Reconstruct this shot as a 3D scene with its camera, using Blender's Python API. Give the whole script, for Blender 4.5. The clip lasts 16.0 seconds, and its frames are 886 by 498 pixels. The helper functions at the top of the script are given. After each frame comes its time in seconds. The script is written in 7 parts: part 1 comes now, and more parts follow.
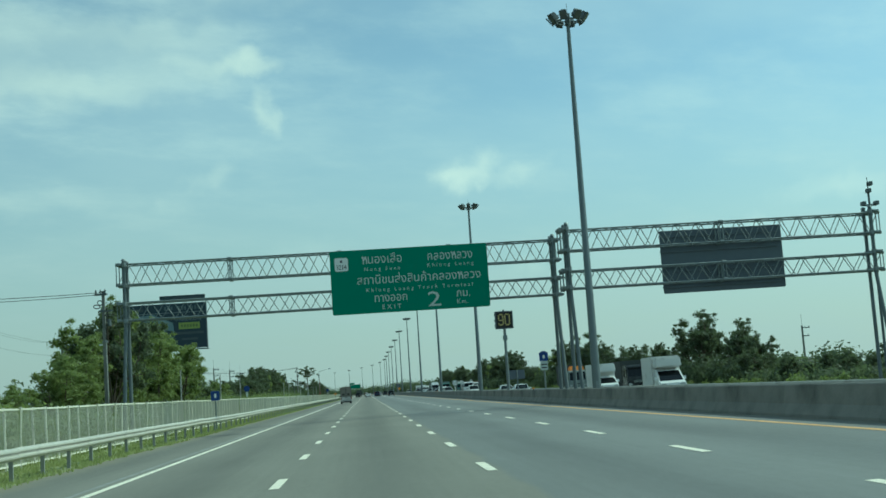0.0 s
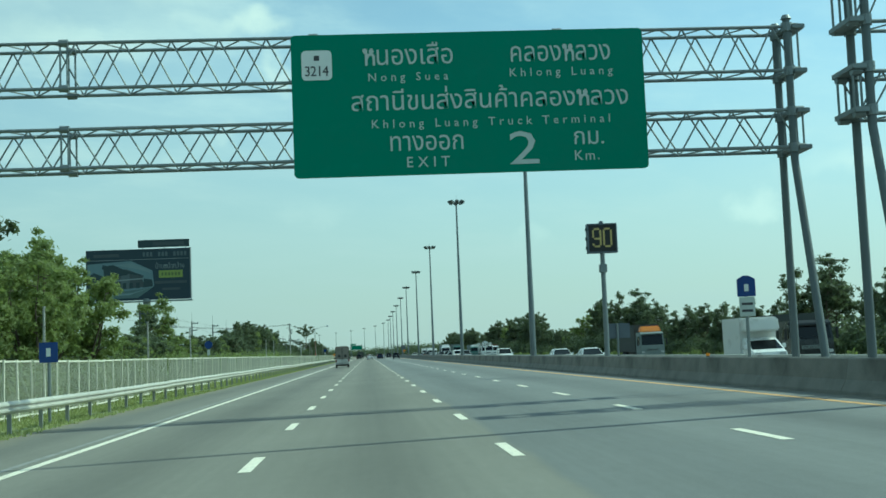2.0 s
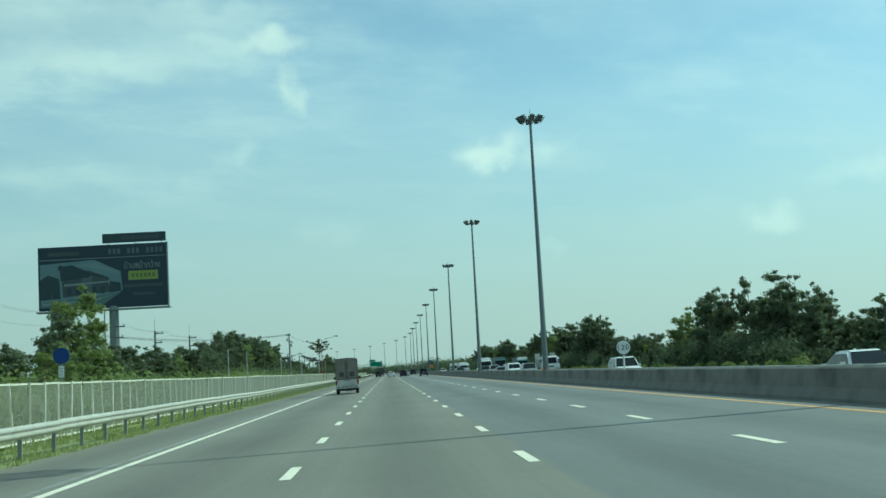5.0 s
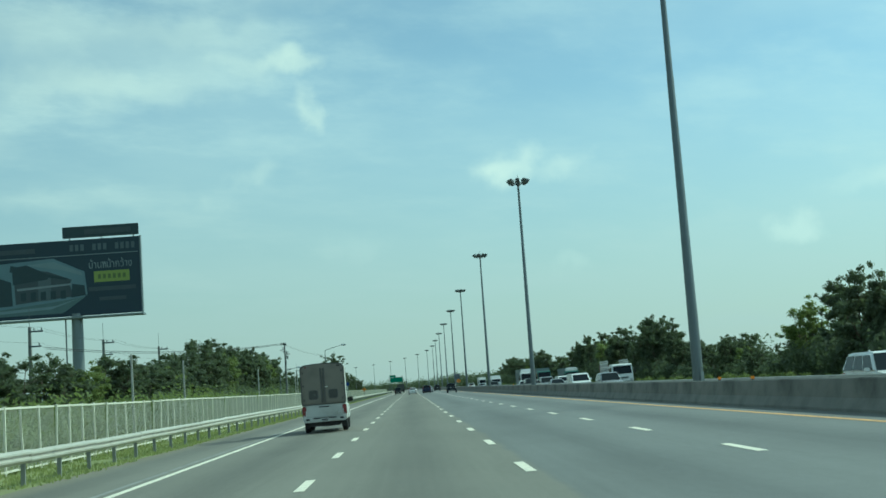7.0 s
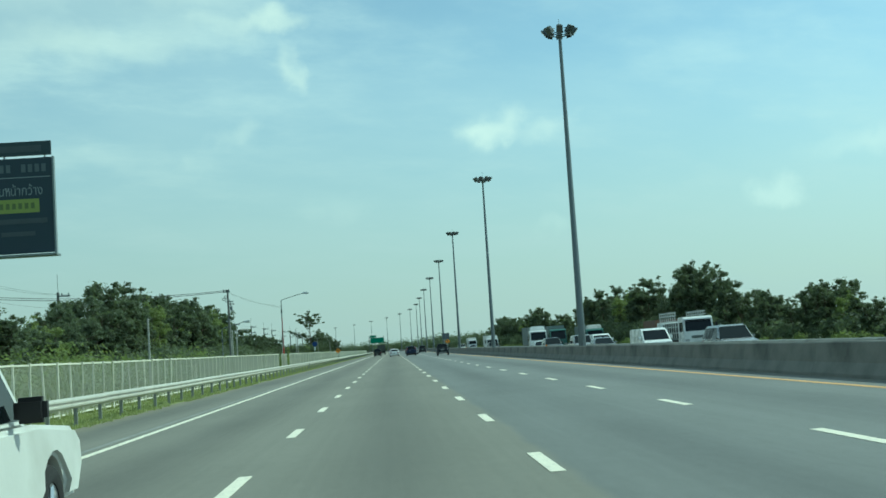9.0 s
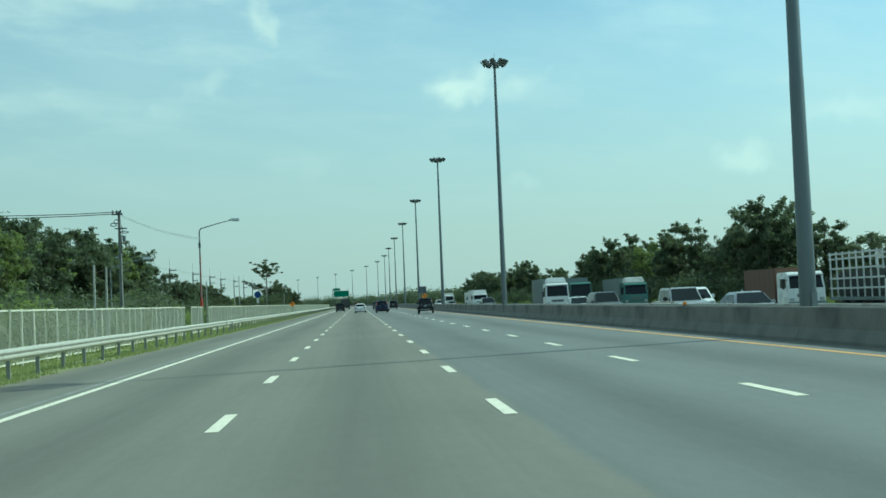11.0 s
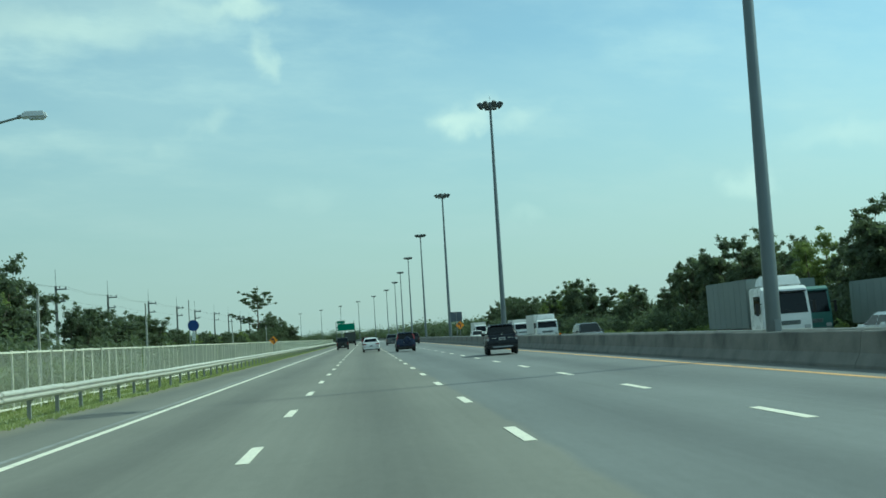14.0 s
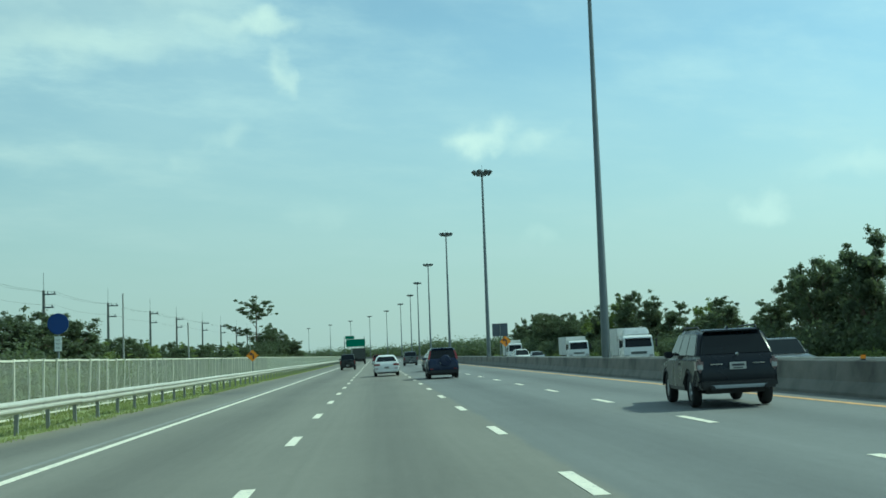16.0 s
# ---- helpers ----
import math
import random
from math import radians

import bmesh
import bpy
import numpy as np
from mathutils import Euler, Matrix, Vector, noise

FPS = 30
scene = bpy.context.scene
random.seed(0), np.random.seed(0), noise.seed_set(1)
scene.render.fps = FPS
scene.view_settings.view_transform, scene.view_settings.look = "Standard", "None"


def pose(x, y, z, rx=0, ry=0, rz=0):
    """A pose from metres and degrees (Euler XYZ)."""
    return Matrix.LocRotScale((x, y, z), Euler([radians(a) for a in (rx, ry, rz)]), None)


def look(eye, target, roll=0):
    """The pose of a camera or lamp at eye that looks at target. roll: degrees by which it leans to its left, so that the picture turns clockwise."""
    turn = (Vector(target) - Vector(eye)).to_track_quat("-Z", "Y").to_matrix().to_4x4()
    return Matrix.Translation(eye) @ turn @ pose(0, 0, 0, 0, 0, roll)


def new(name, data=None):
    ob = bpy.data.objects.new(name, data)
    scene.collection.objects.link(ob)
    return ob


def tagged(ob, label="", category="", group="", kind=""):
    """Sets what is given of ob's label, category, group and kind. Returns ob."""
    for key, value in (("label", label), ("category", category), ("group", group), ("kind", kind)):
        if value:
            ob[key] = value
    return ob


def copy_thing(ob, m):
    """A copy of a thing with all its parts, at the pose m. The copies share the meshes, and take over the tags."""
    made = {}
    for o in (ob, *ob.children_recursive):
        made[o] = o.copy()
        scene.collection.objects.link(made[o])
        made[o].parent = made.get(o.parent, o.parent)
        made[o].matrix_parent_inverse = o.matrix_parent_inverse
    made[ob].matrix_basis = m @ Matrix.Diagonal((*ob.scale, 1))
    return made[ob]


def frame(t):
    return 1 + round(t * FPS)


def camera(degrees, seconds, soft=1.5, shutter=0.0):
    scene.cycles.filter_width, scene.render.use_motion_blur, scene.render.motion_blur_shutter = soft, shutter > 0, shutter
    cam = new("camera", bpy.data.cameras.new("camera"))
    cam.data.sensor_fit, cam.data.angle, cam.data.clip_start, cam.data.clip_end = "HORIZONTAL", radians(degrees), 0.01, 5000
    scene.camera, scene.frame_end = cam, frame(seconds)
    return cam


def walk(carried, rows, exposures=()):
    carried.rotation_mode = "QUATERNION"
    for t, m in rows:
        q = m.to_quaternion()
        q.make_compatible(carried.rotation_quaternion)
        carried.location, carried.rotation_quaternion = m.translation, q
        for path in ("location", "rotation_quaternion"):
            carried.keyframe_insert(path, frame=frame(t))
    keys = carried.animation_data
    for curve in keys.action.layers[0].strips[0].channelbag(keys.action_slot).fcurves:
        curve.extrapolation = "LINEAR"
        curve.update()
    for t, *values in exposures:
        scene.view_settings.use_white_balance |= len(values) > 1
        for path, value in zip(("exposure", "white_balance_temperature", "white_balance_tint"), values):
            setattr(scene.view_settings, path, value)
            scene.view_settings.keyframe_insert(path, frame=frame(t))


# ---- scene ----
# ---- camera ----
cam = camera(40.38, 16.0, soft=1.6)
PATH = [
    (0.0, 0.07, -0.41, 1.446, 96.58, 3.80, -3.64),
    (0.5, 0.07, 9.54, 1.446, 96.73, 3.13, -3.32),
    (1.0, 0.10, 19.07, 1.446, 96.43, 3.87, -3.22),
    (1.5, 0.08, 29.21, 1.446, 94.37, 2.35, -4.41),
    (2.0, 0.14, 39.77, 1.447, 94.88, 2.30, -3.55),
    (2.5, 0.19, 50.08, 1.448, 95.82, 3.15, -2.87),
    (3.0, 0.09, 60.23, 1.446, 97.03, 4.00, -2.25),
    (3.5, 0.10, 69.88, 1.446, 96.30, 3.78, -2.69),
    (4.0, 0.03, 80.22, 1.445, 95.68, 3.05, -2.55),
    (6.5, 0.17, 133.57, 1.447, 95.73, 3.79, -2.14),
    (7.0, 0.30, 144.87, 1.449, 96.47, 4.04, -1.54),
    (7.5, 0.34, 155.81, 1.450, 95.49, 4.31, -2.40),
    (8.0, 0.42, 165.94, 1.451, 95.25, 4.15, -1.91),
    (8.5, 0.41, 176.26, 1.451, 94.95, 3.92, -2.14),
    (11.0, 0.27, 230.16, 1.449, 92.44, 2.32, -4.07),
    (11.5, 0.23, 240.98, 1.448, 91.68, 1.78, -4.80),
    (12.0, 0.25, 251.57, 1.449, 91.52, 2.61, -4.99),
    (12.5, 0.21, 262.24, 1.448, 91.12, 2.89, -4.83),
    (13.0, 0.19, 271.94, 1.448, 92.16, 3.29, -4.09),
    (13.5, 0.16, 281.86, 1.447, 93.73, 4.04, -3.16),
    (14.0, 0.07, 292.61, 1.446, 94.01, 3.48, -3.74),
    (14.5, -0.00, 302.95, 1.445, 93.25, 3.31, -3.35),
    (15.0, -0.04, 312.61, 1.444, 93.20, 1.94, -3.09),
    (15.5, -0.04, 322.07, 1.444, 93.63, 1.81, -2.98),
    (16.0, -0.05, 332.21, 1.444, 94.95, 2.06, -3.23),
]
EXPOSURE = [(0.0, -0.22), (1.0, -0.16), (1.7, -0.02), (2.9, 0.05), (3.5, -0.03), (6.5, -0.10), (7.2, -0.12), (8.5, -0.05), (11.0, -0.04), (12.5, 0.0), (14.0, -0.10), (16.0, -0.06)]
walk(cam, [(t, pose(x, y, z, rx, ry, rz)) for t, x, y, z, rx, ry, rz in PATH],
     exposures=[(t, e, 5700, -31) for t, e in EXPOSURE])

# ---- world and sun ----
SUN_ELEVATION, SUN_AZIMUTH = 47.0, 78.4      # azimuth clockwise from the road's direction (+y)
SLOPE = 0.0148                               # the carriageway rises to the right

world = bpy.data.worlds.new("sky")
scene.world = world
world.use_nodes = True


def build_world():
    nt = world.node_tree
    N, L = nt.nodes, nt.links
    N.clear()
    out = N.new("ShaderNodeOutputWorld")
    bg = N.new("ShaderNodeBackground")
    bg.inputs["Strength"].default_value = 0.134
    sky = N.new("ShaderNodeTexSky")
    sky.sky_type, sky.sun_disc = "NISHITA", False
    sky.sun_elevation, sky.sun_rotation = radians(SUN_ELEVATION), radians(SUN_AZIMUTH)
    sky.air_density, sky.dust_density, sky.ozone_density = 1.0, 0.4, 1.2
    co = N.new("ShaderNodeTexCoord")

    def math_node(op, a, b=None, c=None, clamp=False):
        n = N.new("ShaderNodeMath")
        n.operation, n.use_clamp = op, clamp
        for i, v in enumerate((a, b, c)):
            if v is None:
                continue
            if isinstance(v, (int, float)):
                n.inputs[i].default_value = v
            else:
                L.new(v, n.inputs[i])
        return n.outputs[0]

    def noise_node(vec, scale, detail, rough):
        n = N.new("ShaderNodeTexNoise")
        n.inputs["Scale"].default_value, n.inputs["Detail"].default_value, n.inputs["Roughness"].default_value = scale, detail, rough
        L.new(vec, n.inputs["Vector"])
        return n.outputs["Fac"]

    def ramp(v, lo, hi):
        n = N.new("ShaderNodeMapRange")
        n.interpolation_type = "SMOOTHSTEP"
        n.inputs["From Min"].default_value, n.inputs["From Max"].default_value = lo, hi
        L.new(v, n.inputs["Value"])
        return n.outputs["Result"]

    sep = N.new("ShaderNodeSeparateXYZ")
    L.new(co.outputs["Generated"], sep.inputs[0])
    up = math_node("MAXIMUM", sep.outputs["Z"], 0.0)
    den = math_node("ADD", up, 0.16)
    com = N.new("ShaderNodeCombineXYZ")
    flow = math_node("DIVIDE", sep.outputs["Y"], den)
    L.new(math_node("SUBTRACT", math_node("DIVIDE", sep.outputs["X"], den), math_node("MULTIPLY", flow, 0.35)), com.inputs[0])
    L.new(math_node("MULTIPLY", flow, 1.05), com.inputs[1])
    veil = ramp(noise_node(com.outputs[0], 0.9, 6, 0.55), 0.36, 0.70)
    streak = ramp(noise_node(com.outputs[0], 2.6, 9, 0.62), 0.42, 0.78)
    haze = ramp(sep.outputs["Z"], 0.27, -0.02)
    # thin cirrus: a general veil with faint level bands, and wisps that thicken to the left and higher up
    west = ramp(math_node("ADD", math_node("MULTIPLY", sep.outputs["X"], -1.0), math_node("MULTIPLY", sep.outputs["Z"], 1.6)), 0.30, 0.75)
    wisp = math_node("MULTIPLY", streak, math_node("ADD", math_node("MULTIPLY", west, 0.34), 0.24))
    fac = math_node("ADD", math_node("MULTIPLY", veil, 0.26), math_node("ADD", wisp, 0.16))
    fac = math_node("MINIMUM", fac, 0.92)
    # the single clouds, each a soft ragged puff round one direction: x, y, z, half width, half height, strength
    puffs = [(0.084, 0.981, 0.172, 0.021, 0.015, 0.72), (0.108, 0.979, 0.180, 0.016, 0.014, 0.66), (0.096, 0.981, 0.172, 0.030, 0.009, 0.45), (0.142, 0.975, 0.169, 0.025, 0.011, 0.55),
             (-0.076, 0.961, 0.270, 0.028, 0.011, 0.80), (-0.108, 0.955, 0.270, 0.050, 0.013, 0.55), (-0.074, 0.969, 0.236, 0.013, 0.020, 0.55), (-0.069, 0.972, 0.224, 0.010, 0.014, 0.45),
             (-0.115, 0.976, 0.182, 0.020, 0.012, 0.42), (-0.147, 0.974, 0.166, 0.016, 0.012, 0.25), (0.318, 0.942, 0.107, 0.022, 0.013, 0.55), (0.305, 0.947, 0.099, 0.014, 0.010, 0.25),
             (0.380, 0.915, 0.135, 0.050, 0.012, 0.35), (0.140, 0.986, 0.092, 0.018, 0.010, 0.22), (-0.040, 0.993, 0.122, 0.034, 0.012, 0.16),
             (-0.190, 0.939, 0.258, 0.100, 0.022, 0.62), (-0.260, 0.932, 0.252, 0.070, 0.026, 0.50), (-0.150, 0.944, 0.292, 0.085, 0.024, 0.62), (-0.270, 0.915, 0.295, 0.088, 0.030, 0.60),
             (-0.340, 0.905, 0.225, 0.070, 0.040, 0.40), (-0.100, 0.930, 0.335, 0.120, 0.026, 0.50), (-0.280, 0.945, 0.165, 0.120, 0.014, 0.22)]
    warp = N.new("ShaderNodeTexNoise")
    warp.inputs["Scale"].default_value, warp.inputs["Detail"].default_value = 30, 9
    L.new(co.outputs["Generated"], warp.inputs["Vector"])
    sub = N.new("ShaderNodeVectorMath")
    sub.operation = "MULTIPLY_ADD"
    L.new(warp.outputs["Color"], sub.inputs[0])
    sub.inputs[1].default_value, sub.inputs[2].default_value = (0.060, 0.0, 0.040), (-0.030, 0.0, -0.020)
    add = N.new("ShaderNodeVectorMath")
    add.operation = "ADD"
    L.new(co.outputs["Generated"], add.inputs[0])
    L.new(sub.outputs[0], add.inputs[1])
    cloud = math_node("ADD", 0.0, 0.0)
    for x, y, z, rx, rz, s in puffs:
        d = N.new("ShaderNodeVectorMath")
        d.operation = "MULTIPLY_ADD"
        L.new(add.outputs[0], d.inputs[0])
        d.inputs[1].default_value = (1 / rx, 2.0, 1 / rz)
        d.inputs[2].default_value = (-x / rx, -2.0 * y, -z / rz)
        le = N.new("ShaderNodeVectorMath")
        le.operation = "LENGTH"
        L.new(d.outputs[0], le.inputs[0])
        cloud = math_node("ADD", cloud, math_node("MULTIPLY", ramp(le.outputs["Value"], 1.25, 0.0), s * 0.72))

    def blend(f, a, b):
        mix = N.new("ShaderNodeMix")
        mix.data_type = "RGBA"
        L.new(f, mix.inputs[0])
        L.new(a, mix.inputs[6])
        mix.inputs[7].default_value = (*b, 1)
        return mix.outputs[2]

    col = blend(fac, sky.outputs[0], (6.0, 6.6, 7.1))
    col = blend(math_node("MULTIPLY", haze, 0.90), col, (3.75, 4.15, 4.4))
    col = blend(math_node("MINIMUM", cloud, 0.85), col, (6.7, 6.95, 6.9))
    # the sky brightens towards the sun's side
    glow = N.new("ShaderNodeVectorMath")
    glow.operation = "SCALE"
    L.new(col, glow.inputs[0])
    L.new(math_node("ADD", math_node("MULTIPLY", sep.outputs["X"], 0.22), 0.99), glow.inputs["Scale"])
    L.new(glow.outputs[0], bg.inputs[0])
    L.new(bg.outputs[0], out.inputs[0])


build_world()
az, el = radians(SUN_AZIMUTH), radians(SUN_ELEVATION)
sun_way = Vector((math.sin(az) * math.cos(el), math.cos(az) * math.cos(el), math.sin(el)))
sun = new("sun", bpy.data.lights.new("sun", "SUN"))
sun.data.energy, sun.data.angle, sun.data.color = 3.45, radians(0.6), (1.0, 0.95, 0.86)
sun.matrix_basis = look(sun_way * 500, (0, 0, 0))


# ---- materials ----
def mat(name, col, rough=0.6, metal=0.0, var=0.12, scale=3.0, grain=0.06, gscale=60.0, bump=0.0, bscale=40.0, wear=None, wamount=0.0,
        wscale=1.5, spec=0.5, coat=0.0, emit=None, estrength=0.0, each=0.0, trans=None, space="Object"):
    """A surface: base colour varied at two scales, a wear colour in patches, bump, and a shade of its own for each piece."""
    m = bpy.data.materials.new(name)
    m.use_nodes = True
    nt = m.node_tree
    N, L = nt.nodes, nt.links
    p = N["Principled BSDF"]
    co = N.new("ShaderNodeTexCoord").outputs[space]

    def ns(s, det=4.0):
        n = N.new("ShaderNodeTexNoise")
        n.inputs["Scale"].default_value, n.inputs["Detail"].default_value = s, det
        L.new(co, n.inputs["Vector"])
        return n.outputs["Fac"]

    def mth(op, a, b, clamp=False):
        n = N.new("ShaderNodeMath")
        n.operation, n.use_clamp = op, clamp
        for i, v in enumerate((a, b)):
            if isinstance(v, (int, float)):
                n.inputs[i].default_value = v
            else:
                L.new(v, n.inputs[i])
        return n.outputs[0]

    big = ns(scale)
    f = mth("ADD", mth("MULTIPLY", mth("SUBTRACT", big, 0.5), 2 * var), 1.0)
    if grain:
        f = mth("ADD", f, mth("MULTIPLY", mth("SUBTRACT", ns(gscale, 2.0), 0.5), 2 * grain))
    if each:
        oi = N.new("ShaderNodeObjectInfo")
        f = mth("MULTIPLY", f, mth("ADD", mth("MULTIPLY", mth("SUBTRACT", oi.outputs["Random"], 0.5), 2 * each), 1.0))
    mul = N.new("ShaderNodeVectorMath")
    mul.operation = "SCALE"
    mul.inputs[0].default_value = col
    L.new(f, mul.inputs["Scale"])
    cout = mul.outputs[0]
    if wear:
        mr = N.new("ShaderNodeMapRange")
        mr.inputs["From Min"].default_value, mr.inputs["From Max"].default_value = 0.62 - 0.3 * wamount, 0.75
        L.new(ns(wscale, 8.0), mr.inputs["Value"])
        mx = N.new("ShaderNodeMix")
        mx.data_type = "RGBA"
        L.new(mth("MULTIPLY", mr.outputs[0], min(1.0, 0.4 + wamount)), mx.inputs[0])
        L.new(cout, mx.inputs[6])
        mx.inputs[7].default_value = (*wear, 1)
        cout = mx.outputs[2]
    L.new(cout, p.inputs["Base Color"])
    p.inputs["Metallic"].default_value = metal
    p.inputs["Specular IOR Level"].default_value = spec
    p.inputs["Coat Weight"].default_value = coat
    p.inputs["Coat Roughness"].default_value = 0.06
    L.new(mth("ADD", mth("MULTIPLY", mth("SUBTRACT", big, 0.5), 0.16), rough, clamp=True), p.inputs["Roughness"])
    if bump:
        b = N.new("ShaderNodeBump")
        b.inputs["Strength"].default_value, b.inputs["Distance"].default_value = bump, 0.02
        L.new(ns(bscale, 6.0), b.inputs["Height"])
        L.new(b.outputs[0], p.inputs["Normal"])
    if emit:
        p.inputs["Emission Color"].default_value = (*emit, 1)
        p.inputs["Emission Strength"].default_value = estrength
    if trans:
        t = N.new("ShaderNodeBsdfTranslucent")
        t.inputs[0].default_value = (*trans, 1)
        s = N.new("ShaderNodeMixShader")
        s.inputs[0].default_value = 0.35
        L.new(p.outputs[0], s.inputs[1])
        L.new(t.outputs[0], s.inputs[2])
        L.new(s.outputs[0], N["Material Output"].inputs[0])
    return m


def asphalt_material(name, left, right, seam, dusty=0.7):
    """Asphalt with two paving colours that meet at x = seam, darker wheel paths along each lane and fine aggregate."""
    m = bpy.data.materials.new(name)
    m.use_nodes = True
    N, L = m.node_tree.nodes, m.node_tree.links
    p = N["Principled BSDF"]
    co = N.new("ShaderNodeTexCoord").outputs["Object"]

    def mth(op, a, b, c=None, clamp=False):
        n = N.new("ShaderNodeMath")
        n.operation, n.use_clamp = op, clamp
        for i, v in enumerate((a, b, c)):
            if v is None:
                continue
            if isinstance(v, (int, float)):
                n.inputs[i].default_value = v
            else:
                L.new(v, n.inputs[i])
        return n.outputs[0]

    def ns(sx, sy, det, rough=0.5):
        mp = N.new("ShaderNodeMapping")
        mp.inputs["Scale"].default_value = (sx, sy, 1)
        L.new(co, mp.inputs["Vector"])
        n = N.new("ShaderNodeTexNoise")
        n.inputs["Scale"].default_value, n.inputs["Detail"].default_value, n.inputs["Roughness"].default_value = 1.0, det, rough
        L.new(mp.outputs[0], n.inputs["Vector"])
        return n.outputs["Fac"]

    sp = N.new("ShaderNodeSeparateXYZ")
    L.new(co, sp.inputs[0])
    x = mth("ADD", sp.outputs["X"], mth("MULTIPLY", ns(0.0, 0.35, 4), 0.35))
    side = N.new("ShaderNodeMapRange")
    side.inputs["From Min"].default_value, side.inputs["From Max"].default_value = seam + 0.1, seam + 0.25
    L.new(x, side.inputs["Value"])
    mx = N.new("ShaderNodeMix")
    mx.data_type = "RGBA"
    L.new(side.outputs[0], mx.inputs[0])
    mx.inputs[6].default_value, mx.inputs[7].default_value = (*left, 1), (*right, 1)
    # wheel paths: two darker bands a lane, 3.63 m apart lane to lane
    ph = mth("MULTIPLY", mth("SUBTRACT", sp.outputs["X"], 0.28), 2 * math.pi / 3.63)
    mid = mth("ADD", mth("MULTIPLY", mth("COSINE", ph, 0.0), 0.5), 0.5)
    lane = mth("POWER", mid, 2.0)
    f = mth("SUBTRACT", 1.05, mth("MULTIPLY", mth("MULTIPLY", lane, mth("ADD", mth("MULTIPLY", ns(0.3, 0.03, 3), 0.7), 0.15)), 0.52))
    f = mth("ADD", f, mth("MULTIPLY", mth("SUBTRACT", ns(0.9, 0.06, 5), 0.5), 0.30))
    f = mth("ADD", f, mth("MULTIPLY", mth("SUBTRACT", ns(0.25, 0.15, 4), 0.5), 0.26))
    f = mth("ADD", f, mth("MULTIPLY", mth("SUBTRACT", ns(7.0, 0.05, 3), 0.5), 0.16))
    f = mth("ADD", f, mth("MULTIPLY", mth("SUBTRACT", ns(6.0, 2.2, 4, 0.65), 0.5), 0.20))
    f = mth("ADD", f, mth("MULTIPLY", mth("SUBTRACT", ns(45, 45, 2, 0.7), 0.5), 0.40))
    # a tack-stained strip along the newer paving's edge
    strip_edge = N.new("ShaderNodeMapRange")
    strip_edge.inputs["From Min"].default_value, strip_edge.inputs["From Max"].default_value = seam + 1.5, seam + 0.2
    L.new(x, strip_edge.inputs["Value"])
    f = mth("SUBTRACT", f, mth("MULTIPLY", mth("MULTIPLY", strip_edge.outputs[0], side.outputs[0]), 0.13))
    sc = N.new("ShaderNodeVectorMath")
    sc.operation = "SCALE"
    L.new(mx.outputs[2], sc.inputs[0])
    L.new(f, sc.inputs["Scale"])
    # dust and soil washed in from the verge and the foot of the barrier
    drift = mth("ADD", sp.outputs["X"], mth("MULTIPLY", mth("SUBTRACT", ns(0.5, 0.45, 6, 0.65), 0.5), 1.5))
    cover = None
    for edge, reach in ((-7.15, -8.0), (10.0, 10.7)):
        mr = N.new("ShaderNodeMapRange")
        mr.inputs["From Min"].default_value, mr.inputs["From Max"].default_value = edge, reach
        L.new(drift, mr.inputs["Value"])
        cover = mr.outputs[0] if cover is None else mth("MAXIMUM", cover, mr.outputs[0])
    dust = N.new("ShaderNodeMix")
    dust.data_type = "RGBA"
    L.new(mth("MULTIPLY", cover, dusty), dust.inputs[0])
    L.new(sc.outputs[0], dust.inputs[6])
    dust.inputs[7].default_value = (0.21, 0.19, 0.135, 1)
    L.new(dust.outputs[2], p.inputs["Base Color"])
    L.new(mth("SUBTRACT", 0.86, mth("MULTIPLY", lane, 0.10)), p.inputs["Roughness"])
    p.inputs["Specular IOR Level"].default_value = 0.3
    b = N.new("ShaderNodeBump")
    b.inputs["Strength"].default_value, b.inputs["Distance"].default_value = 0.5, 0.01
    L.new(ns(70, 70, 3, 0.7), b.inputs["Height"])
    L.new(b.outputs[0], p.inputs["Normal"])
    return m


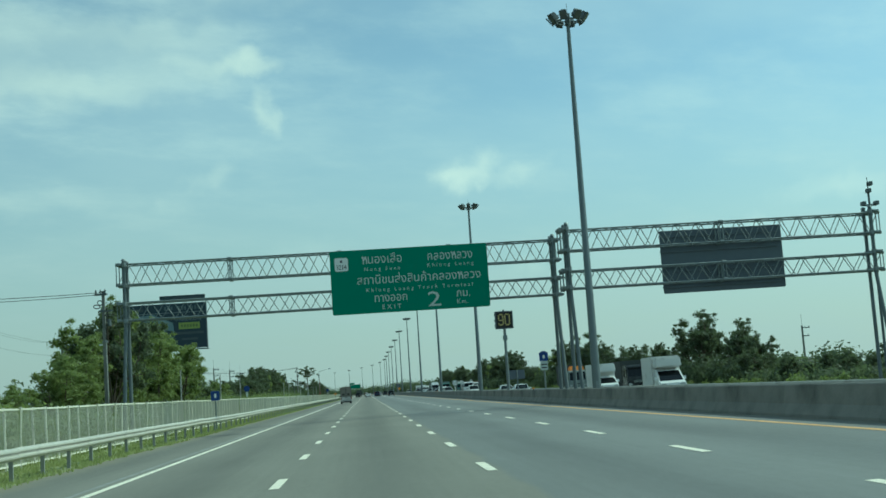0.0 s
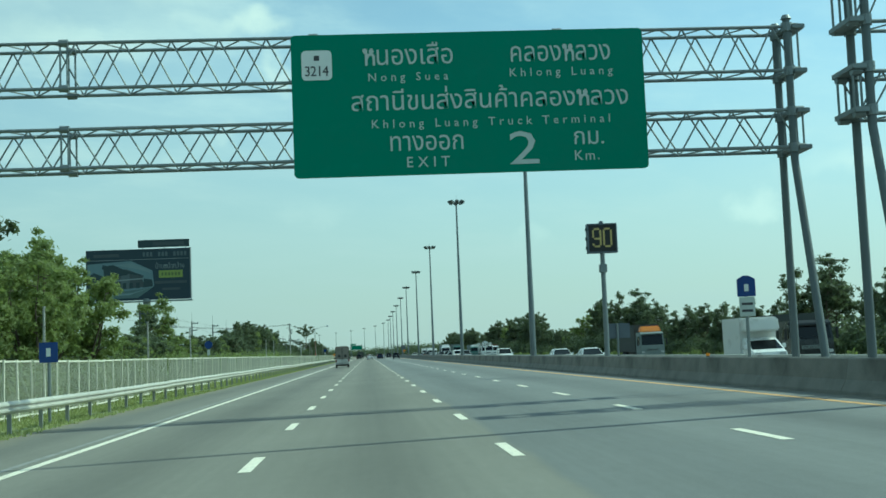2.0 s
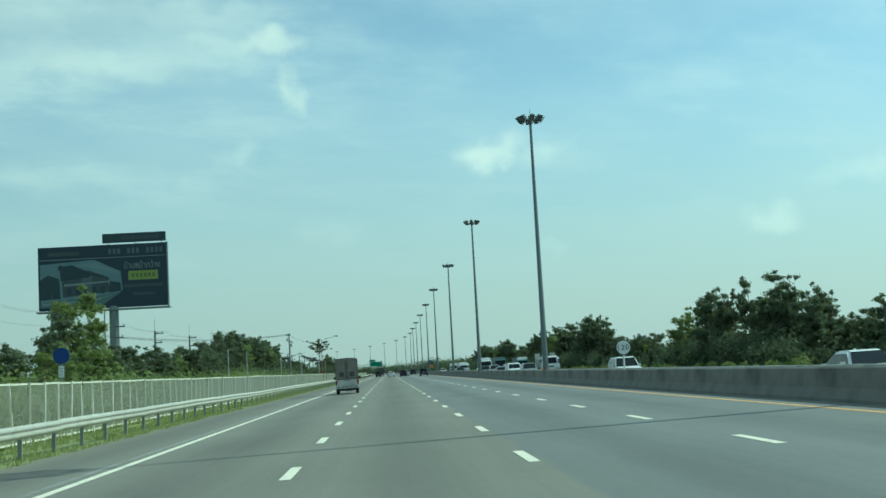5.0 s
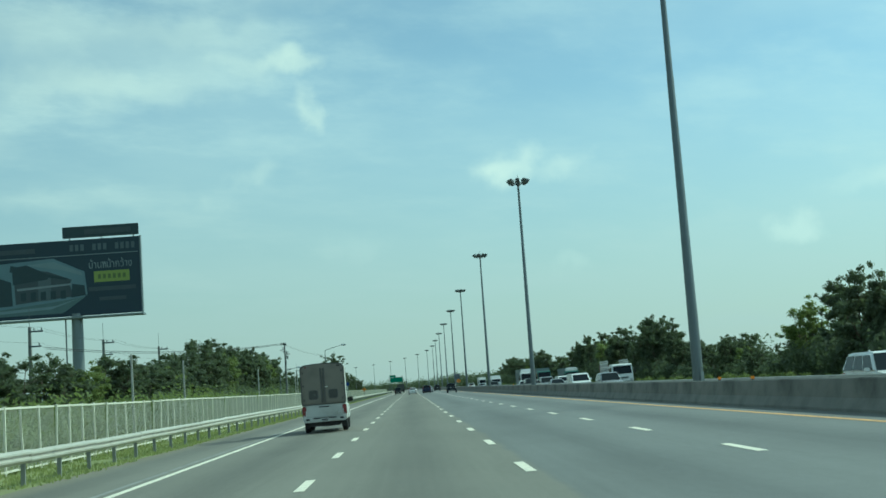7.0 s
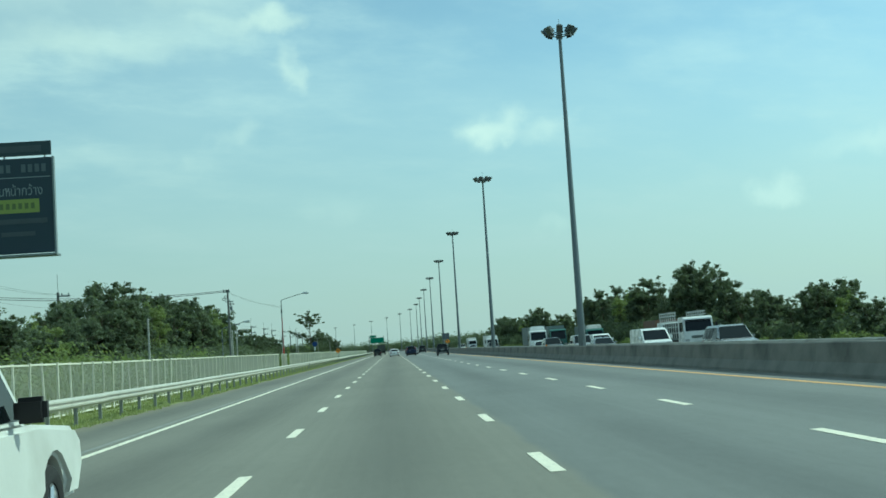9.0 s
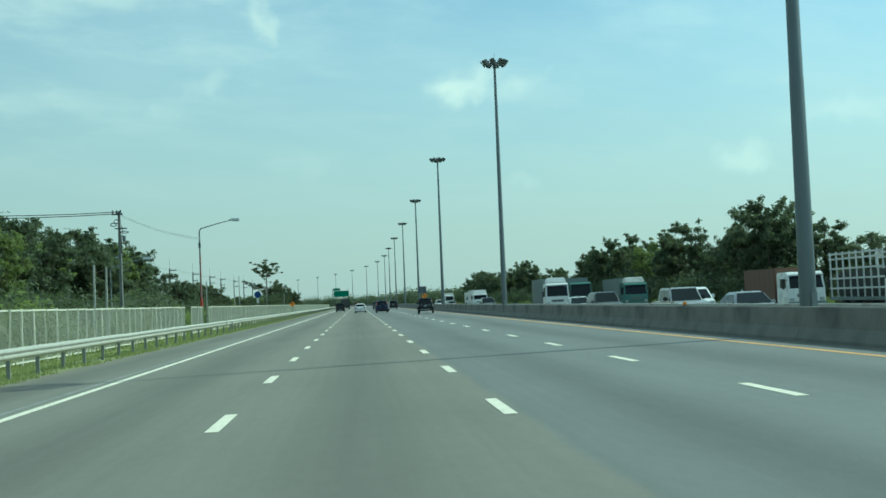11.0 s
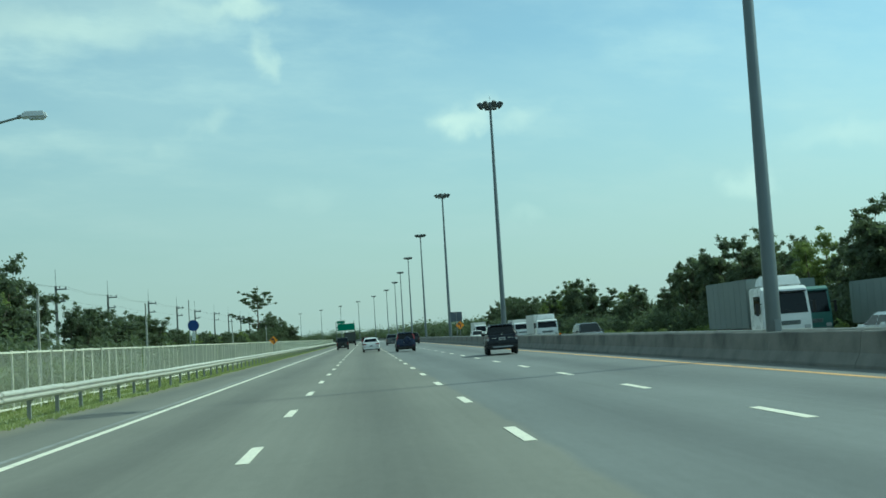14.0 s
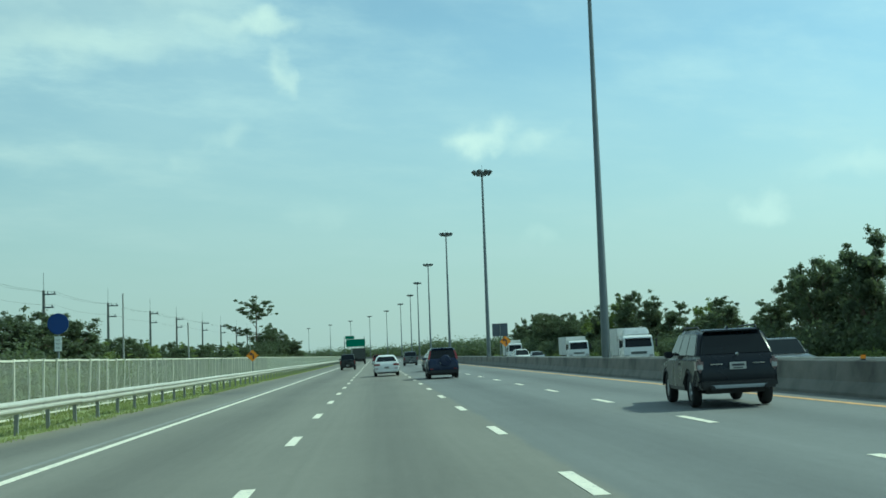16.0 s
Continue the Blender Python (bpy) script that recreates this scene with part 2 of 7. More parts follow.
def leaf_material(name, col, col2, trans):
    """Foliage: each leaf spray has a shade of its own, and whole boughs drift between the two colours."""
    m = bpy.data.materials.new(name)
    m.use_nodes = True
    N, L = m.node_tree.nodes, m.node_tree.links
    p = N["Principled BSDF"]
    g = N.new("ShaderNodeNewGeometry")
    oi = N.new("ShaderNodeObjectInfo")
    tc = N.new("ShaderNodeTexCoord")
    bough = N.new("ShaderNodeTexNoise")
    bough.inputs["Scale"].default_value, bough.inputs["Detail"].default_value = 0.55, 2.0
    L.new(tc.outputs["Object"], bough.inputs["Vector"])

    def madd(a, k, b):
        n = N.new("ShaderNodeMath")
        n.operation = "MULTIPLY_ADD"
        L.new(a, n.inputs[0])
        n.inputs[1].default_value = k
        if isinstance(b, float):
            n.inputs[2].default_value = b
        else:
            L.new(b, n.inputs[2])
        return n.outputs[0]

    f = madd(g.outputs["Random Per Island"], 0.36, -0.22)
    f = madd(oi.outputs["Random"], 0.40, f)
    f = madd(bough.outputs["Fac"], 0.75, f)
    mx = N.new("ShaderNodeMix")
    mx.data_type = "RGBA"
    mx.clamp_factor = True
    L.new(f, mx.inputs[0])
    mx.inputs[6].default_value, mx.inputs[7].default_value = (*col, 1), (*col2, 1)
    L.new(mx.outputs[2], p.inputs["Base Color"])
    p.inputs["Roughness"].default_value = 0.6
    p.inputs["Specular IOR Level"].default_value = 0.3
    t = N.new("ShaderNodeBsdfTranslucent")
    t.inputs[0].default_value = (*trans, 1)
    s = N.new("ShaderNodeMixShader")
    s.inputs[0].default_value = 0.42
    L.new(p.outputs[0], s.inputs[1])
    L.new(t.outputs[0], s.inputs[2])
    L.new(s.outputs[0], N["Material Output"].inputs[0])
    return m


M = {}
M["asphalt"] = asphalt_material("asphalt", (0.186, 0.180, 0.155), (0.176, 0.181, 0.176), 2.25)
M["asphalt_far"] = asphalt_material("asphalt_opposite", (0.13, 0.13, 0.125), (0.13, 0.13, 0.125), 99.0, 0.0)
M["paint_white"] = mat("road_paint_white", (0.76, 0.71, 0.585), 0.7, var=0.15, scale=2.5, grain=0.2, gscale=30, wear=(0.2, 0.2, 0.19), wamount=0.25, wscale=9)
M["paint_faded"] = mat("road_paint_faded", (0.26, 0.26, 0.245), 0.8, var=0.3, scale=0.8, grain=0.25, gscale=25, wear=(0.15, 0.15, 0.14), wamount=0.7, wscale=3)
M["paint_yellow"] = mat("road_paint_yellow", (0.62, 0.36, 0.14), 0.7, var=0.2, scale=1.2, grain=0.2, gscale=30, wear=(0.2, 0.17, 0.1), wamount=0.4, wscale=4)
M["concrete"] = mat("concrete_barrier", (0.225, 0.217, 0.190), 0.9, var=0.30, scale=0.9, grain=0.14, gscale=25, bump=0.35, bscale=18, wear=(0.075, 0.075, 0.066), wamount=0.7, wscale=0.9, each=0.06)
M["concrete_light"] = mat("concrete_light", (0.42, 0.41, 0.38), 0.9, var=0.2, scale=1.5, grain=0.1, gscale=40, bump=0.3, bscale=30, wear=(0.2, 0.2, 0.18), wamount=0.3, each=0.1)
M["gravel"] = mat("median_gravel", (0.22, 0.21, 0.18), 0.95, var=0.3, scale=0.8, grain=0.3, gscale=12, bump=0.6, bscale=20)
M["galv"] = mat("galvanised_steel", (0.21, 0.235, 0.24), 0.5, metal=0.45, var=0.12, scale=4, grain=0.05, gscale=60, each=0.06)
M["galv_dark"] = mat("weathered_steel_pole", (0.125, 0.145, 0.15), 0.6, metal=0.3, var=0.15, scale=2, grain=0.05)
M["mast_steel"] = mat("galvanised_mast_steel", (0.15, 0.17, 0.175), 0.42, metal=0.5, var=0.15, scale=2, grain=0.05)
M["canopy_window"] = mat("dusty_canopy_window", (0.065, 0.064, 0.060), 0.25, var=0.3, scale=4, grain=0.05, spec=0.4)
M["rail"] = mat("guardrail_steel", (0.47, 0.455, 0.39), 0.55, metal=0.2, var=0.12, scale=1.2, grain=0.06, gscale=20, wear=(0.25, 0.24, 0.2), wamount=0.12, wscale=3, each=0.06)
M["rail_post"] = mat("guardrail_post_steel", (0.27, 0.28, 0.26), 0.7, metal=0.3, var=0.2, scale=4)
M["fence_white"] = mat("fence_white_paint", (0.68, 0.655, 0.55), 0.7, var=0.12, scale=3, grain=0.05, wear=(0.35, 0.33, 0.28), wamount=0.25, wscale=4, each=0.08)
M["fence_wire"] = mat("fence_bars_dull", (0.50, 0.48, 0.405), 0.7, var=0.15, scale=2)
M["sign_green"] = mat("sign_green", (0.002, 0.175, 0.098), 0.45, var=0.06, scale=1.5, grain=0.02, wear=(0.01, 0.20, 0.12), wamount=0.15, wscale=2)
M["sign_white"] = mat("sign_white", (0.72, 0.74, 0.72), 0.5, var=0.06, scale=4, grain=0.03)
M["sign_letter"] = mat("sign_lettering", (0.50, 0.55, 0.52), 0.5, var=0.1, scale=4, grain=0.04)
M["pole_concrete"] = mat("utility_pole_concrete", (0.20, 0.20, 0.185), 0.9, var=0.2, scale=1.2, grain=0.1, gscale=30, bump=0.3, bscale=25)
M["red_faded"] = mat("faded_red_paint", (0.27, 0.12, 0.11), 0.65, var=0.25, scale=3, wear=(0.25, 0.22, 0.21), wamount=0.5, wscale=2.5)
M["sign_back"] = mat("sign_back_aluminium", (0.115, 0.135, 0.16), 0.6, metal=0.3, var=0.15, scale=2)
M["sign_blue"] = mat("sign_blue", (0.01, 0.045, 0.22), 0.5, var=0.08, scale=4)
M["sign_orange"] = mat("sign_orange", (0.85, 0.30, 0.02), 0.5, var=0.08, scale=4)
M["black"] = mat("black_plastic", (0.012, 0.012, 0.013), 0.5, var=0.2, scale=5)
M["tyre"] = mat("tyre_rubber", (0.018, 0.018, 0.018), 0.85, var=0.2, scale=8, bump=0.3, bscale=60)
M["flood_lens"] = mat("unlit_floodlight_glass", (0.10, 0.11, 0.11), 0.2, var=0.05, scale=9, grain=0)
# barrier concrete with the sunlight on its top put into a lighter base colour
M["concrete_sunlit"] = mat("sunlit_concrete_barrier", (0.40, 0.39, 0.35), 0.9, var=0.2, scale=0.9, grain=0.1, gscale=25, bump=0.3, bscale=18, wear=(0.22, 0.21, 0.19), wamount=0.4, wscale=1.1, each=0.06)
M["rim"] = mat("alloy_rim", (0.45, 0.46, 0.47), 0.3, metal=0.9, var=0.08, scale=8)
M["glass"] = mat("dark_car_glass", (0.006, 0.008, 0.010), 0.08, var=0.1, scale=3, grain=0, spec=0.28)
M["glass_light"] = mat("windscreen_glass", (0.012, 0.016, 0.018), 0.07, var=0.1, scale=3, grain=0, spec=0.3)
M["red_lamp"] = mat("red_lamp_lens", (0.17, 0.008, 0.011), 0.3, var=0.1, scale=12, grain=0, coat=0.6)
M["lamp_clear"] = mat("clear_lamp_lens", (0.45, 0.46, 0.46), 0.12, var=0.05, scale=12, grain=0, coat=0.6)
M["lamp_shell"] = mat("pale_lamp_housing", (0.62, 0.63, 0.62), 0.35, metal=0.2, var=0.1, scale=5)
M["lamp_smoked"] = mat("smoked_lamp_lens", (0.22, 0.16, 0.16), 0.15, var=0.25, scale=14, grain=0, coat=0.6)
M["guard_silver"] = mat("silver_bumper_guard", (0.33, 0.34, 0.35), 0.4, metal=0.5, var=0.1, scale=6)
M["chrome"] = mat("chrome_trim", (0.6, 0.61, 0.62), 0.15, metal=1.0, var=0.05, scale=6, grain=0)
M["plate"] = mat("plate_white", (0.50, 0.50, 0.48), 0.5, var=0.05, scale=9)
M["plate_mark"] = mat("plate_mark", (0.05, 0.05, 0.06), 0.6, var=0.05, scale=9)
M["bark"] = mat("bark", (0.12, 0.095, 0.07), 0.95, var=0.3, scale=3, grain=0.2, gscale=20, bump=0.6, bscale=14)
M["leaf"] = leaf_material("leaf_dark", (0.058, 0.076, 0.051), (0.118, 0.140, 0.082), (0.18, 0.225, 0.105))
M["leaf_light"] = leaf_material("leaf_light", (0.12, 0.155, 0.052), (0.215, 0.25, 0.090), (0.30, 0.37, 0.11))
M["grass"] = leaf_material("grass_blades", (0.22, 0.25, 0.09), (0.34, 0.35, 0.15), (0.36, 0.42, 0.15))
M["ground"] = mat("field_ground", (0.085, 0.11, 0.035), 0.95, var=0.35, scale=0.06, grain=0.25, gscale=1.5, bump=0.5, bscale=2, wear=(0.15, 0.13, 0.075), wamount=0.35, wscale=0.08)
M["verge"] = mat("verge_soil_and_grass", (0.22, 0.245, 0.09), 0.95, var=0.35, scale=0.5, grain=0.3, gscale=9, bump=0.6, bscale=12, wear=(0.17, 0.15, 0.09), wamount=0.4, wscale=0.5)
M["red_paint"] = mat("red_post_paint", (0.42, 0.045, 0.03), 0.6, var=0.2, scale=4, wear=(0.5, 0.35, 0.3), wamount=0.15, wscale=5)
M["panel_navy"] = mat("billboard_print_navy", (0.022, 0.040, 0.058), 0.6, var=0.12, scale=0.4)
M["panel_sky"] = mat("billboard_print_sky", (0.15, 0.215, 0.245), 0.6, var=0.25, scale=0.25)
M["panel_house"] = mat("billboard_print_house", (0.060, 0.074, 0.085), 0.6, var=0.25, scale=0.5)
M["panel_dark"] = mat("billboard_print_shade", (0.03, 0.05, 0.06), 0.6, var=0.25, scale=0.4)
M["panel_teal"] = mat("billboard_print_lawn", (0.11, 0.16, 0.165), 0.6, var=0.25, scale=0.4)
M["panel_yellow"] = mat("billboard_print_yellow", (0.27, 0.32, 0.075), 0.6, var=0.1, scale=1)
M["panel_pale"] = mat("billboard_print_cloud", (0.20, 0.26, 0.28), 0.6, var=0.2, scale=0.5)
M["panel_mid"] = mat("billboard_print_wall", (0.10, 0.125, 0.14), 0.6, var=0.2, scale=0.6)
M["panel_olive"] = mat("billboard_print_olive", (0.12, 0.15, 0.05), 0.6, var=0.1, scale=1)
M["panel_grey"] = mat("billboard_print_lettering", (0.22, 0.25, 0.265), 0.6, var=0.15, scale=1)
M["amber"] = mat("amber_diode", (0.36, 0.31, 0.12), 0.5, var=0.05, scale=9, emit=(1.0, 0.70, 0.22), estrength=0.06)
M["cable"] = mat("cable", (0.03, 0.03, 0.03), 0.7, var=0.1)
M["canopy"] = mat("canopy_fibreglass", (0.50, 0.50, 0.46), 0.6, var=0.1, scale=1.2, grain=0.04, wear=(0.30, 0.29, 0.25), wamount=0.3, wscale=1.4)
M["canopy_rear"] = mat("canopy_rear_doors", (0.20, 0.18, 0.15), 0.75, var=0.14, scale=1.4, grain=0.05, wear=(0.145, 0.13, 0.11), wamount=0.35, wscale=1.6)
M["canopy_edge"] = mat("canopy_dark_edging", (0.10, 0.096, 0.088), 0.7, var=0.15, scale=2)


def paint(name, col, rough=0.28, metal=0.0, coat=0.22, spec=0.5):
    return mat(name, col, rough, metal=metal, var=0.05, scale=1.5, grain=0.02, gscale=90, coat=coat, spec=spec, wear=tuple(c * 0.7 + 0.015 for c in col), wamount=0.05, wscale=2.5)


M["car_white"] = paint("car_paint_white", (0.74, 0.75, 0.74))
M["pickup_white"] = mat("dusty_white_paint", (0.66, 0.66, 0.63), 0.4, var=0.10, scale=1.3, grain=0.04, gscale=30, coat=0.1, wear=(0.46, 0.45, 0.41), wamount=0.45, wscale=1.1)
# the body's white, darkened by dirt and by the rear's shade mixed into the colour
M["pickup_dusty_shaded"] = mat("dusty_shaded_tailgate_paint", (0.50, 0.50, 0.475), 0.6, var=0.12, scale=1.6, grain=0.05, gscale=30, wear=(0.36, 0.35, 0.32), wamount=0.5, wscale=1.4)
M["car_black"] = paint("car_paint_black_blue", (0.007, 0.010, 0.016), coat=0.10, spec=0.3)
M["car_navy"] = paint("car_paint_navy", (0.012, 0.020, 0.055), coat=0.12, spec=0.3)
M["car_grey"] = paint("car_paint_grey", (0.13, 0.14, 0.145), metal=0.4)
M["car_silver"] = paint("car_paint_silver", (0.42, 0.43, 0.44), metal=0.5)
M["car_dark"] = paint("car_paint_dark", (0.02, 0.023, 0.025), coat=0.12, spec=0.3)
M["car_red"] = paint("car_paint_maroon", (0.16, 0.018, 0.02))
M["orange"] = paint("cab_paint_orange", (0.75, 0.25, 0.03), 0.45)
M["green_cab"] = paint("cab_paint_green", (0.06, 0.16, 0.135), 0.45)
M["cargo_white"] = mat("cargo_box_white", (0.66, 0.66, 0.63), 0.6, var=0.1, scale=0.8, wear=(0.35, 0.34, 0.3), wamount=0.25)
M["cargo_dark"] = mat("cargo_tarpaulin_dark", (0.06, 0.065, 0.06), 0.8, var=0.2, scale=0.9)
M["cargo_brown"] = mat("container_brown", (0.16, 0.09, 0.06), 0.7, var=0.15, scale=0.8)
M["cargo_grey"] = mat("cargo_sheet_grey", (0.20, 0.23, 0.22), 0.7, var=0.15, scale=0.8)


# ---- building blocks ----
def obj(name, bm, material, parent=None, label="", smooth=0.0):
    me = bpy.data.meshes.new(name)
    bm.to_mesh(me)
    bm.free()
    me.materials.append(M[material])
    if smooth:
        me.shade_smooth()
        me.set_sharp_from_angle(angle=radians(smooth))
    ob = new(name, me)
    ob.parent = parent
    if label:
        tagged(ob, label)
    return ob


def part(name, bm, material, parent, label="", smooth=0.0):
    return obj(name, bm, material, parent, label, smooth)


def thing(name, label, category, m=None, group="", kind=""):
    ob = new(name)
    ob.empty_display_size = 0.2
    ob.matrix_basis = m if m is not None else Matrix.Identity(4)
    return tagged(ob, label, category, group, kind)


def shared(name, mesh, m, parent=None):
    ob = new(name, mesh)
    ob.parent = parent
    ob.matrix_basis = m
    return ob


def mesh_of(name, bm, material, smooth=0.0):
    me = bpy.data.meshes.new(name)
    bm.to_mesh(me)
    bm.free()
    me.materials.append(M[material])
    if smooth:
        me.shade_smooth()
        me.set_sharp_from_angle(angle=radians(smooth))
    return me


def add_box(bm, a, b, bevel=0.0, taper=None):
    """A box from corner a to corner b; taper narrows its top in x and y."""
    vs = []
    cx, cy = (a[0] + b[0]) / 2, (a[1] + b[1]) / 2
    for z in (a[2], b[2]):
        for x, y in ((a[0], a[1]), (b[0], a[1]), (b[0], b[1]), (a[0], b[1])):
            if taper and z == b[2]:
                x, y = cx + (x - cx) * taper[0], cy + (y - cy) * taper[1]
            vs.append(bm.verts.new((x, y, z)))
    fs = [bm.faces.new([vs[i] for i in q]) for q in ((3, 2, 1, 0), (4, 5, 6, 7), (0, 1, 5, 4), (1, 2, 6, 5), (2, 3, 7, 6), (3, 0, 4, 7))]
    if bevel:
        es = list({e for f in fs for e in f.edges})
        bmesh.ops.bevel(bm, geom=es, offset=bevel, segments=2, affect="EDGES", clamp_overlap=True)
    return bm


def box(a, b, bevel=0.0, taper=None):
    return add_box(bmesh.new(), a, b, bevel, taper)


def add_tube(bm, p, q, r0, r1=None, n=8, caps=True):
    """A round bar from p to q, with radius r0 at p and r1 at q."""
    p, q = Vector(p), Vector(q)
    r1 = r0 if r1 is None else r1
    d = (q - p).normalized()
    u = d.orthogonal().normalized()
    v = d.cross(u)
    rings = []
    for c, r in ((p, r0), (q, r1)):
        rings.append([bm.verts.new(c + (u * math.cos(2 * math.pi * i / n) + v * math.sin(2 * math.pi * i / n)) * r) for i in range(n)])
    for i in range(n):
        j = (i + 1) % n
        bm.faces.new((rings[0][i], rings[0][j], rings[1][j], rings[1][i]))
    if caps:
        bm.faces.new(rings[0][::-1])
        bm.faces.new(rings[1])
    return bm


def loft_tube(points, radii, n=12):
    """One round bar of changing radius through the points."""
    bm = bmesh.new()
    rings = []
    for p, r in zip(points, radii):
        rings.append([bm.verts.new((p[0] + r * math.cos(2 * math.pi * i / n), p[1] + r * math.sin(2 * math.pi * i / n), p[2])) for i in range(n)])
    for a, b in zip(rings, rings[1:]):
        for i in range(n):
            j = (i + 1) % n
            bm.faces.new((a[i], a[j], b[j], b[i]))
    bm.faces.new(rings[0][::-1])
    bm.faces.new(rings[-1])
    return bm


def tube(p, q, r0, r1=None, n=8):
    return add_tube(bmesh.new(), p, q, r0, r1, n)


def pipe(points, r, n=8, r_end=None):
    """A bent round bar through the points."""
    bm = bmesh.new()
    k = len(points) - 1
    for i in range(k):
        ra = r if r_end is None else r + (r_end - r) * i / k
        rb = r if r_end is None else r + (r_end - r) * (i + 1) / k
        add_tube(bm, points[i], points[i + 1], ra, rb, n)
    return bm


def lathe_x(profile, n=24, x0=0.0):
    """Turns a profile of (x, radius) round the x axis."""
    bm = bmesh.new()
    rings = []
    for x, r in profile:
        if r < 1e-5:
            rings.append([bm.verts.new((x + x0, 0, 0))] * n)
        else:
            rings.append([bm.verts.new((x + x0, r * math.cos(2 * math.pi * i / n), r * math.sin(2 * math.pi * i / n))) for i in range(n)])
    for a, b in zip(rings, rings[1:]):
        for i in range(n):
            j = (i + 1) % n
            q = []
            for v in (a[i], a[j], b[j], b[i]):
                if v not in q:
                    q.append(v)
            if len(q) > 2:
                bm.faces.new(q)
    return bm


def prism(profile, half, bevel=0.0, segments=2):
    """A side profile of (y, z) spread to both sides by half(y, z), with its two rims rounded."""
    bm = bmesh.new()
    a = [bm.verts.new((-half(y, z), y, z)) for y, z in profile]
    b = [bm.verts.new((half(y, z), y, z)) for y, z in profile]
    n = len(profile)
    fa = bm.faces.new(a)
    fb = bm.faces.new(b[::-1])
    for i in range(n):
        j = (i + 1) % n
        bm.faces.new((a[i], b[i], b[j], a[j])[::-1])
    bmesh.ops.recalc_face_normals(bm, faces=bm.faces[:])
    if bevel:
        es = list(fa.edges) + list(fb.edges)
        bmesh.ops.bevel(bm, geom=es, offset=bevel, segments=segments, affect="EDGES", clamp_overlap=True)
    return bm


def panel(corners, thick=0.012, lift=0.004):
    """A thin slab on four (or more) corners, given anticlockwise as seen from outside, standing proud by lift and thick."""
    bm = bmesh.new()
    c = [Vector(p) for p in corners]
    nrm = (c[1] - c[0]).cross(c[-1] - c[0]).normalized()
    lo = [bm.verts.new(p - nrm * 0.01) for p in c]
    hi = [bm.verts.new(p + nrm * (lift + thick)) for p in c]
    bm.faces.new(hi)
    bm.faces.new(lo[::-1])
    n = len(c)
    for i in range(n):
        j = (i + 1) % n
        bm.faces.new((lo[i], lo[j], hi[j], hi[i]))
    return bm


def bend(y):
    """Sideways shift of the road, which runs straight and then turns gently to the left far ahead."""
    return -max(0.0, y - 720.0) ** 2 / 3000.0


def heading(y):
    return math.degrees(math.atan(max(0.0, y - 720.0) / 1500.0))


def road_z(x):
    """Height of the near carriageway."""
    return SLOPE * x


def far_z(x):
    """Height of the opposite carriageway, which falls away from the median."""
    return -0.12 - 0.012 * (x - 14.6)


def strip(name, x0, x1, z0, z1, y0, y1, material, step=20.0, parent=None, thick=0.0):
    """A band along the road between two offsets, bending with it."""
    bm = bmesh.new()
    n = max(1, int(math.ceil((y1 - y0) / step)))
    prev = None
    for i in range(n + 1):
        y = y0 + (y1 - y0) * i / n
        row = [bm.verts.new((x0 + bend(y), y, z0)), bm.verts.new((x1 + bend(y), y, z1))]
        if thick:
            row += [bm.verts.new((x1 + bend(y), y, z1 - thick)), bm.verts.new((x0 + bend(y), y, z0 - thick))]
        if prev:
            for k in range(len(row) if thick else 1):
                k2 = (k + 1) % len(row)
                bm.faces.new((prev[k], prev[k2], row[k2], row[k]))
        prev = row
    return obj(name, bm, material, parent)


# ---- the ground, the road and the median ----
Y0, Y1 = -60.0, 1300.0


def build_setting():
    bm = bmesh.new()
    xs = [-4500, -1200, -300, -80, -13.5, -9.5, 12.0, 32, 40, 80, 300, 1200, 4500]
    ys = [-1500, -300, 0, 200, 400, 700, 1000, 1300, 1900, 4900]
    grid = [[bm.verts.new((x, y, -0.42)) for x in xs] for y in ys]
    for r0, r1 in zip(grid, grid[1:]):
        for i in range(len(xs) - 1):
            bm.faces.new((r0[i], r0[i + 1], r1[i + 1], r1[i]))
    tagged(obj("ground", bm, "ground"), "flat green and brown field reaching the horizon", "ground", kind="structure")
    tagged(strip("road", -8.1, 10.75, road_z(-8.1), road_z(10.75), Y0, Y1, "asphalt", thick=0.3), "grey asphalt carriageway of four lanes with hard shoulders", "road", kind="structure")
    tagged(strip("road_opposite", 14.6, 31.5, far_z(14.6), far_z(31.5), Y0, Y1, "asphalt_far", thick=0.3), "grey asphalt carriageway beyond the concrete median", "road", kind="structure")
    tagged(strip("median", 10.75, 14.6, 0.15, 0.055, Y0, Y1, "gravel", thick=0.4), "gravel median strip between two concrete barriers", "median", kind="structure")
    tagged(strip("verge_left", -13.6, -8.1, -0.36, -0.13, Y0, Y1, "verge", thick=0.25), "grass verge between the shoulder and the white fence", "verge", kind="structure")
    tagged(strip("verge_right", 31.5, 36.0, -0.325, -0.40, Y0, Y1, "verge", thick=0.25), "grass verge beyond the opposite carriageway", "verge", kind="structure")


build_setting()


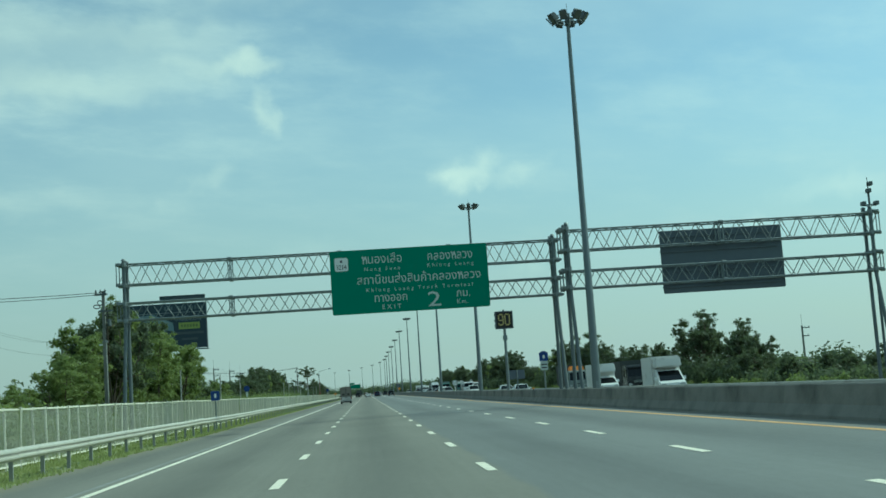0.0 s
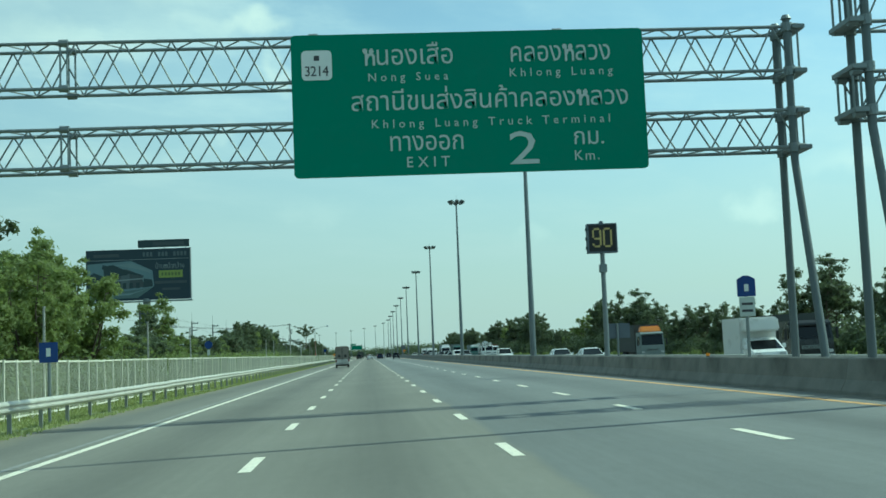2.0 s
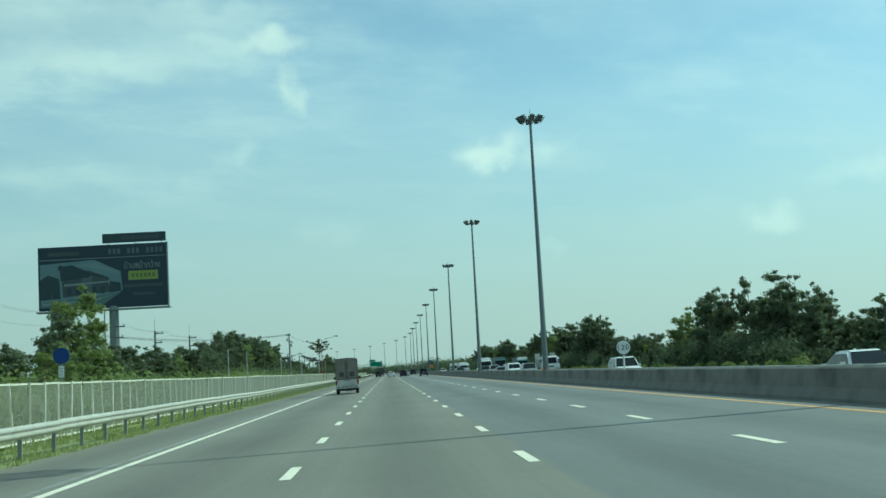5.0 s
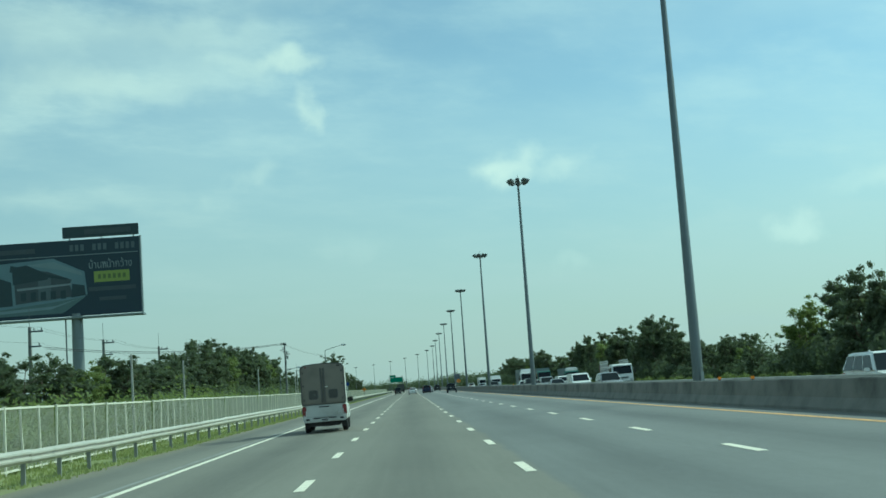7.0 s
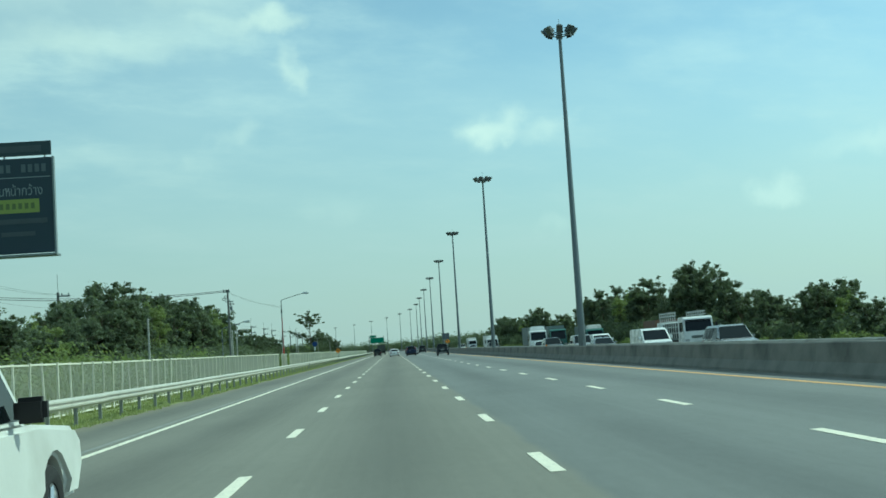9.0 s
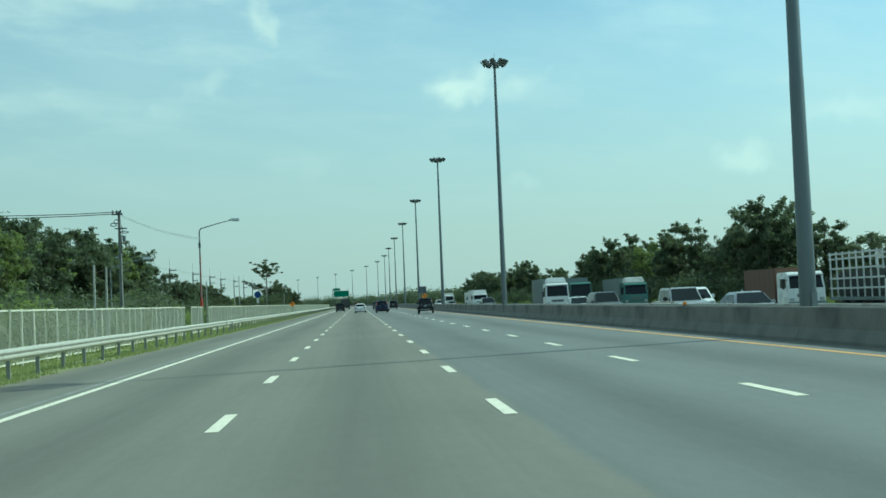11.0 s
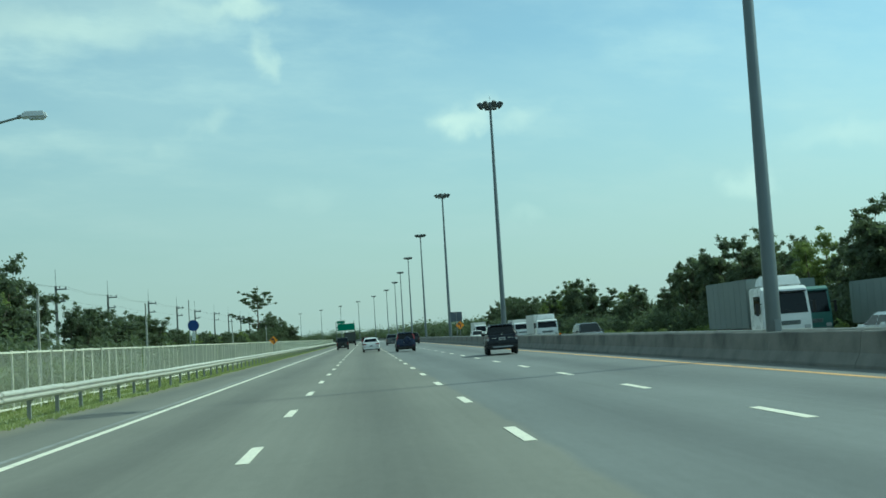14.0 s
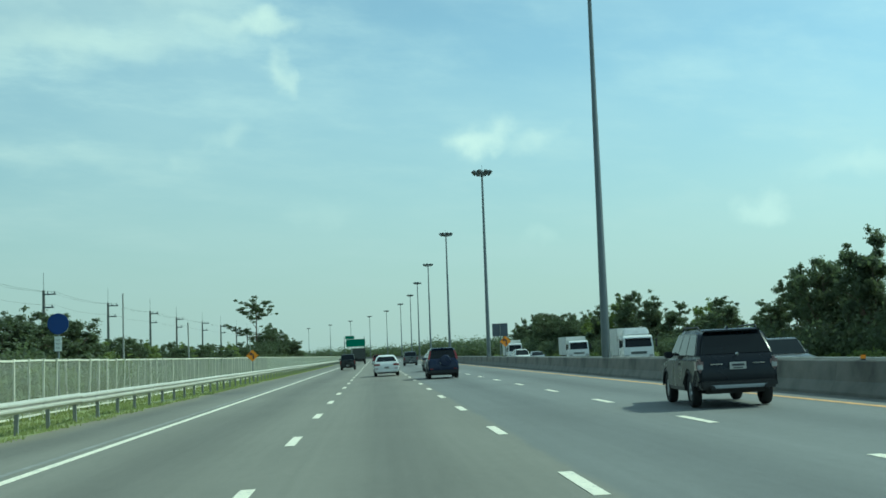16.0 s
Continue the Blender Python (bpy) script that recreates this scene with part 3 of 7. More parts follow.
def marking_line(name, label, x, width, material, solid, zf, lift=0.004):
    """A painted line: one long band, or short dashes every nine metres, each a slab of its own."""
    if solid:
        ob = strip(name, x - width / 2, x + width / 2, zf(x - width / 2) + lift, zf(x + width / 2) + lift, Y0, 1100, material, thick=0.003)
        return tagged(ob, label, "road marking", kind="structure")
    root = thing(name, label, "road marking", kind="structure")
    mesh = mesh_of("dash", box((-width / 2, -1.17, 0), (width / 2, 1.17, 0.006)), material)
    tilt = math.degrees(math.atan(zf(1.0) - zf(0.0)))
    for n in range(-3, 95):
        y = 3.0 + 9.0 * n
        shared("dash", mesh, pose(x + bend(y), y, zf(x) + 0.001, 0, -tilt, heading(y)), root)
    return root


for lx in (-1.533, 2.0915, 5.7435):
    marking_line("lane_marking", "white broken lane line painted on grey asphalt", lx, 0.17, "paint_white", False, road_z)
marking_line("edge_marking", "white solid edge line beside the hard shoulder", -5.073, 0.17, "paint_white", True, road_z)
marking_line("old_edge_marking", "faded older edge line beside the white one", -5.42, 0.14, "paint_faded", True, road_z)
marking_line("median_marking", "yellow solid line beside the concrete barrier", 9.546, 0.2, "paint_yellow", True, road_z)
for lx in (18.3, 21.9, 25.5):
    marking_line("lane_marking_opposite", "white broken lane line on the opposite carriageway", lx, 0.17, "paint_white", False, far_z)


def barrier(name, label, x, zb, y0, y1, material="concrete"):
    """A concrete safety barrier of six-metre pieces with narrow joints."""
    root = thing(name, label, "barrier", kind="structure")
    prof = [(-0.31, 0), (0.31, 0), (0.30, 0.08), (0.17, 0.33), (0.10, 0.78), (0.07, 0.81), (-0.07, 0.81), (-0.10, 0.78), (-0.17, 0.33), (-0.30, 0.08)]
    bm = bmesh.new()
    a = [bm.verts.new((px, -2.994, pz)) for px, pz in prof]
    b = [bm.verts.new((px, 2.994, pz)) for px, pz in prof]
    bm.faces.new(a)
    bm.faces.new(b[::-1])
    for i in range(len(prof)):
        j = (i + 1) % len(prof)
        bm.faces.new((a[i], b[i], b[j], a[j]))
    bmesh.ops.recalc_face_normals(bm, faces=bm.faces[:])
    mesh = mesh_of("barrier_piece", bm, material)
    n = int((y1 - y0) / 6)
    for i in range(n):
        y = y0 + 6 * i + 3
        shared("barrier_piece", mesh, pose(x + bend(y), y, zb + random.uniform(-0.003, 0.003), 0, 0, heading(y) + random.uniform(-0.03, 0.03)), root)
    return root


barrier("median_barrier", "weathered grey concrete barrier beside the yellow line", 10.85, 0.15, -60, 1080)


def delineator(y):
    root = thing("delineator", "small orange reflector on top of the concrete barrier", "reflector", group="reflectors on the barrier")
    part("foot", box((10.81, y - 0.05, 0.955), (10.89, y + 0.05, 0.985)), "black", root)
    part("reflector", box((10.79, y - 0.02, 0.985), (10.91, y + 0.02, 1.075), 0.012), "sign_orange", root)


for y in (77.4, 182.0, 186.0, 268.6, 358.7):
    delineator(y)
# its sunlit top is coloured in: lighter concrete than the near barrier
barrier("median_barrier_opposite", "concrete barrier in a sunlit tone along the opposite carriageway", 14.25, 0.085, -60, 900, "concrete_sunlit")


# ---- guardrail and fence on the verge ----
def guardrail(x, y0, y1, dz=0.0, turn=0.0, kink=None):
    """A W-beam guardrail on steel posts: beams lapped at every second post."""
    root = thing("guardrail", "grey galvanised W-beam guardrail on steel posts in the grass verge", "guardrail", kind="structure")
    w = [(0.0, 0.0), (0.035, 0.03), (0.075, 0.06), (0.08, 0.10), (0.035, 0.13), (0.03, 0.155), (0.035, 0.18), (0.08, 0.21), (0.075, 0.25), (0.035, 0.28), (0.0, 0.31)]
    bm = bmesh.new()
    rows = []
    for y in (-2.91, 2.91):
        rows.append([bm.verts.new((px, y, pz)) for px, pz in w] + [bm.verts.new((px - 0.012, y, pz)) for px, pz in w[::-1]])
    n = len(rows[0])
    for i in range(n):
        j = (i + 1) % n
        bm.faces.new((rows[0][i], rows[1][i], rows[1][j], rows[0][j]))
    bm.faces.new(rows[0][::-1])
    bm.faces.new(rows[1])
    bmesh.ops.recalc_face_normals(bm, faces=bm.faces[:])
    beam = mesh_of("beam", bm, "rail", 40)
    zg = -0.16 + dz

    def push(yy):
        """Sideways dent where something once struck the rail."""
        return 0.16 * math.exp(-((yy - kink) / 5.0) ** 2) if kink else 0.0

    def aim(yy):
        return -math.degrees(math.atan((push(yy + 0.5) - push(yy - 0.5)))) if kink else 0.0

    post = mesh_of("post", add_box(box((-0.05, -0.035, -0.3), (0.05, 0.035, 0.78)), (0.02, -0.035, 0.52), (0.13, 0.035, 0.74)), "rail_post")
    n = int((y1 - y0) / 5.72)
    for i in range(n):
        y = y0 + 5.72 * i + 2.86
        dip = 0.05 * noise.noise(Vector((y * 0.03, 0.0, 5.0))) + random.uniform(-0.008, 0.008)
        shared("beam", beam, pose(x + bend(y) + (0.006 if i % 2 else 0.0) + push(y), y, 0.37 + dz + dip, random.uniform(-0.15, 0.15), 0, turn + heading(y) + aim(y)), root)
    far = bmesh.new()
    for i in range(2 * n + 1):
        y = y0 + 2.86 * i
        if i < 298:
            shared("post", post, pose(x - 0.14 * (1 if turn == 0 else -1) + bend(y) + push(y), y, zg, random.uniform(-1.5, 1.5), random.uniform(-1.5, 1.5) + (14 if kink and abs(y - kink) < 1.45 else 0), turn + heading(y)), root)
        else:
            add_box(far, (x - 0.19 + bend(y), y - 0.06, zg - 0.2), (x - 0.09 + bend(y), y + 0.06, zg + 0.8))
    if far.verts:
        tagged(part("far_post", far, "rail_post", root), kind="stuff")
    return root


guardrail(-8.55, -38.49, 860, kink=312.6)
guardrail(32.0, 300.0, 440.0, -0.50, 180.0)


def fence(x, y0, y1, gaps):
    """A white fence of posts with a top and a bottom rail and thin upright bars, in runs of ten bays, with two openings."""
    root = thing("fence", "white painted fence with thin bars along the grass verge", "fence", kind="structure")
    bay, zg = 1.66, -0.32
    post = mesh_of("post", add_box(box((-0.032, -0.032, -0.2), (0.032, 0.032, 2.03), 0.006), (-0.042, -0.042, 2.03), (0.042, 0.042, 2.06)), "fence_white")
    bm = bmesh.new()
    add_box(bm, (-0.025, 0.05, 1.97), (0.025, bay - 0.05, 2.03))
    rail = mesh_of("top_rail", bm, "fence_white")
    low = mesh_of("bottom_rail", box((-0.025, 0.05, 0.16), (0.025, bay - 0.05, 0.22)), "fence_white")
    bm = bmesh.new()
    nb = 15
    for k in range(1, nb):
        yy = bay * k / nb
        add_box(bm, (-0.006, yy - 0.009, 0.2), (0.006, yy + 0.009, 2.0))
    bars = mesh_of("bars", bm, "fence_wire")
    n = int((y1 - y0) / bay)
    far = bmesh.new()
    for i in range(n):
        y = y0 + bay * i
        if any(a < y < b for a, b in gaps):
            continue
        dz = 0.045 * noise.noise(Vector((y * 0.06, 3.0, 0.0)))
        m = pose(x + bend(y), y, zg + dz, random.uniform(-0.5, 0.5), random.uniform(-1.0, 1.0), heading(y))
        if i < 298:
            shared("post", post, m @ pose(0, 0, 0, random.gauss(0, 1.3), random.gauss(0, 1.1), random.uniform(-8, 8)), root)
            shared("top_rail", rail, m, root)
            shared("bottom_rail", low, m, root)
            tagged(shared("bars", bars, m, root), kind="stuff")
        else:
            add_box(far, (x - 0.05 + bend(y), y - 0.05, zg - 0.1), (x + 0.05 + bend(y), y + 0.05, zg + 2.03))
            y2 = y + bay
            for za, zb in ((0.16, 0.22), (1.97, 2.03)):
                add_box(far, (x - 0.025 + bend(y), y + 0.05, zg + za), (x + 0.025 + bend(y), y2 - 0.05, zg + zb))
            for k in range(1, 8):
                yy = y + bay * k / 8
                add_box(far, (x - 0.005 + bend(y), yy - 0.010, zg + 0.2), (x + 0.005 + bend(y), yy + 0.010, zg + 2.0))
    tagged(part("far_bays", far, "fence_white", root), kind="stuff")
    return root


fence(-11.4, -34.0, 860.0, ((312.0, 315.2), (321.8, 325.4)))


# ---- high-mast lights in the median ----
def high_mast():
    root = thing("high_mast_light", "tall tapered grey steel mast with a ring of floodlights", "street lamp", group="high masts along the median")
    part("base_plate", box((-0.42, -0.42, 0), (0.42, 0.42, 0.05), 0.01), "galv_dark", root)
    part("plinth", box((-0.6, -0.6, -0.3), (0.6, 0.6, 0.0), 0.02), "concrete_light", root, "pale concrete foot")
    zs = [0.05, 6.8, 6.82, 13.6, 13.62, 20.38]
    rs = [0.235, 0.19, 0.185, 0.147, 0.142, 0.10]
    part("mast", loft_tube([(0, 0, z) for z in zs], rs, 16), "mast_steel", root, smooth=50)
    part("door_cover", box((-0.09, -0.285, 0.5), (0.09, -0.255, 1.1), 0.006), "galv", root)
    bm = bmesh.new()
    for i in range(16):
        a, b = 2 * math.pi * i / 16, 2 * math.pi * (i + 1) / 16
        add_tube(bm, (0.62 * math.cos(a), 0.62 * math.sin(a), 20.40), (0.62 * math.cos(b), 0.62 * math.sin(b), 20.40), 0.035, n=6)
    for i in range(4):
        a = math.pi * i / 2
        add_tube(bm, (0, 0, 20.40), (0.62 * math.cos(a), 0.62 * math.sin(a), 20.40), 0.03, n=6)
    add_tube(bm, (0, 0, 20.18), (0, 0, 20.83), 0.17, 0.14, 10)
    part("lamp_ring", bm, "galv_dark", root)
    flood = bmesh.new()
    add_box(flood, (-0.17, -0.06, -0.24), (0.17, 0.22, 0.20), 0.02, (0.8, 0.7))
    add_box(flood, (-0.20, -0.13, -0.28), (0.20, -0.06, 0.24), 0.015)
    add_tube(flood, (0, 0.22, -0.05), (0, 0.48, -0.18), 0.03, n=6)
    flood = mesh_of("floodlight", flood, "galv_dark")
    face = mesh_of("lens", box((-0.17, -0.137, -0.25), (0.17, -0.131, 0.21)), "flood_lens")
    for i in range(8):
        a = 45 * i + 22
        m = pose(0, 0, 20.58, 0, 0, a) @ pose(0, -0.92, 0.0, 38, 0, 0)
        shared("floodlight", flood, m, root)
        shared("lens", face, m, root)
    part("lightning_rod", tube((0, 0, 20.78), (0, 0, 21.38), 0.015, n=5), "galv", root)
    return root


mast = high_mast()
# each mast stands a little off the even spacing: along and across the median
ASTRAY = {0: (-0.06, 0.0), 1: (0.17, -0.3), 2: (0.12, -0.15), 3: (0.03, -0.2), 4: (0.12, -0.1), 5: (-0.14, 0.2)}
mast.matrix_basis = pose(12.12 + ASTRAY[0][0], 62.03 + ASTRAY[0][1], 0.17)
for k in list(range(-1, 0)) + list(range(1, 17)):
    dx, dy = ASTRAY.get(k, (0.0, 0.0))
    y = 62.03 + 66.478 * k + dy
    copy_thing(mast, pose(12.12 + dx + bend(y), y, 0.17, 0, 0, random.uniform(0, 40)))


# ---- overhead sign gantries ----
def truss(parent, xa, xb, y, z_lo, z_hi, depth, bay):
    """A box truss: four chords with zigzag bracing on the faces and flanged joints."""
    beam = part("truss_beam", bmesh.new(), "galv", parent)
    for zz in (z_lo, z_hi):
        for yy in (y - depth / 2, y + depth / 2):
            part("chord", tube((xa, yy, zz), (xb, yy, zz), 0.048, n=8), "galv", beam, smooth=60)
    n = int(round((xb - xa) / bay))
    w = (xb - xa) / n
    diagonal = mesh_of("brace", tube((0, 0, 0), (w, 0, z_hi - z_lo), 0.024, n=6), "galv")
    level = mesh_of("cross_brace", tube((0, 0, 0), (w, depth, 0), 0.022, n=6), "galv")
    for i in range(n):
        x0 = xa + w * i
        for yy, off in ((y - depth / 2, 0), (y + depth / 2, 1)):
            flip = (i + off) % 2
            shared("brace", diagonal, pose(x0 + (w if flip else 0), yy, z_lo, 0, 0, 180 if flip else 0), beam)
        for zz in (z_lo, z_hi):
            flip = i % 2
            shared("cross_brace", level, pose(x0, y + (depth / 2 if flip else -depth / 2), zz, 180 if flip else 0, 0, 0), beam)
    k = max(1, int((xb - xa) / 6.2))
    for i in range(k + 1):
        xx = xa + (xb - xa) * i / k
        for yy in (y - depth / 2, y + depth / 2):
            bm = bmesh.new()
            for dx in (-0.09, 0.09):
                add_tube(bm, (xx + dx, yy, z_lo), (xx + dx, yy, z_hi), 0.03, n=6)
            for zz in (z_lo, z_hi):
                add_tube(bm, (xx - 0.12, yy, zz), (xx + 0.12, yy, zz), 0.10, n=10)
            part("joint_frame", bm, "galv", beam)
    return beam


def gantry_column(parent, x, y, zb, side):
    """Two steel tubes, one upright and one splayed along the road, joined by collars at the trusses."""
    part("leg", tube((x, y + 0.45, zb), (x, y + 0.45, 10.13), 0.11, 0.10, 12), "galv_dark", parent, smooth=60)
    bm = tube((x, y - 1.9, zb), (x, y - 0.45, 6.2), 0.11, 0.105, 12)
    add_tube(bm, (x, y - 0.45, 6.2), (x, y - 0.45, 10.13), 0.105, 0.10, 12)
    part("leg", bm, "galv_dark", parent, smooth=60)
    for z in (6.58, 7.58, 8.68, 9.90):
        bm = tube((x, y - 0.6, z), (x, y + 0.6, z), 0.07, n=8)
        for yy in (y - 0.45, y + 0.45):
            add_tube(bm, (x, yy, z - 0.12), (x, yy, z + 0.12), 0.15, n=12)
        add_box(bm, (x + side * 0.1, y - 0.62, z - 0.06), (x + side * 0.45, y + 0.62, z + 0.06), 0.01)
        part("collar", bm, "galv", parent)
    part("foot", box((x - 0.35, y - 2.3, zb - 0.5), (x + 0.35, y + 0.85, zb), 0.02), "concrete_light", parent)
    for yy in (y - 0.45, y + 0.45):
        part("cap", tube((x, yy, 10.13), (x, yy, 10.24), 0.15, 0.09, 12), "galv", parent)


def glyphs(body, space=1.0):
    """Flat outline mesh of a word in the built-in font, one unit high."""
    cu = bpy.data.curves.new("word", "FONT")
    cu.body, cu.size, cu.extrude, cu.resolution_u = body, 1.0, 0.004, 2
    cu.space_character = space
    tmp = bpy.data.objects.new("word", cu)
    me = bpy.data.meshes.new_from_object(tmp)
    bpy.data.objects.remove(tmp)
    bm = bmesh.new()
    bm.from_mesh(me)
    bpy.data.meshes.remove(me)
    return bm


def ho_hip(h):
    """The Thai letter ho hip in strokes, h high: looped left stem, a bow rising to the right and a right stem."""
    bm = bmesh.new()
    t = 0.085 * h / 0.5
    ring = [(0.13 * h + 0.075 * h * math.cos(k * math.pi / 4), 0.88 * h + 0.075 * h * math.sin(k * math.pi / 4)) for k in range(9)]
    bow = [(0.22 * h, 0.36 * h), (0.36 * h, 0.60 * h), (0.56 * h, 0.70 * h), (0.66 * h, 0.84 * h), (0.60 * h, 0.96 * h), (0.50 * h, 0.88 * h), (0.54 * h, 0.72 * h), (0.70 * h, 0.58 * h), (0.73 * h, 0.45 * h)]
    level = 0.004
    for pts in (ring, [(0.22 * h, 0.92 * h), (0.22 * h, 0.0)], bow, [(0.73 * h, 0.47 * h), (0.73 * h, 0.0)]):
        for (xa, ya), (xb, yb) in zip(pts, pts[1:]):
            d = Vector((xb - xa, yb - ya, 0)).normalized() * (t * 0.5)
            q = Vector((-d.y, d.x, 0))
            a, b = Vector((xa, ya, 0)) - d * 0.4, Vector((xb, yb, 0)) + d * 0.4
            level += 0.0007
            lo = [bm.verts.new(p + Vector((0, 0, -0.004))) for p in (a - q, b - q, b + q, a + q)]
            hi = [bm.verts.new(p + Vector((0, 0, level))) for p in (a - q, b - q, b + q, a + q)]
            bm.faces.new(hi)
            for k in range(4):
                bm.faces.new((lo[k], lo[(k + 1) % 4], hi[(k + 1) % 4], hi[k]))
    return bm


def spacing(word, ratio):
    """Letter spacing at which a Latin word has the wanted ratio of width to height."""
    if ord(word[0]) > 500 or len(word) < 3:
        return 1.0
    found = []
    for k in (1.0, 1.5):
        bm = glyphs(word, k)
        xs, ys = [v.co.x for v in bm.verts], [v.co.y for v in bm.verts]
        bm.free()
        found.append((max(xs) - min(xs)) / (max(ys) - min(ys)))
    return min(1.6, max(0.9, 1.0 + 0.5 * (ratio - found[0]) / (found[1] - found[0])))


def text_part(body, height, width, at, material, parent, name="letter", turn=0.0):
    """Flat lettering fitted to a width and height; at is its lower left corner, facing -y."""
    x = 0.0
    pieces, letters = [], []
    word = ""
    for ch in body:
        if ch == "ห":
            pieces += [word, ch]
            word = ""
        else:
            word += ch
    pieces.append(word)
    for piece in pieces:
        if not piece:
            continue
        bm = ho_hip(0.58) if piece == "ห" else glyphs(piece, spacing(piece, width / height))
        xs = [v.co.x for v in bm.verts]
        x0, x1 = min(xs), max(xs)
        bmesh.ops.translate(bm, verts=bm.verts[:], vec=(x - x0, 0, 0))
        letters += [islands(bm)] if piece == "ห" else [[g] for g in islands(bm)]
        bm.free()
        x += x1 - x0 + 0.07
    xs = [p[0] for letter in letters for vs, fs in letter for p in vs]
    ys = [p[1] for letter in letters for vs, fs in letter for p in vs]
    x0, y0 = min(xs), min(ys)
    kx, ky = width / (max(xs) - x0), height / (max(ys) - y0)
    for letter in letters:
        verts, faces = [], []
        for vs, fs in letter:
            k = len(verts)
            verts += [((p[0] - x0) * kx, (p[1] - y0) * ky, p[2]) for p in vs]
            faces += [[k + q for q in f] for f in fs]
        me = bpy.data.meshes.new(name)
        me.from_pydata(verts, [], faces)
        me.materials.append(M[material])
        shared(name, me, pose(at[0], at[1], at[2], 90, 0, turn), parent)


def islands(bm):
    """The connected pieces of a mesh, each as (points, faces)."""
    seen, out = set(), []
    bm.verts.ensure_lookup_table()
    for v in bm.verts:
        if v in seen:
            continue
        stack, group = [v], []
        seen.add(v)
        while stack:
            a = stack.pop()
            group.append(a)
            for e in a.link_edges:
                b = e.other_vert(a)
                if b not in seen:
                    seen.add(b)
                    stack.append(b)
        number = {a: k for k, a in enumerate(group)}
        faces = {f for a in group for f in a.link_faces}
        out.append(([tuple(a.co) for a in group], [[number[q] for q in f.verts] for f in faces]))
    return out


def rounded_plate(w, h, t, r):
    """An upright plate with rounded corners, its lower left front corner at the origin, facing -y."""
    bm = bmesh.new()
    pts = []
    for cx, cz, a0 in ((w - r, r, -90), (w - r, h - r, 0), (r, h - r, 90), (r, r, 180)):
        for k in range(6):
            a = radians(a0 + 18 * k)
            pts.append((cx + r * math.cos(a), cz + r * math.sin(a)))
    f = [bm.verts.new((x, 0, z)) for x, z in pts]
    b = [bm.verts.new((x, t, z)) for x, z in pts]
    bm.faces.new(f)
    bm.faces.new(b[::-1])
    for i in range(len(pts)):
        j = (i + 1) % len(pts)
        bm.faces.new((f[j], f[i], b[i], b[j]))
    bmesh.ops.recalc_face_normals(bm, faces=bm.faces[:])
    return bm


def exit_gantry():
    y = 71.85
    root = thing("sign_gantry", "galvanised steel lattice gantry spanning the carriageway", "gantry")
    truss(root, -14.1, 12.05, y, 8.71, 9.92, 0.9, 0.62)
    truss(root, -14.1, 12.05, y, 6.60, 7.62, 0.9, 0.62)
    gantry_column(root, -13.75, y, -0.2, -1)
    gantry_column(root, 11.85, y, 0.2, 1)
    # the green panel hangs on the near face of the trusses
    sx, sy, sz, w, h = -1.62, y - 0.62, 6.12, 9.42, 3.82
    sign = thing("exit_sign", "large green motorway exit sign with white Thai and English lettering", "sign")
    sheet = part("panel", rounded_plate(w, h, 0.05, 0.12), "sign_green", sign)
    sheet.matrix_basis = pose(sx, sy, sz)
    for i in range(5):
        xx = sx + w * (0.1 + 0.2 * i)
        part("stiffener", box((xx - 0.04, sy + 0.05, sz + 0.1), (xx + 0.04, sy + 0.16, sz + h - 0.1)), "galv", sign)
    f = sy - 0.008

    def put(body, u, v, wd, ht, name="letter"):
        text_part(body, ht, wd, (sx + u * w, f, sz + (1 - v) * h), "sign_letter", sign, name)

    put("หนองเสือ", 0.200, 0.225, 0.255 * w, 0.60)
    put("คลองหลวง", 0.620, 0.225, 0.285 * w, 0.47)
    put("Nong Suea", 0.215, 0.355, 0.225 * w, 0.29)
    put("Khlong Luang", 0.615, 0.345, 0.295 * w, 0.29)
    put("สถานีขนส่งสินค้าคลองหลวง", 0.165, 0.545, 0.785 * w, 0.62)
    put("Khlong Luang Truck Terminal", 0.22, 0.685, 0.675 * w, 0.29)
    put("ทางออก", 0.270, 0.83, 0.205 * w, 0.40)
    put("EXIT", 0.315, 0.945, 0.12 * w, 0.27)
    put("2", 0.605, 0.945, 0.083 * w, 0.88)
    put("กม.", 0.79, 0.82, 0.085 * w, 0.36)
    put("Km.", 0.79, 0.93, 0.07 * w, 0.26)
    shield = part("route_shield", rounded_plate(0.80, 0.80, 0.012, 0.12), "sign_white", sign)
    shield.matrix_basis = pose(sx + 0.27, f - 0.004, sz + h - 1.22)
    text_part("3214", 0.27, 0.62, (sx + 0.36, f - 0.012, sz + h - 1.11), "plate_mark", sign, "digit")
    part("crest", box((sx + 0.60, f - 0.016, sz + h - 0.70), (sx + 0.74, f - 0.004, sz + h - 0.56), 0.02), "plate_mark", sign)


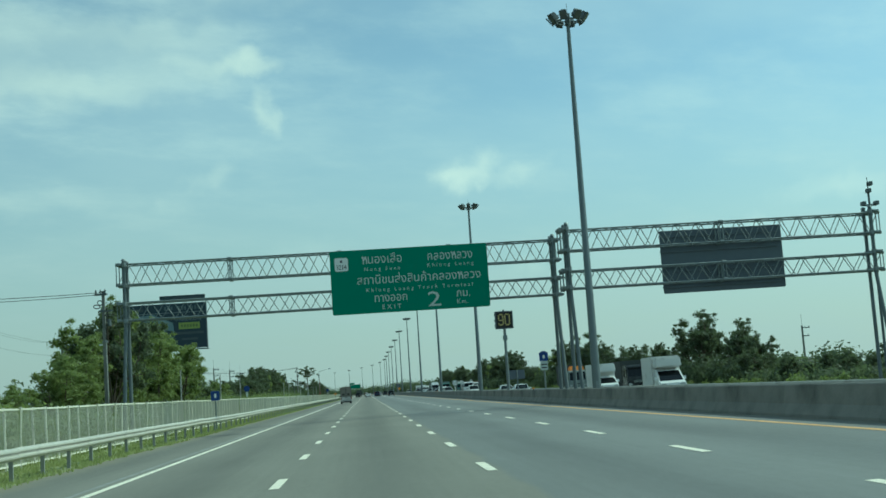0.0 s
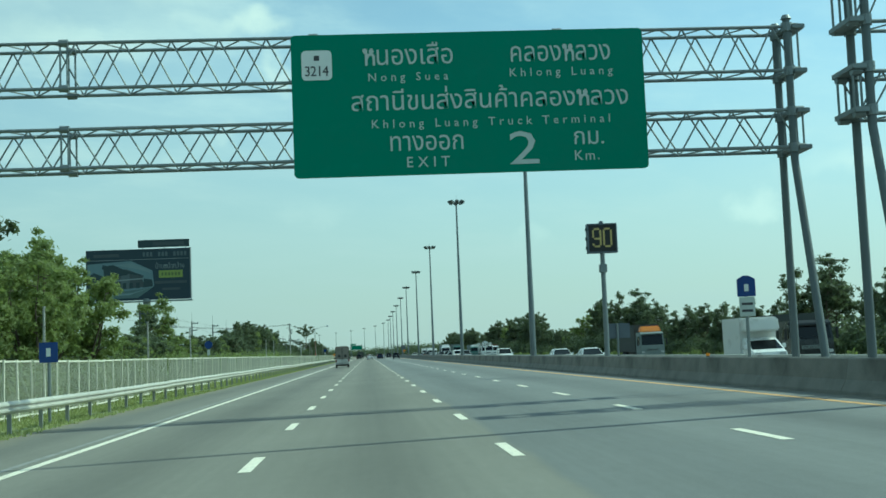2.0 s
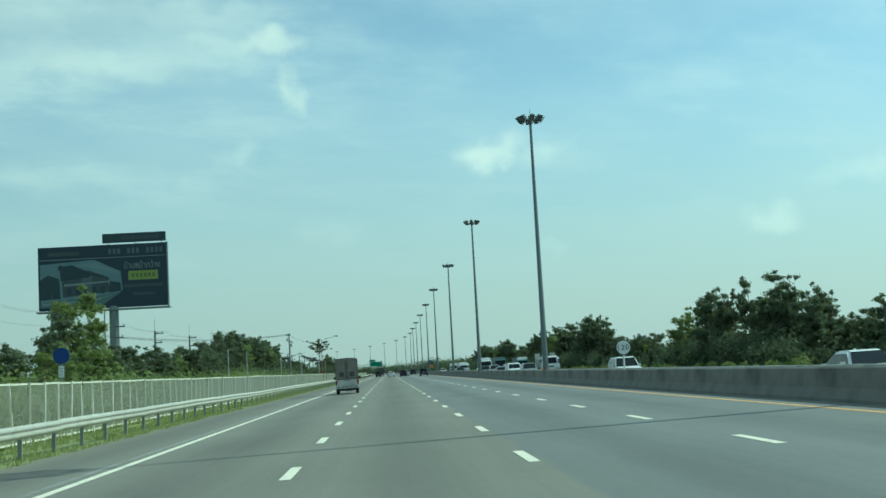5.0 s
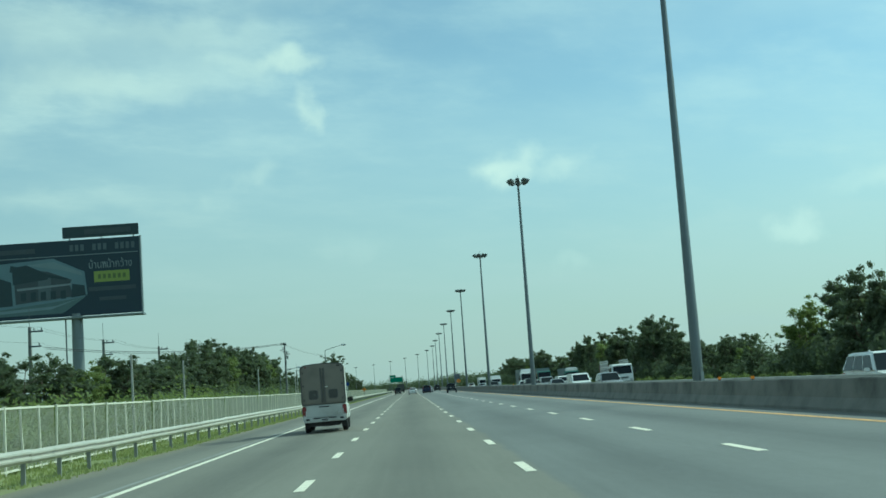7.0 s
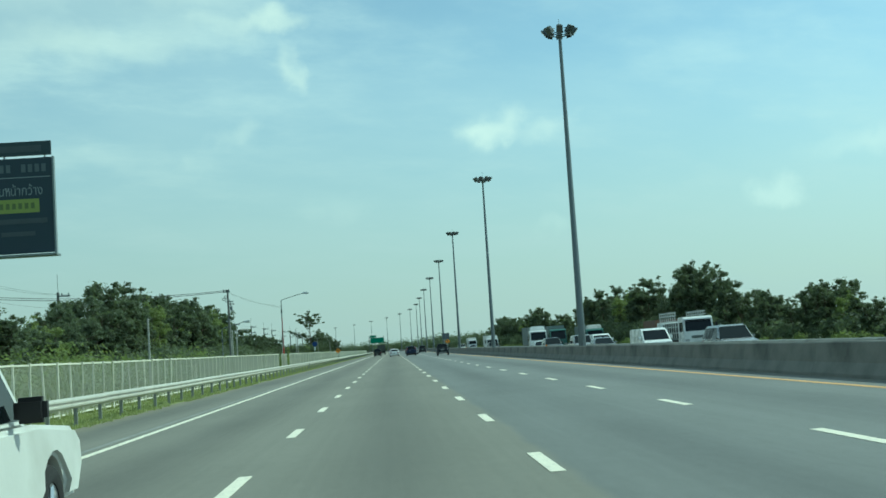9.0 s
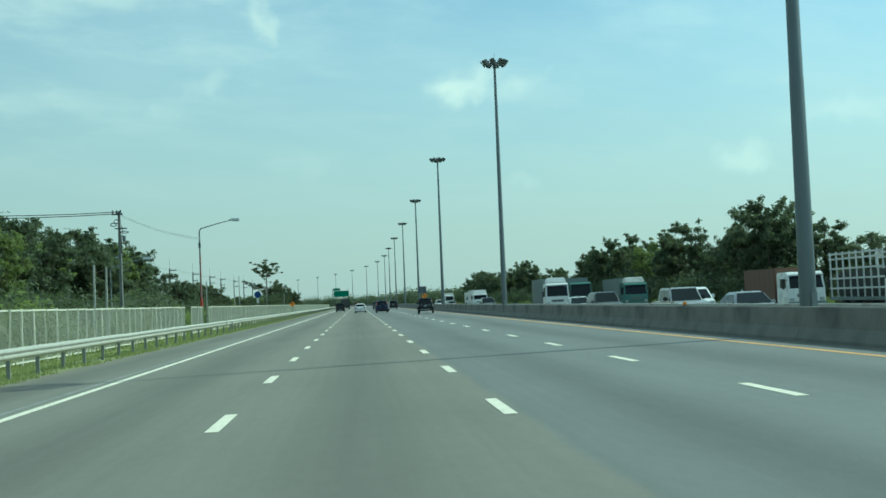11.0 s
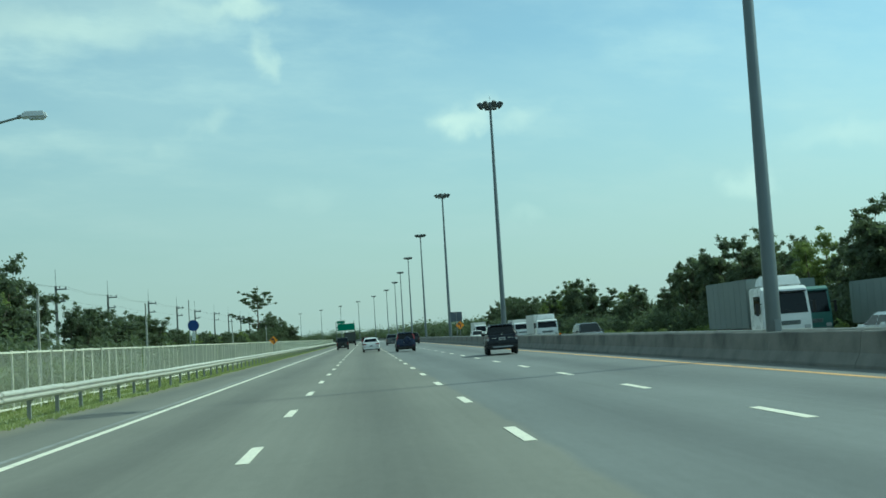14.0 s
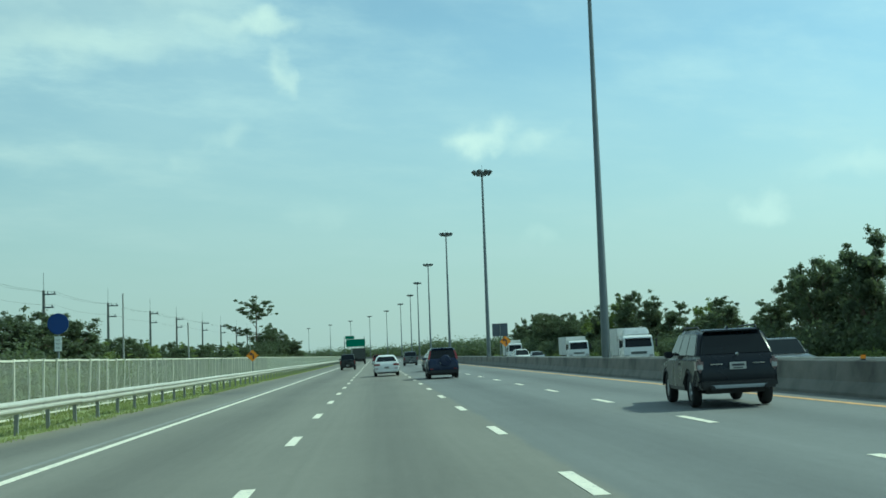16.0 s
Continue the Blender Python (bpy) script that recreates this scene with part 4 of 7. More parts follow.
def back_gantry():
    y = 66.8
    root = thing("sign_gantry", "galvanised steel lattice gantry over the opposite carriageway", "gantry")
    truss(root, 11.55, 29.9, y, 8.65, 9.80, 0.9, 0.60)
    truss(root, 11.55, 29.9, y, 6.50, 7.48, 0.9, 0.60)
    gantry_column(root, 11.85, y, 0.2, -1)
    gantry_column(root, 29.5, y, -0.2, 1)
    sign = thing("overhead_sign", "dark grey back of an overhead road sign on a lattice gantry", "sign")
    sheet = part("panel", rounded_plate(7.15, 3.62, 0.05, 0.1), "sign_back", sign)
    sheet.matrix_basis = pose(17.4, y + 0.62, 5.94)
    for zz in (6.3, 7.2, 8.35, 9.2):
        part("stiffener", box((17.35, y + 0.53, zz - 0.05), (24.3, y + 0.62, zz + 0.05)), "sign_back", sign)
    # the camera mast on its far column
    pole = thing("camera_mast", "slim mast with traffic cameras and sensors beside a gantry", "mast")
    part("pole", tube((29.9, y + 0.4, -0.3), (29.9, y + 0.4, 11.2), 0.09, 0.06, 10), "galv_dark", pole)
    part("cross_arm", box((29.5, y + 0.34, 10.3), (30.3, y + 0.46, 10.4), 0.01), "galv_dark", pole)
    for dx, dz in ((-0.38, 10.45), (0.38, 10.45), (0.0, 11.2), (0.12, 11.6)):
        bm = box((29.9 + dx - 0.1, y + 0.15, dz - 0.12), (29.9 + dx + 0.1, y + 0.6, dz + 0.12), 0.02)
        part("camera_housing", bm, "galv_dark", pole)
    part("rod", tube((29.9, y + 0.4, 11.2), (29.9, y + 0.4, 12.0), 0.02, n=6), "galv_dark", pole)


exit_gantry()
back_gantry()


# ---- signs in the median and on the verge ----
def speed_display():
    """A dot-matrix speed limit display on a post."""
    x, y = 11.6, 97.2
    root = thing("speed_limit_display", "black dot-matrix display showing ninety on a grey post", "sign")
    part("post", tube((x, y, 0.1), (x, y, 5.9), 0.13, 0.11, 12), "galv", root, smooth=60)
    part("collar", box((x - 0.17, y - 0.17, 4.95), (x + 0.17, y + 0.17, 5.35), 0.02), "galv", root)
    part("cabinet", box((x - 0.68, y - 0.2, 5.93), (x + 0.68, y + 0.2, 7.27), 0.02), "black", root)
    bm = bmesh.new()
    for a, b in (((-0.72, -0.24, 5.89), (-0.66, 0.22, 7.31)), ((0.66, -0.24, 5.89), (0.72, 0.22, 7.31)), ((-0.66, -0.24, 7.25), (0.66, 0.22, 7.31)), ((-0.66, -0.24, 5.89), (0.66, 0.22, 5.95))):
        add_box(bm, (x + a[0], y + a[1], a[2]), (x + b[0], y + b[1], b[2]))
    part("frame", bm, "sign_back", root)
    part("sensor", box((x - 0.08, y - 0.1, 7.31), (x + 0.08, y + 0.1, 7.44), 0.01), "sign_back", root)
    for s in (6.15, 6.6, 7.05):
        part("hinge", box((x - 0.78, y - 0.1, s - 0.08), (x - 0.72, y + 0.1, s + 0.08), 0.01), "galv_dark", root)
    nine = ["01110", "10001", "10001", "10001", "10001", "01111", "00001", "00001", "10001", "01110"]
    zero = ["01110", "10001", "10001", "10001", "10001", "10001", "10001", "10001", "10001", "01110"]
    for rows, x0 in ((nine, -0.47), (zero, 0.05)):
        digit = part("digit", bmesh.new(), "amber", root, "amber lit digit of diodes")
        bm = bmesh.new()
        for r, row in enumerate(rows):
            for c, on in enumerate(row):
                if on == "1":
                    cx, cz = x + x0 + 0.088 * c + 0.03, 7.05 - 0.094 * r
                    add_box(bm, (cx - 0.042, y - 0.214, cz - 0.044), (cx + 0.042, y - 0.2, cz + 0.044))
        bm.to_mesh(digit.data)
        bm.free()


speed_display()


def sign_post(name, label, x, y, zb, zt, r=0.04, material="galv"):
    root = thing(name, label, "sign")
    part("post", tube((x, y, zb), (x, y, zt), r, n=8), material, root)
    return root


def round_blue_sign(x, y, z, zb, small=True, d=0.39):
    root = sign_post("round_sign", "round blue traffic sign with a small white plate on a post", x, y, zb, z + 0.3)
    disc = part("disc", lathe_x([(0.0, 0.0), (0.0, d), (0.03, d), (0.03, 0.0)], 28), "sign_blue", root)
    disc.matrix_basis = pose(x, y - 0.05, z, 0, 0, 90)
    rim = part("rim", lathe_x([(0.0, d - 0.03), (0.0, d - 0.015), (0.006, d - 0.015), (0.006, d - 0.03)], 28), "sign_blue", root)
    rim.matrix_basis = pose(x, y - 0.054, z, 0, 0, 90)
    if small:
        part("plate", box((x - 0.13, y - 0.07, z - 1.02), (x + 0.13, y - 0.045, z - 0.47), 0.004), "sign_white", root, "white plate with dark marks")
        for k in range(3):
            part("mark", box((x - 0.07, y - 0.076, z - 0.60 - 0.15 * k), (x + 0.07, y - 0.07, z - 0.585 - 0.15 * k)), "plate_mark", root)


round_blue_sign(-11.75, 377.8, 3.05, -0.3)
round_blue_sign(-15.4, 159.3, 3.05, -0.4)


def warning_diamond(x, y, z, zb, flip):
    root = sign_post("arrow_sign", "orange diamond warning sign with a black arrow on a post", x, y, zb, z + 0.2)
    bm = box((-0.38, 0, -0.38), (0.38, 0.02, 0.38), 0.004)
    part("diamond", bm, "sign_orange", root).matrix_basis = pose(x, y - 0.06, z, 0, 45, 0)
    # a bent arrow: up from below, then turning aside to its head
    out = [(0.02, -0.34), (0.14, -0.34), (0.14, 0.12), (0.02, 0.24), (-0.10, 0.24), (-0.10, 0.36), (-0.34, 0.17), (-0.10, -0.02), (-0.10, 0.10), (-0.02, 0.10), (0.02, 0.06)]
    bm = bmesh.new()
    bm.faces.new([bm.verts.new((x + flip * px * 0.9, y - 0.07, z + pz * 0.9)) for px, pz in out])
    ext = bmesh.ops.extrude_face_region(bm, geom=bm.faces[:])
    bmesh.ops.translate(bm, verts=[v for v in ext["geom"] if isinstance(v, bmesh.types.BMVert)], vec=(0, 0.008, 0))
    bmesh.ops.recalc_face_normals(bm, faces=bm.faces[:])
    part("arrow", bm, "plate_mark", root)


def speed_sign(x, y, z, d=0.385):
    root = sign_post("speed_limit_sign", "round white speed limit sign with a dark rim in the median", x, y, 0.05, z + 0.2, 0.045, "sign_white")
    rim = part("rim", lathe_x([(0.0, d - 0.04), (0.0, d), (0.03, d), (0.03, d - 0.04)], 32), "black", root)
    rim.matrix_basis = pose(x, y - 0.06, z, 0, 0, 90)
    disc = part("disc", lathe_x([(0.0, 0.0), (0.0, d - 0.035), (0.02, d - 0.035), (0.02, 0.0)], 32), "sign_white", root)
    disc.matrix_basis = pose(x, y - 0.075, z, 0, 0, 90)
    text_part("120", 0.27, 0.56, (x - 0.28, y - 0.088, z - 0.13), "plate_mark", root, "digit")


speed_sign(12.1, 162.7, 2.03)
warning_diamond(-11.0, 441.5, 1.85, -0.3, 1)
warning_diamond(12.35, 446.3, 2.36, 0.1, 1)


def plain_sign(name, label, x, y, zc, w, h, zb, material, roof=False, plate=False):
    root = sign_post(name, label, x, y - (0.14 if material == "sign_back" else 0.0), zb, zc + h / 2, 0.05)
    part("panel", box((x - w / 2, y - 0.07, zc - h / 2), (x + w / 2, y - 0.05, zc + h / 2), 0.008), material, root)
    if roof:
        bm = bmesh.new()
        bm.faces.new([bm.verts.new((x + px, y - 0.07, zc + h / 2 + pz)) for px, pz in ((-w / 2, 0.0), (w / 2, 0.0), (0.08, 0.11), (-0.08, 0.11))])
        ext = bmesh.ops.extrude_face_region(bm, geom=bm.faces[:])
        bmesh.ops.translate(bm, verts=[v for v in ext["geom"] if isinstance(v, bmesh.types.BMVert)], vec=(0, 0.02, 0))
        bmesh.ops.recalc_face_normals(bm, faces=bm.faces[:])
        part("gable", bm, "sign_blue", root)
    if plate:
        part("plate", box((x - w * 0.42, y - 0.075, zc - h / 2 - 0.58), (x + w * 0.42, y - 0.05, zc - h / 2 - 0.012), 0.006), "sign_letter", root, "white plate below the blue one")
        for k in range(2):
            part("mark", box((x - w * 0.3, y - 0.082, zc - h / 2 - 0.25 - 0.2 * k), (x + w * 0.3, y - 0.075, zc - h / 2 - 0.18 - 0.2 * k)), "plate_mark", root)
    part("symbol", box((x - w * 0.12, y - 0.078, zc - h * 0.2), (x + w * 0.12, y - 0.07, zc + h * 0.22), 0.006), "sign_white" if material == "sign_blue" else material, root)
    return root


plain_sign("blue_sign", "small blue rectangular sign on a post beside the guardrail", -9.35, 76.5, 1.9, 0.55, 0.6, -0.3, "sign_blue")
plain_sign("blue_sign", "blue rectangular sign with a white plate in the median", 11.2, 74.3, 2.95, 0.55, 0.5, 0.15, "sign_blue", roof=True, plate=True)
plain_sign("road_sign", "dark back of a square road sign in the median", 12.1, 448.5, 3.5, 1.5, 1.25, 0.15, "sign_back")
plain_sign("road_sign", "dark back of a rectangular sign at the median", 12.7, 100.0, 2.15, 1.3, 0.75, 0.15, "sign_back")


def far_gantry():
    y = 712.0
    root = thing("overhead_sign", "green overhead motorway sign far down the road", "sign")
    for x in (-9.4, -3.2):
        part("column", tube((x, y, -0.3), (x, y, 7.6), 0.13, 0.11, 10), "galv_dark", root)
    part("beam", box((-9.4, y - 0.12, 5.6), (-2.8, y + 0.12, 5.9), 0.02), "galv_dark", root)
    part("panel", box((-8.9, y - 0.4, 4.5), (-3.0, y - 0.3, 6.85), 0.02), "sign_green", root)
    part("panel", box((-9.1, y - 0.4, 6.95), (-6.3, y - 0.3, 7.9), 0.02), "sign_green", root)


far_gantry()


# ---- the advertising hoarding ----
def billboard():
    y, xl, xr, z0, z1 = 354.0, -71.5, -45.0, 17.8, 31.0
    root = thing("billboard", "large dark advertising billboard with a house picture on a column", "billboard")
    part("column", tube((-56.3, y + 0.6, -0.4), (-56.3, y + 0.6, 18.2), 1.05, 0.95, 20), "galv", root, smooth=60)
    part("service_ladder", box((-58.3, y + 0.2, -0.4), (-58.1, y + 0.4, 17.5)), "galv_dark", root)
    part("board", box((xl, y, z0), (xr, y + 0.5, z1), 0.05), "panel_navy", root)
    part("catwalk", box((xl - 0.3, y - 0.9, z0 - 0.5), (xr + 0.4, y + 1.4, z0 - 0.2), 0.03), "galv", root)
    for k in range(9):
        xx = xl + 1.5 + 3.0 * k
        part("strut", tube((xx, y + 0.5, z0 + 0.3), (xx, y + 2.2, z0 + 6.0), 0.12, n=6), "galv_dark", root)
    part("edge_trim", box((xr, y - 0.1, z0 - 0.2), (xr + 0.25, y + 0.6, z1 + 0.1), 0.02), "panel_grey", root)
    f = y - 0.02

    def flat(name, pts, material, k=1):
        bm = bmesh.new()
        fr = [bm.verts.new((px, f - 0.02 * k, pz)) for px, pz in pts]
        bk = [bm.verts.new((px, f + 0.03, pz)) for px, pz in pts]
        bm.faces.new(fr)
        bm.faces.new(bk[::-1])
        for i in range(len(pts)):
            j = (i + 1) % len(pts)
            bm.faces.new((fr[i], bk[i], bk[j], fr[j]))
        bmesh.ops.recalc_face_normals(bm, faces=bm.faces[:])
        return part(name, bm, material, root)

    flat("picture", [(xl + 0.4, z0 + 0.6), (-58.5, z0 + 0.6), (-54.2, z0 + 3.6), (-54.6, z0 + 7.6), (-60.0, z0 + 10.2), (xl + 0.4, z0 + 9.6)], "panel_sky", 1)
    flat("picture_house", [(-66.5, z0 + 2.6), (-56.6, z0 + 3.4), (-57.2, z0 + 5.6), (-56.8, z0 + 6.3), (-61.0, z0 + 8.0), (-66.8, z0 + 8.6)], "panel_house", 2)
    flat("picture_roof", [(-66.9, z0 + 6.0), (-61.0, z0 + 6.6), (-60.6, z0 + 7.4), (-64.5, z0 + 9.3), (-67.0, z0 + 9.0)], "panel_dark", 3.3)
    flat("picture_storey", [(-66.2, z0 + 4.9), (-56.9, z0 + 5.4), (-56.9, z0 + 5.7), (-66.2, z0 + 5.3)], "panel_grey", 3.6)
    for k in range(5):
        flat("picture_window", [(-65.6 + 1.7 * k, z0 + 3.1), (-64.7 + 1.7 * k, z0 + 3.1), (-64.7 + 1.7 * k, z0 + 4.6), (-65.6 + 1.7 * k, z0 + 4.5)], "panel_dark", 4)
    flat("picture_trees", [(xl + 0.4, z0 + 2.2), (-67.0, z0 + 2.4), (-67.2, z0 + 6.5), (-69.5, z0 + 7.4), (xl + 0.4, z0 + 6.4)], "panel_dark", 2.15)
    flat("picture_lawn", [(xl + 0.4, z0 + 0.6), (-58.5, z0 + 0.6), (-54.6, z0 + 3.2), (-60.0, z0 + 2.6), (xl + 0.4, z0 + 1.6)], "panel_teal", 3.15)
    flat("divider", [(xl + 0.3, z1 - 2.75), (xr - 0.3, z1 - 2.75), (xr - 0.3, z1 - 2.62), (xl + 0.3, z1 - 2.62)], "panel_grey", 1)
    # writing that cannot be read, and the number line, as plain bars
    for xa, n in ((-57.0, 3), (-53.1, 3), (-49.2, 4)):
        for k in range(n):
            x0, zc = xa + 0.92 * k, z1 - 1.42
            flat("number_bar", [(x0, zc - 0.55), (x0 + 0.58, zc - 0.55), (x0 + 0.58, zc + 0.55), (x0, zc + 0.55)], "panel_mid", 1)
    flat("heading_bar", [(-69.5, z1 - 1.9), (-63.0, z1 - 1.9), (-63.0, z1 - 1.1), (-69.5, z1 - 1.1)], "panel_house", 1)
    text_part("บ้านหน้ากว้าง", 1.6, 7.4, (-53.8, f - 0.02, z0 + 8.0), "panel_grey", root, "letter")
    flat("yellow_box", [(-53.0, z0 + 5.6), (-46.9, z0 + 5.6), (-46.9, z0 + 7.5), (-53.0, z0 + 7.5)], "panel_yellow", 1)
    for k in range(6):
        flat("box_bar", [(-52.3 + 0.85 * k, z0 + 6.15), (-51.8 + 0.85 * k, z0 + 6.15), (-51.8 + 0.85 * k, z0 + 6.95), (-52.3 + 0.85 * k, z0 + 6.95)], "panel_olive", 2)
    flat("picture_eaves", [(-67.4, z0 + 8.3), (-61.2, z0 + 7.0), (-57.6, z0 + 6.3), (-57.4, z0 + 6.6), (-61.0, z0 + 7.6), (-67.2, z0 + 9.4)], "panel_dark", 5)
    flat("picture_cloud", [(-64.5, z0 + 9.3), (-58.2, z0 + 8.0), (-55.0, z0 + 6.9), (-55.2, z0 + 7.6), (-59.8, z0 + 9.6)], "panel_pale", 2.3)
    flat("picture_wall", [(-62.6, z0 + 2.9), (-60.4, z0 + 3.0), (-60.4, z0 + 6.9), (-62.6, z0 + 7.2)], "panel_mid", 2.6)
    flat("picture_path", [(-70.8, z0 + 1.0), (-60.5, z0 + 1.4), (-55.6, z0 + 3.0), (-60.0, z0 + 1.9), (-70.8, z0 + 1.5)], "panel_pale", 4.4)
    flat("picture_hedge", [(-57.0, z0 + 3.2), (-54.5, z0 + 3.5), (-54.7, z0 + 5.2), (-56.8, z0 + 5.6)], "panel_dark", 2.8)
    flat("text_bar", [(-54.0, z0 + 4.1), (-45.9, z0 + 4.1), (-45.9, z0 + 4.8), (-54.0, z0 + 4.8)], "panel_house", 1)
    flat("text_bar", [(-52.2, z0 + 2.4), (-47.6, z0 + 2.4), (-47.6, z0 + 3.0), (-52.2, z0 + 3.0)], "panel_house", 1)
    # the narrow board on top
    part("top_board", box((-58.2, y, 31.35), (-45.1, y + 0.4, 33.3), 0.04), "panel_dark", root)
    flat("top_bar", [(-54.4, 31.85), (-46.4, 31.85), (-46.4, 32.75), (-54.4, 32.75)], "panel_house", 1)
    for xx in (-57.0, -51.5, -46.0):
        part("top_strut", box((xx - 0.1, y + 0.1, 30.9), (xx + 0.1, y + 0.3, 31.4)), "galv", root)


billboard()


# ---- lamps, poles and cables beside the verge ----
def arm_lamp(x, y, red, h=8.1):
    root = thing("street_lamp", "curved-arm street lamp with a red-painted lower post" if red else "grey curved-arm street lamp", "street lamp")
    split = 6.0 if red else 2.4
    part("post", pipe([(x, y, split), (x, y, h - 0.25)], 0.065, 10, 0.055), "galv", root, smooth=60)
    if red:
        part("middle_post", tube((x, y, 2.4), (x, y, 6.0), 0.085, 0.065, 10), "red_faded", root, "middle post with faded red paint")
    part("lower_post", tube((x, y, -0.35), (x, y, 2.4), 0.10, 0.09, 10), "red_paint" if red else "galv", root, "red-painted lower post" if red else "")
    pts = [(x, y, h - 0.25), (x + 0.08, y, h - 0.08), (x + 0.25, y, h), (x + 1.4, y, h + 0.3), (x + 2.6, y, h + 0.58)]
    part("arm", pipe(pts, 0.05, 8, 0.035), "galv", root, smooth=60)
    bm = bmesh.new()
    add_box(bm, (x + 2.5, y - 0.13, h + 0.50), (x + 3.3, y + 0.13, h + 0.72), 0.05, (0.8, 0.7))
    part("lamp_head", bm, "lamp_shell", root, "pale streamlined lamp head")
    part("lens", box((x + 2.75, y - 0.1, h + 0.46), (x + 3.2, y + 0.1, h + 0.52), 0.02), "lamp_clear", root)
    part("neck", tube((x + 2.42, y, h + 0.55), (x + 2.6, y, h + 0.60), 0.06, 0.06, 8), "galv", root)
    part("cable_box", box((x - 0.09, y - 0.16, h - 1.6), (x + 0.09, y - 0.06, h - 1.2), 0.01), "galv_dark", root)


arm_lamp(-12.3, 329.0, True)
arm_lamp(-19.0, 326.5, False, 5.1)


def utility_pole(x, y, h):
    root = thing("utility_pole", "concrete utility pole with short cross arms and insulators", "utility pole", group="utility poles beyond the fence")
    part("shaft", box((-0.19, -0.15, -0.45), (0.19, 0.15, h), 0.0, (0.65, 0.7)), "pole_concrete", root)
    for k, z in enumerate((h - 0.5, h - 1.9)):
        bm = box((-0.1, -0.18, z), (1.3 - 0.2 * k, -0.1, z + 0.15))
        part("cross_arm", bm, "galv_dark", root)
        for dx in ((0.45, 1.15) if k == 0 else (0.9,)):
            part("insulator", lathe_z([(0.03, 0.1), (0.07, 0.14), (0.05, 0.22), (0.075, 0.27), (0.05, 0.36), (0.02, 0.42)], (dx, -0.14, z)), "galv_dark", root)
    part("rod", tube((0, 0, h), (0, 0, h + 1.9), 0.025, n=5), "galv_dark", root)
    root.matrix_basis = pose(x, y, 0)
    return root


def lathe_z(profile, at, n=10):
    bm = bmesh.new()
    rings = [[bm.verts.new((at[0] + r * math.cos(2 * math.pi * i / n), at[1] + r * math.sin(2 * math.pi * i / n), at[2] + z)) for i in range(n)] for r, z in profile]
    for a, b in zip(rings, rings[1:]):
        for i in range(n):
            j = (i + 1) % n
            bm.faces.new((a[i], a[j], b[j], b[i]))
    bm.faces.new(rings[0][::-1])
    bm.faces.new(rings[-1])
    return bm


up = utility_pole(-35.0, 434.0, 9.6)
up_y = [434.0 + 29.2 * k for k in range(-12, 11)]
for yy in up_y:
    if abs(yy - 434.0) > 1:
        copy_thing(up, pose(-35.0 + random.uniform(-0.4, 0.4), yy, random.uniform(-0.2, 0.2), 0, 0, random.uniform(-4, 4)))
up_r = copy_thing(up, pose(75.0, 201.5, -1.6))


def cable(points, r=0.009, sag=0.5, n=10, name="overhead_cable"):
    line = [Vector(points[0])]
    for a, b in zip(points, points[1:]):
        a, b = Vector(a), Vector(b)
        for i in range(1, n + 1):
            t = i / n
            line.append(a.lerp(b, t) - Vector((0, 0, sag * 4 * t * (1 - t))))
    side = (line[-1] - line[0]).cross(Vector((0, 0, 1))).normalized() * r
    rise = Vector((0, 0, r))
    bm = bmesh.new()
    prev = None
    for p in line:
        ring = [bm.verts.new(p + q) for q in (side, rise, -side, -rise)]
        if prev:
            for k in range(4):
                bm.faces.new((prev[k], prev[(k + 1) % 4], ring[(k + 1) % 4], ring[k]))
        prev = ring
    return tagged(obj(name, bm, "cable"), "thin dark overhead cable sagging between poles", "cable")


for dx, dz in ((0.45, 9.5), (1.15, 9.5), (0.9, 8.1)):
    cable([(-35.0 + dx, y - 0.14, dz) for y in up_y], sag=0.35, n=6)


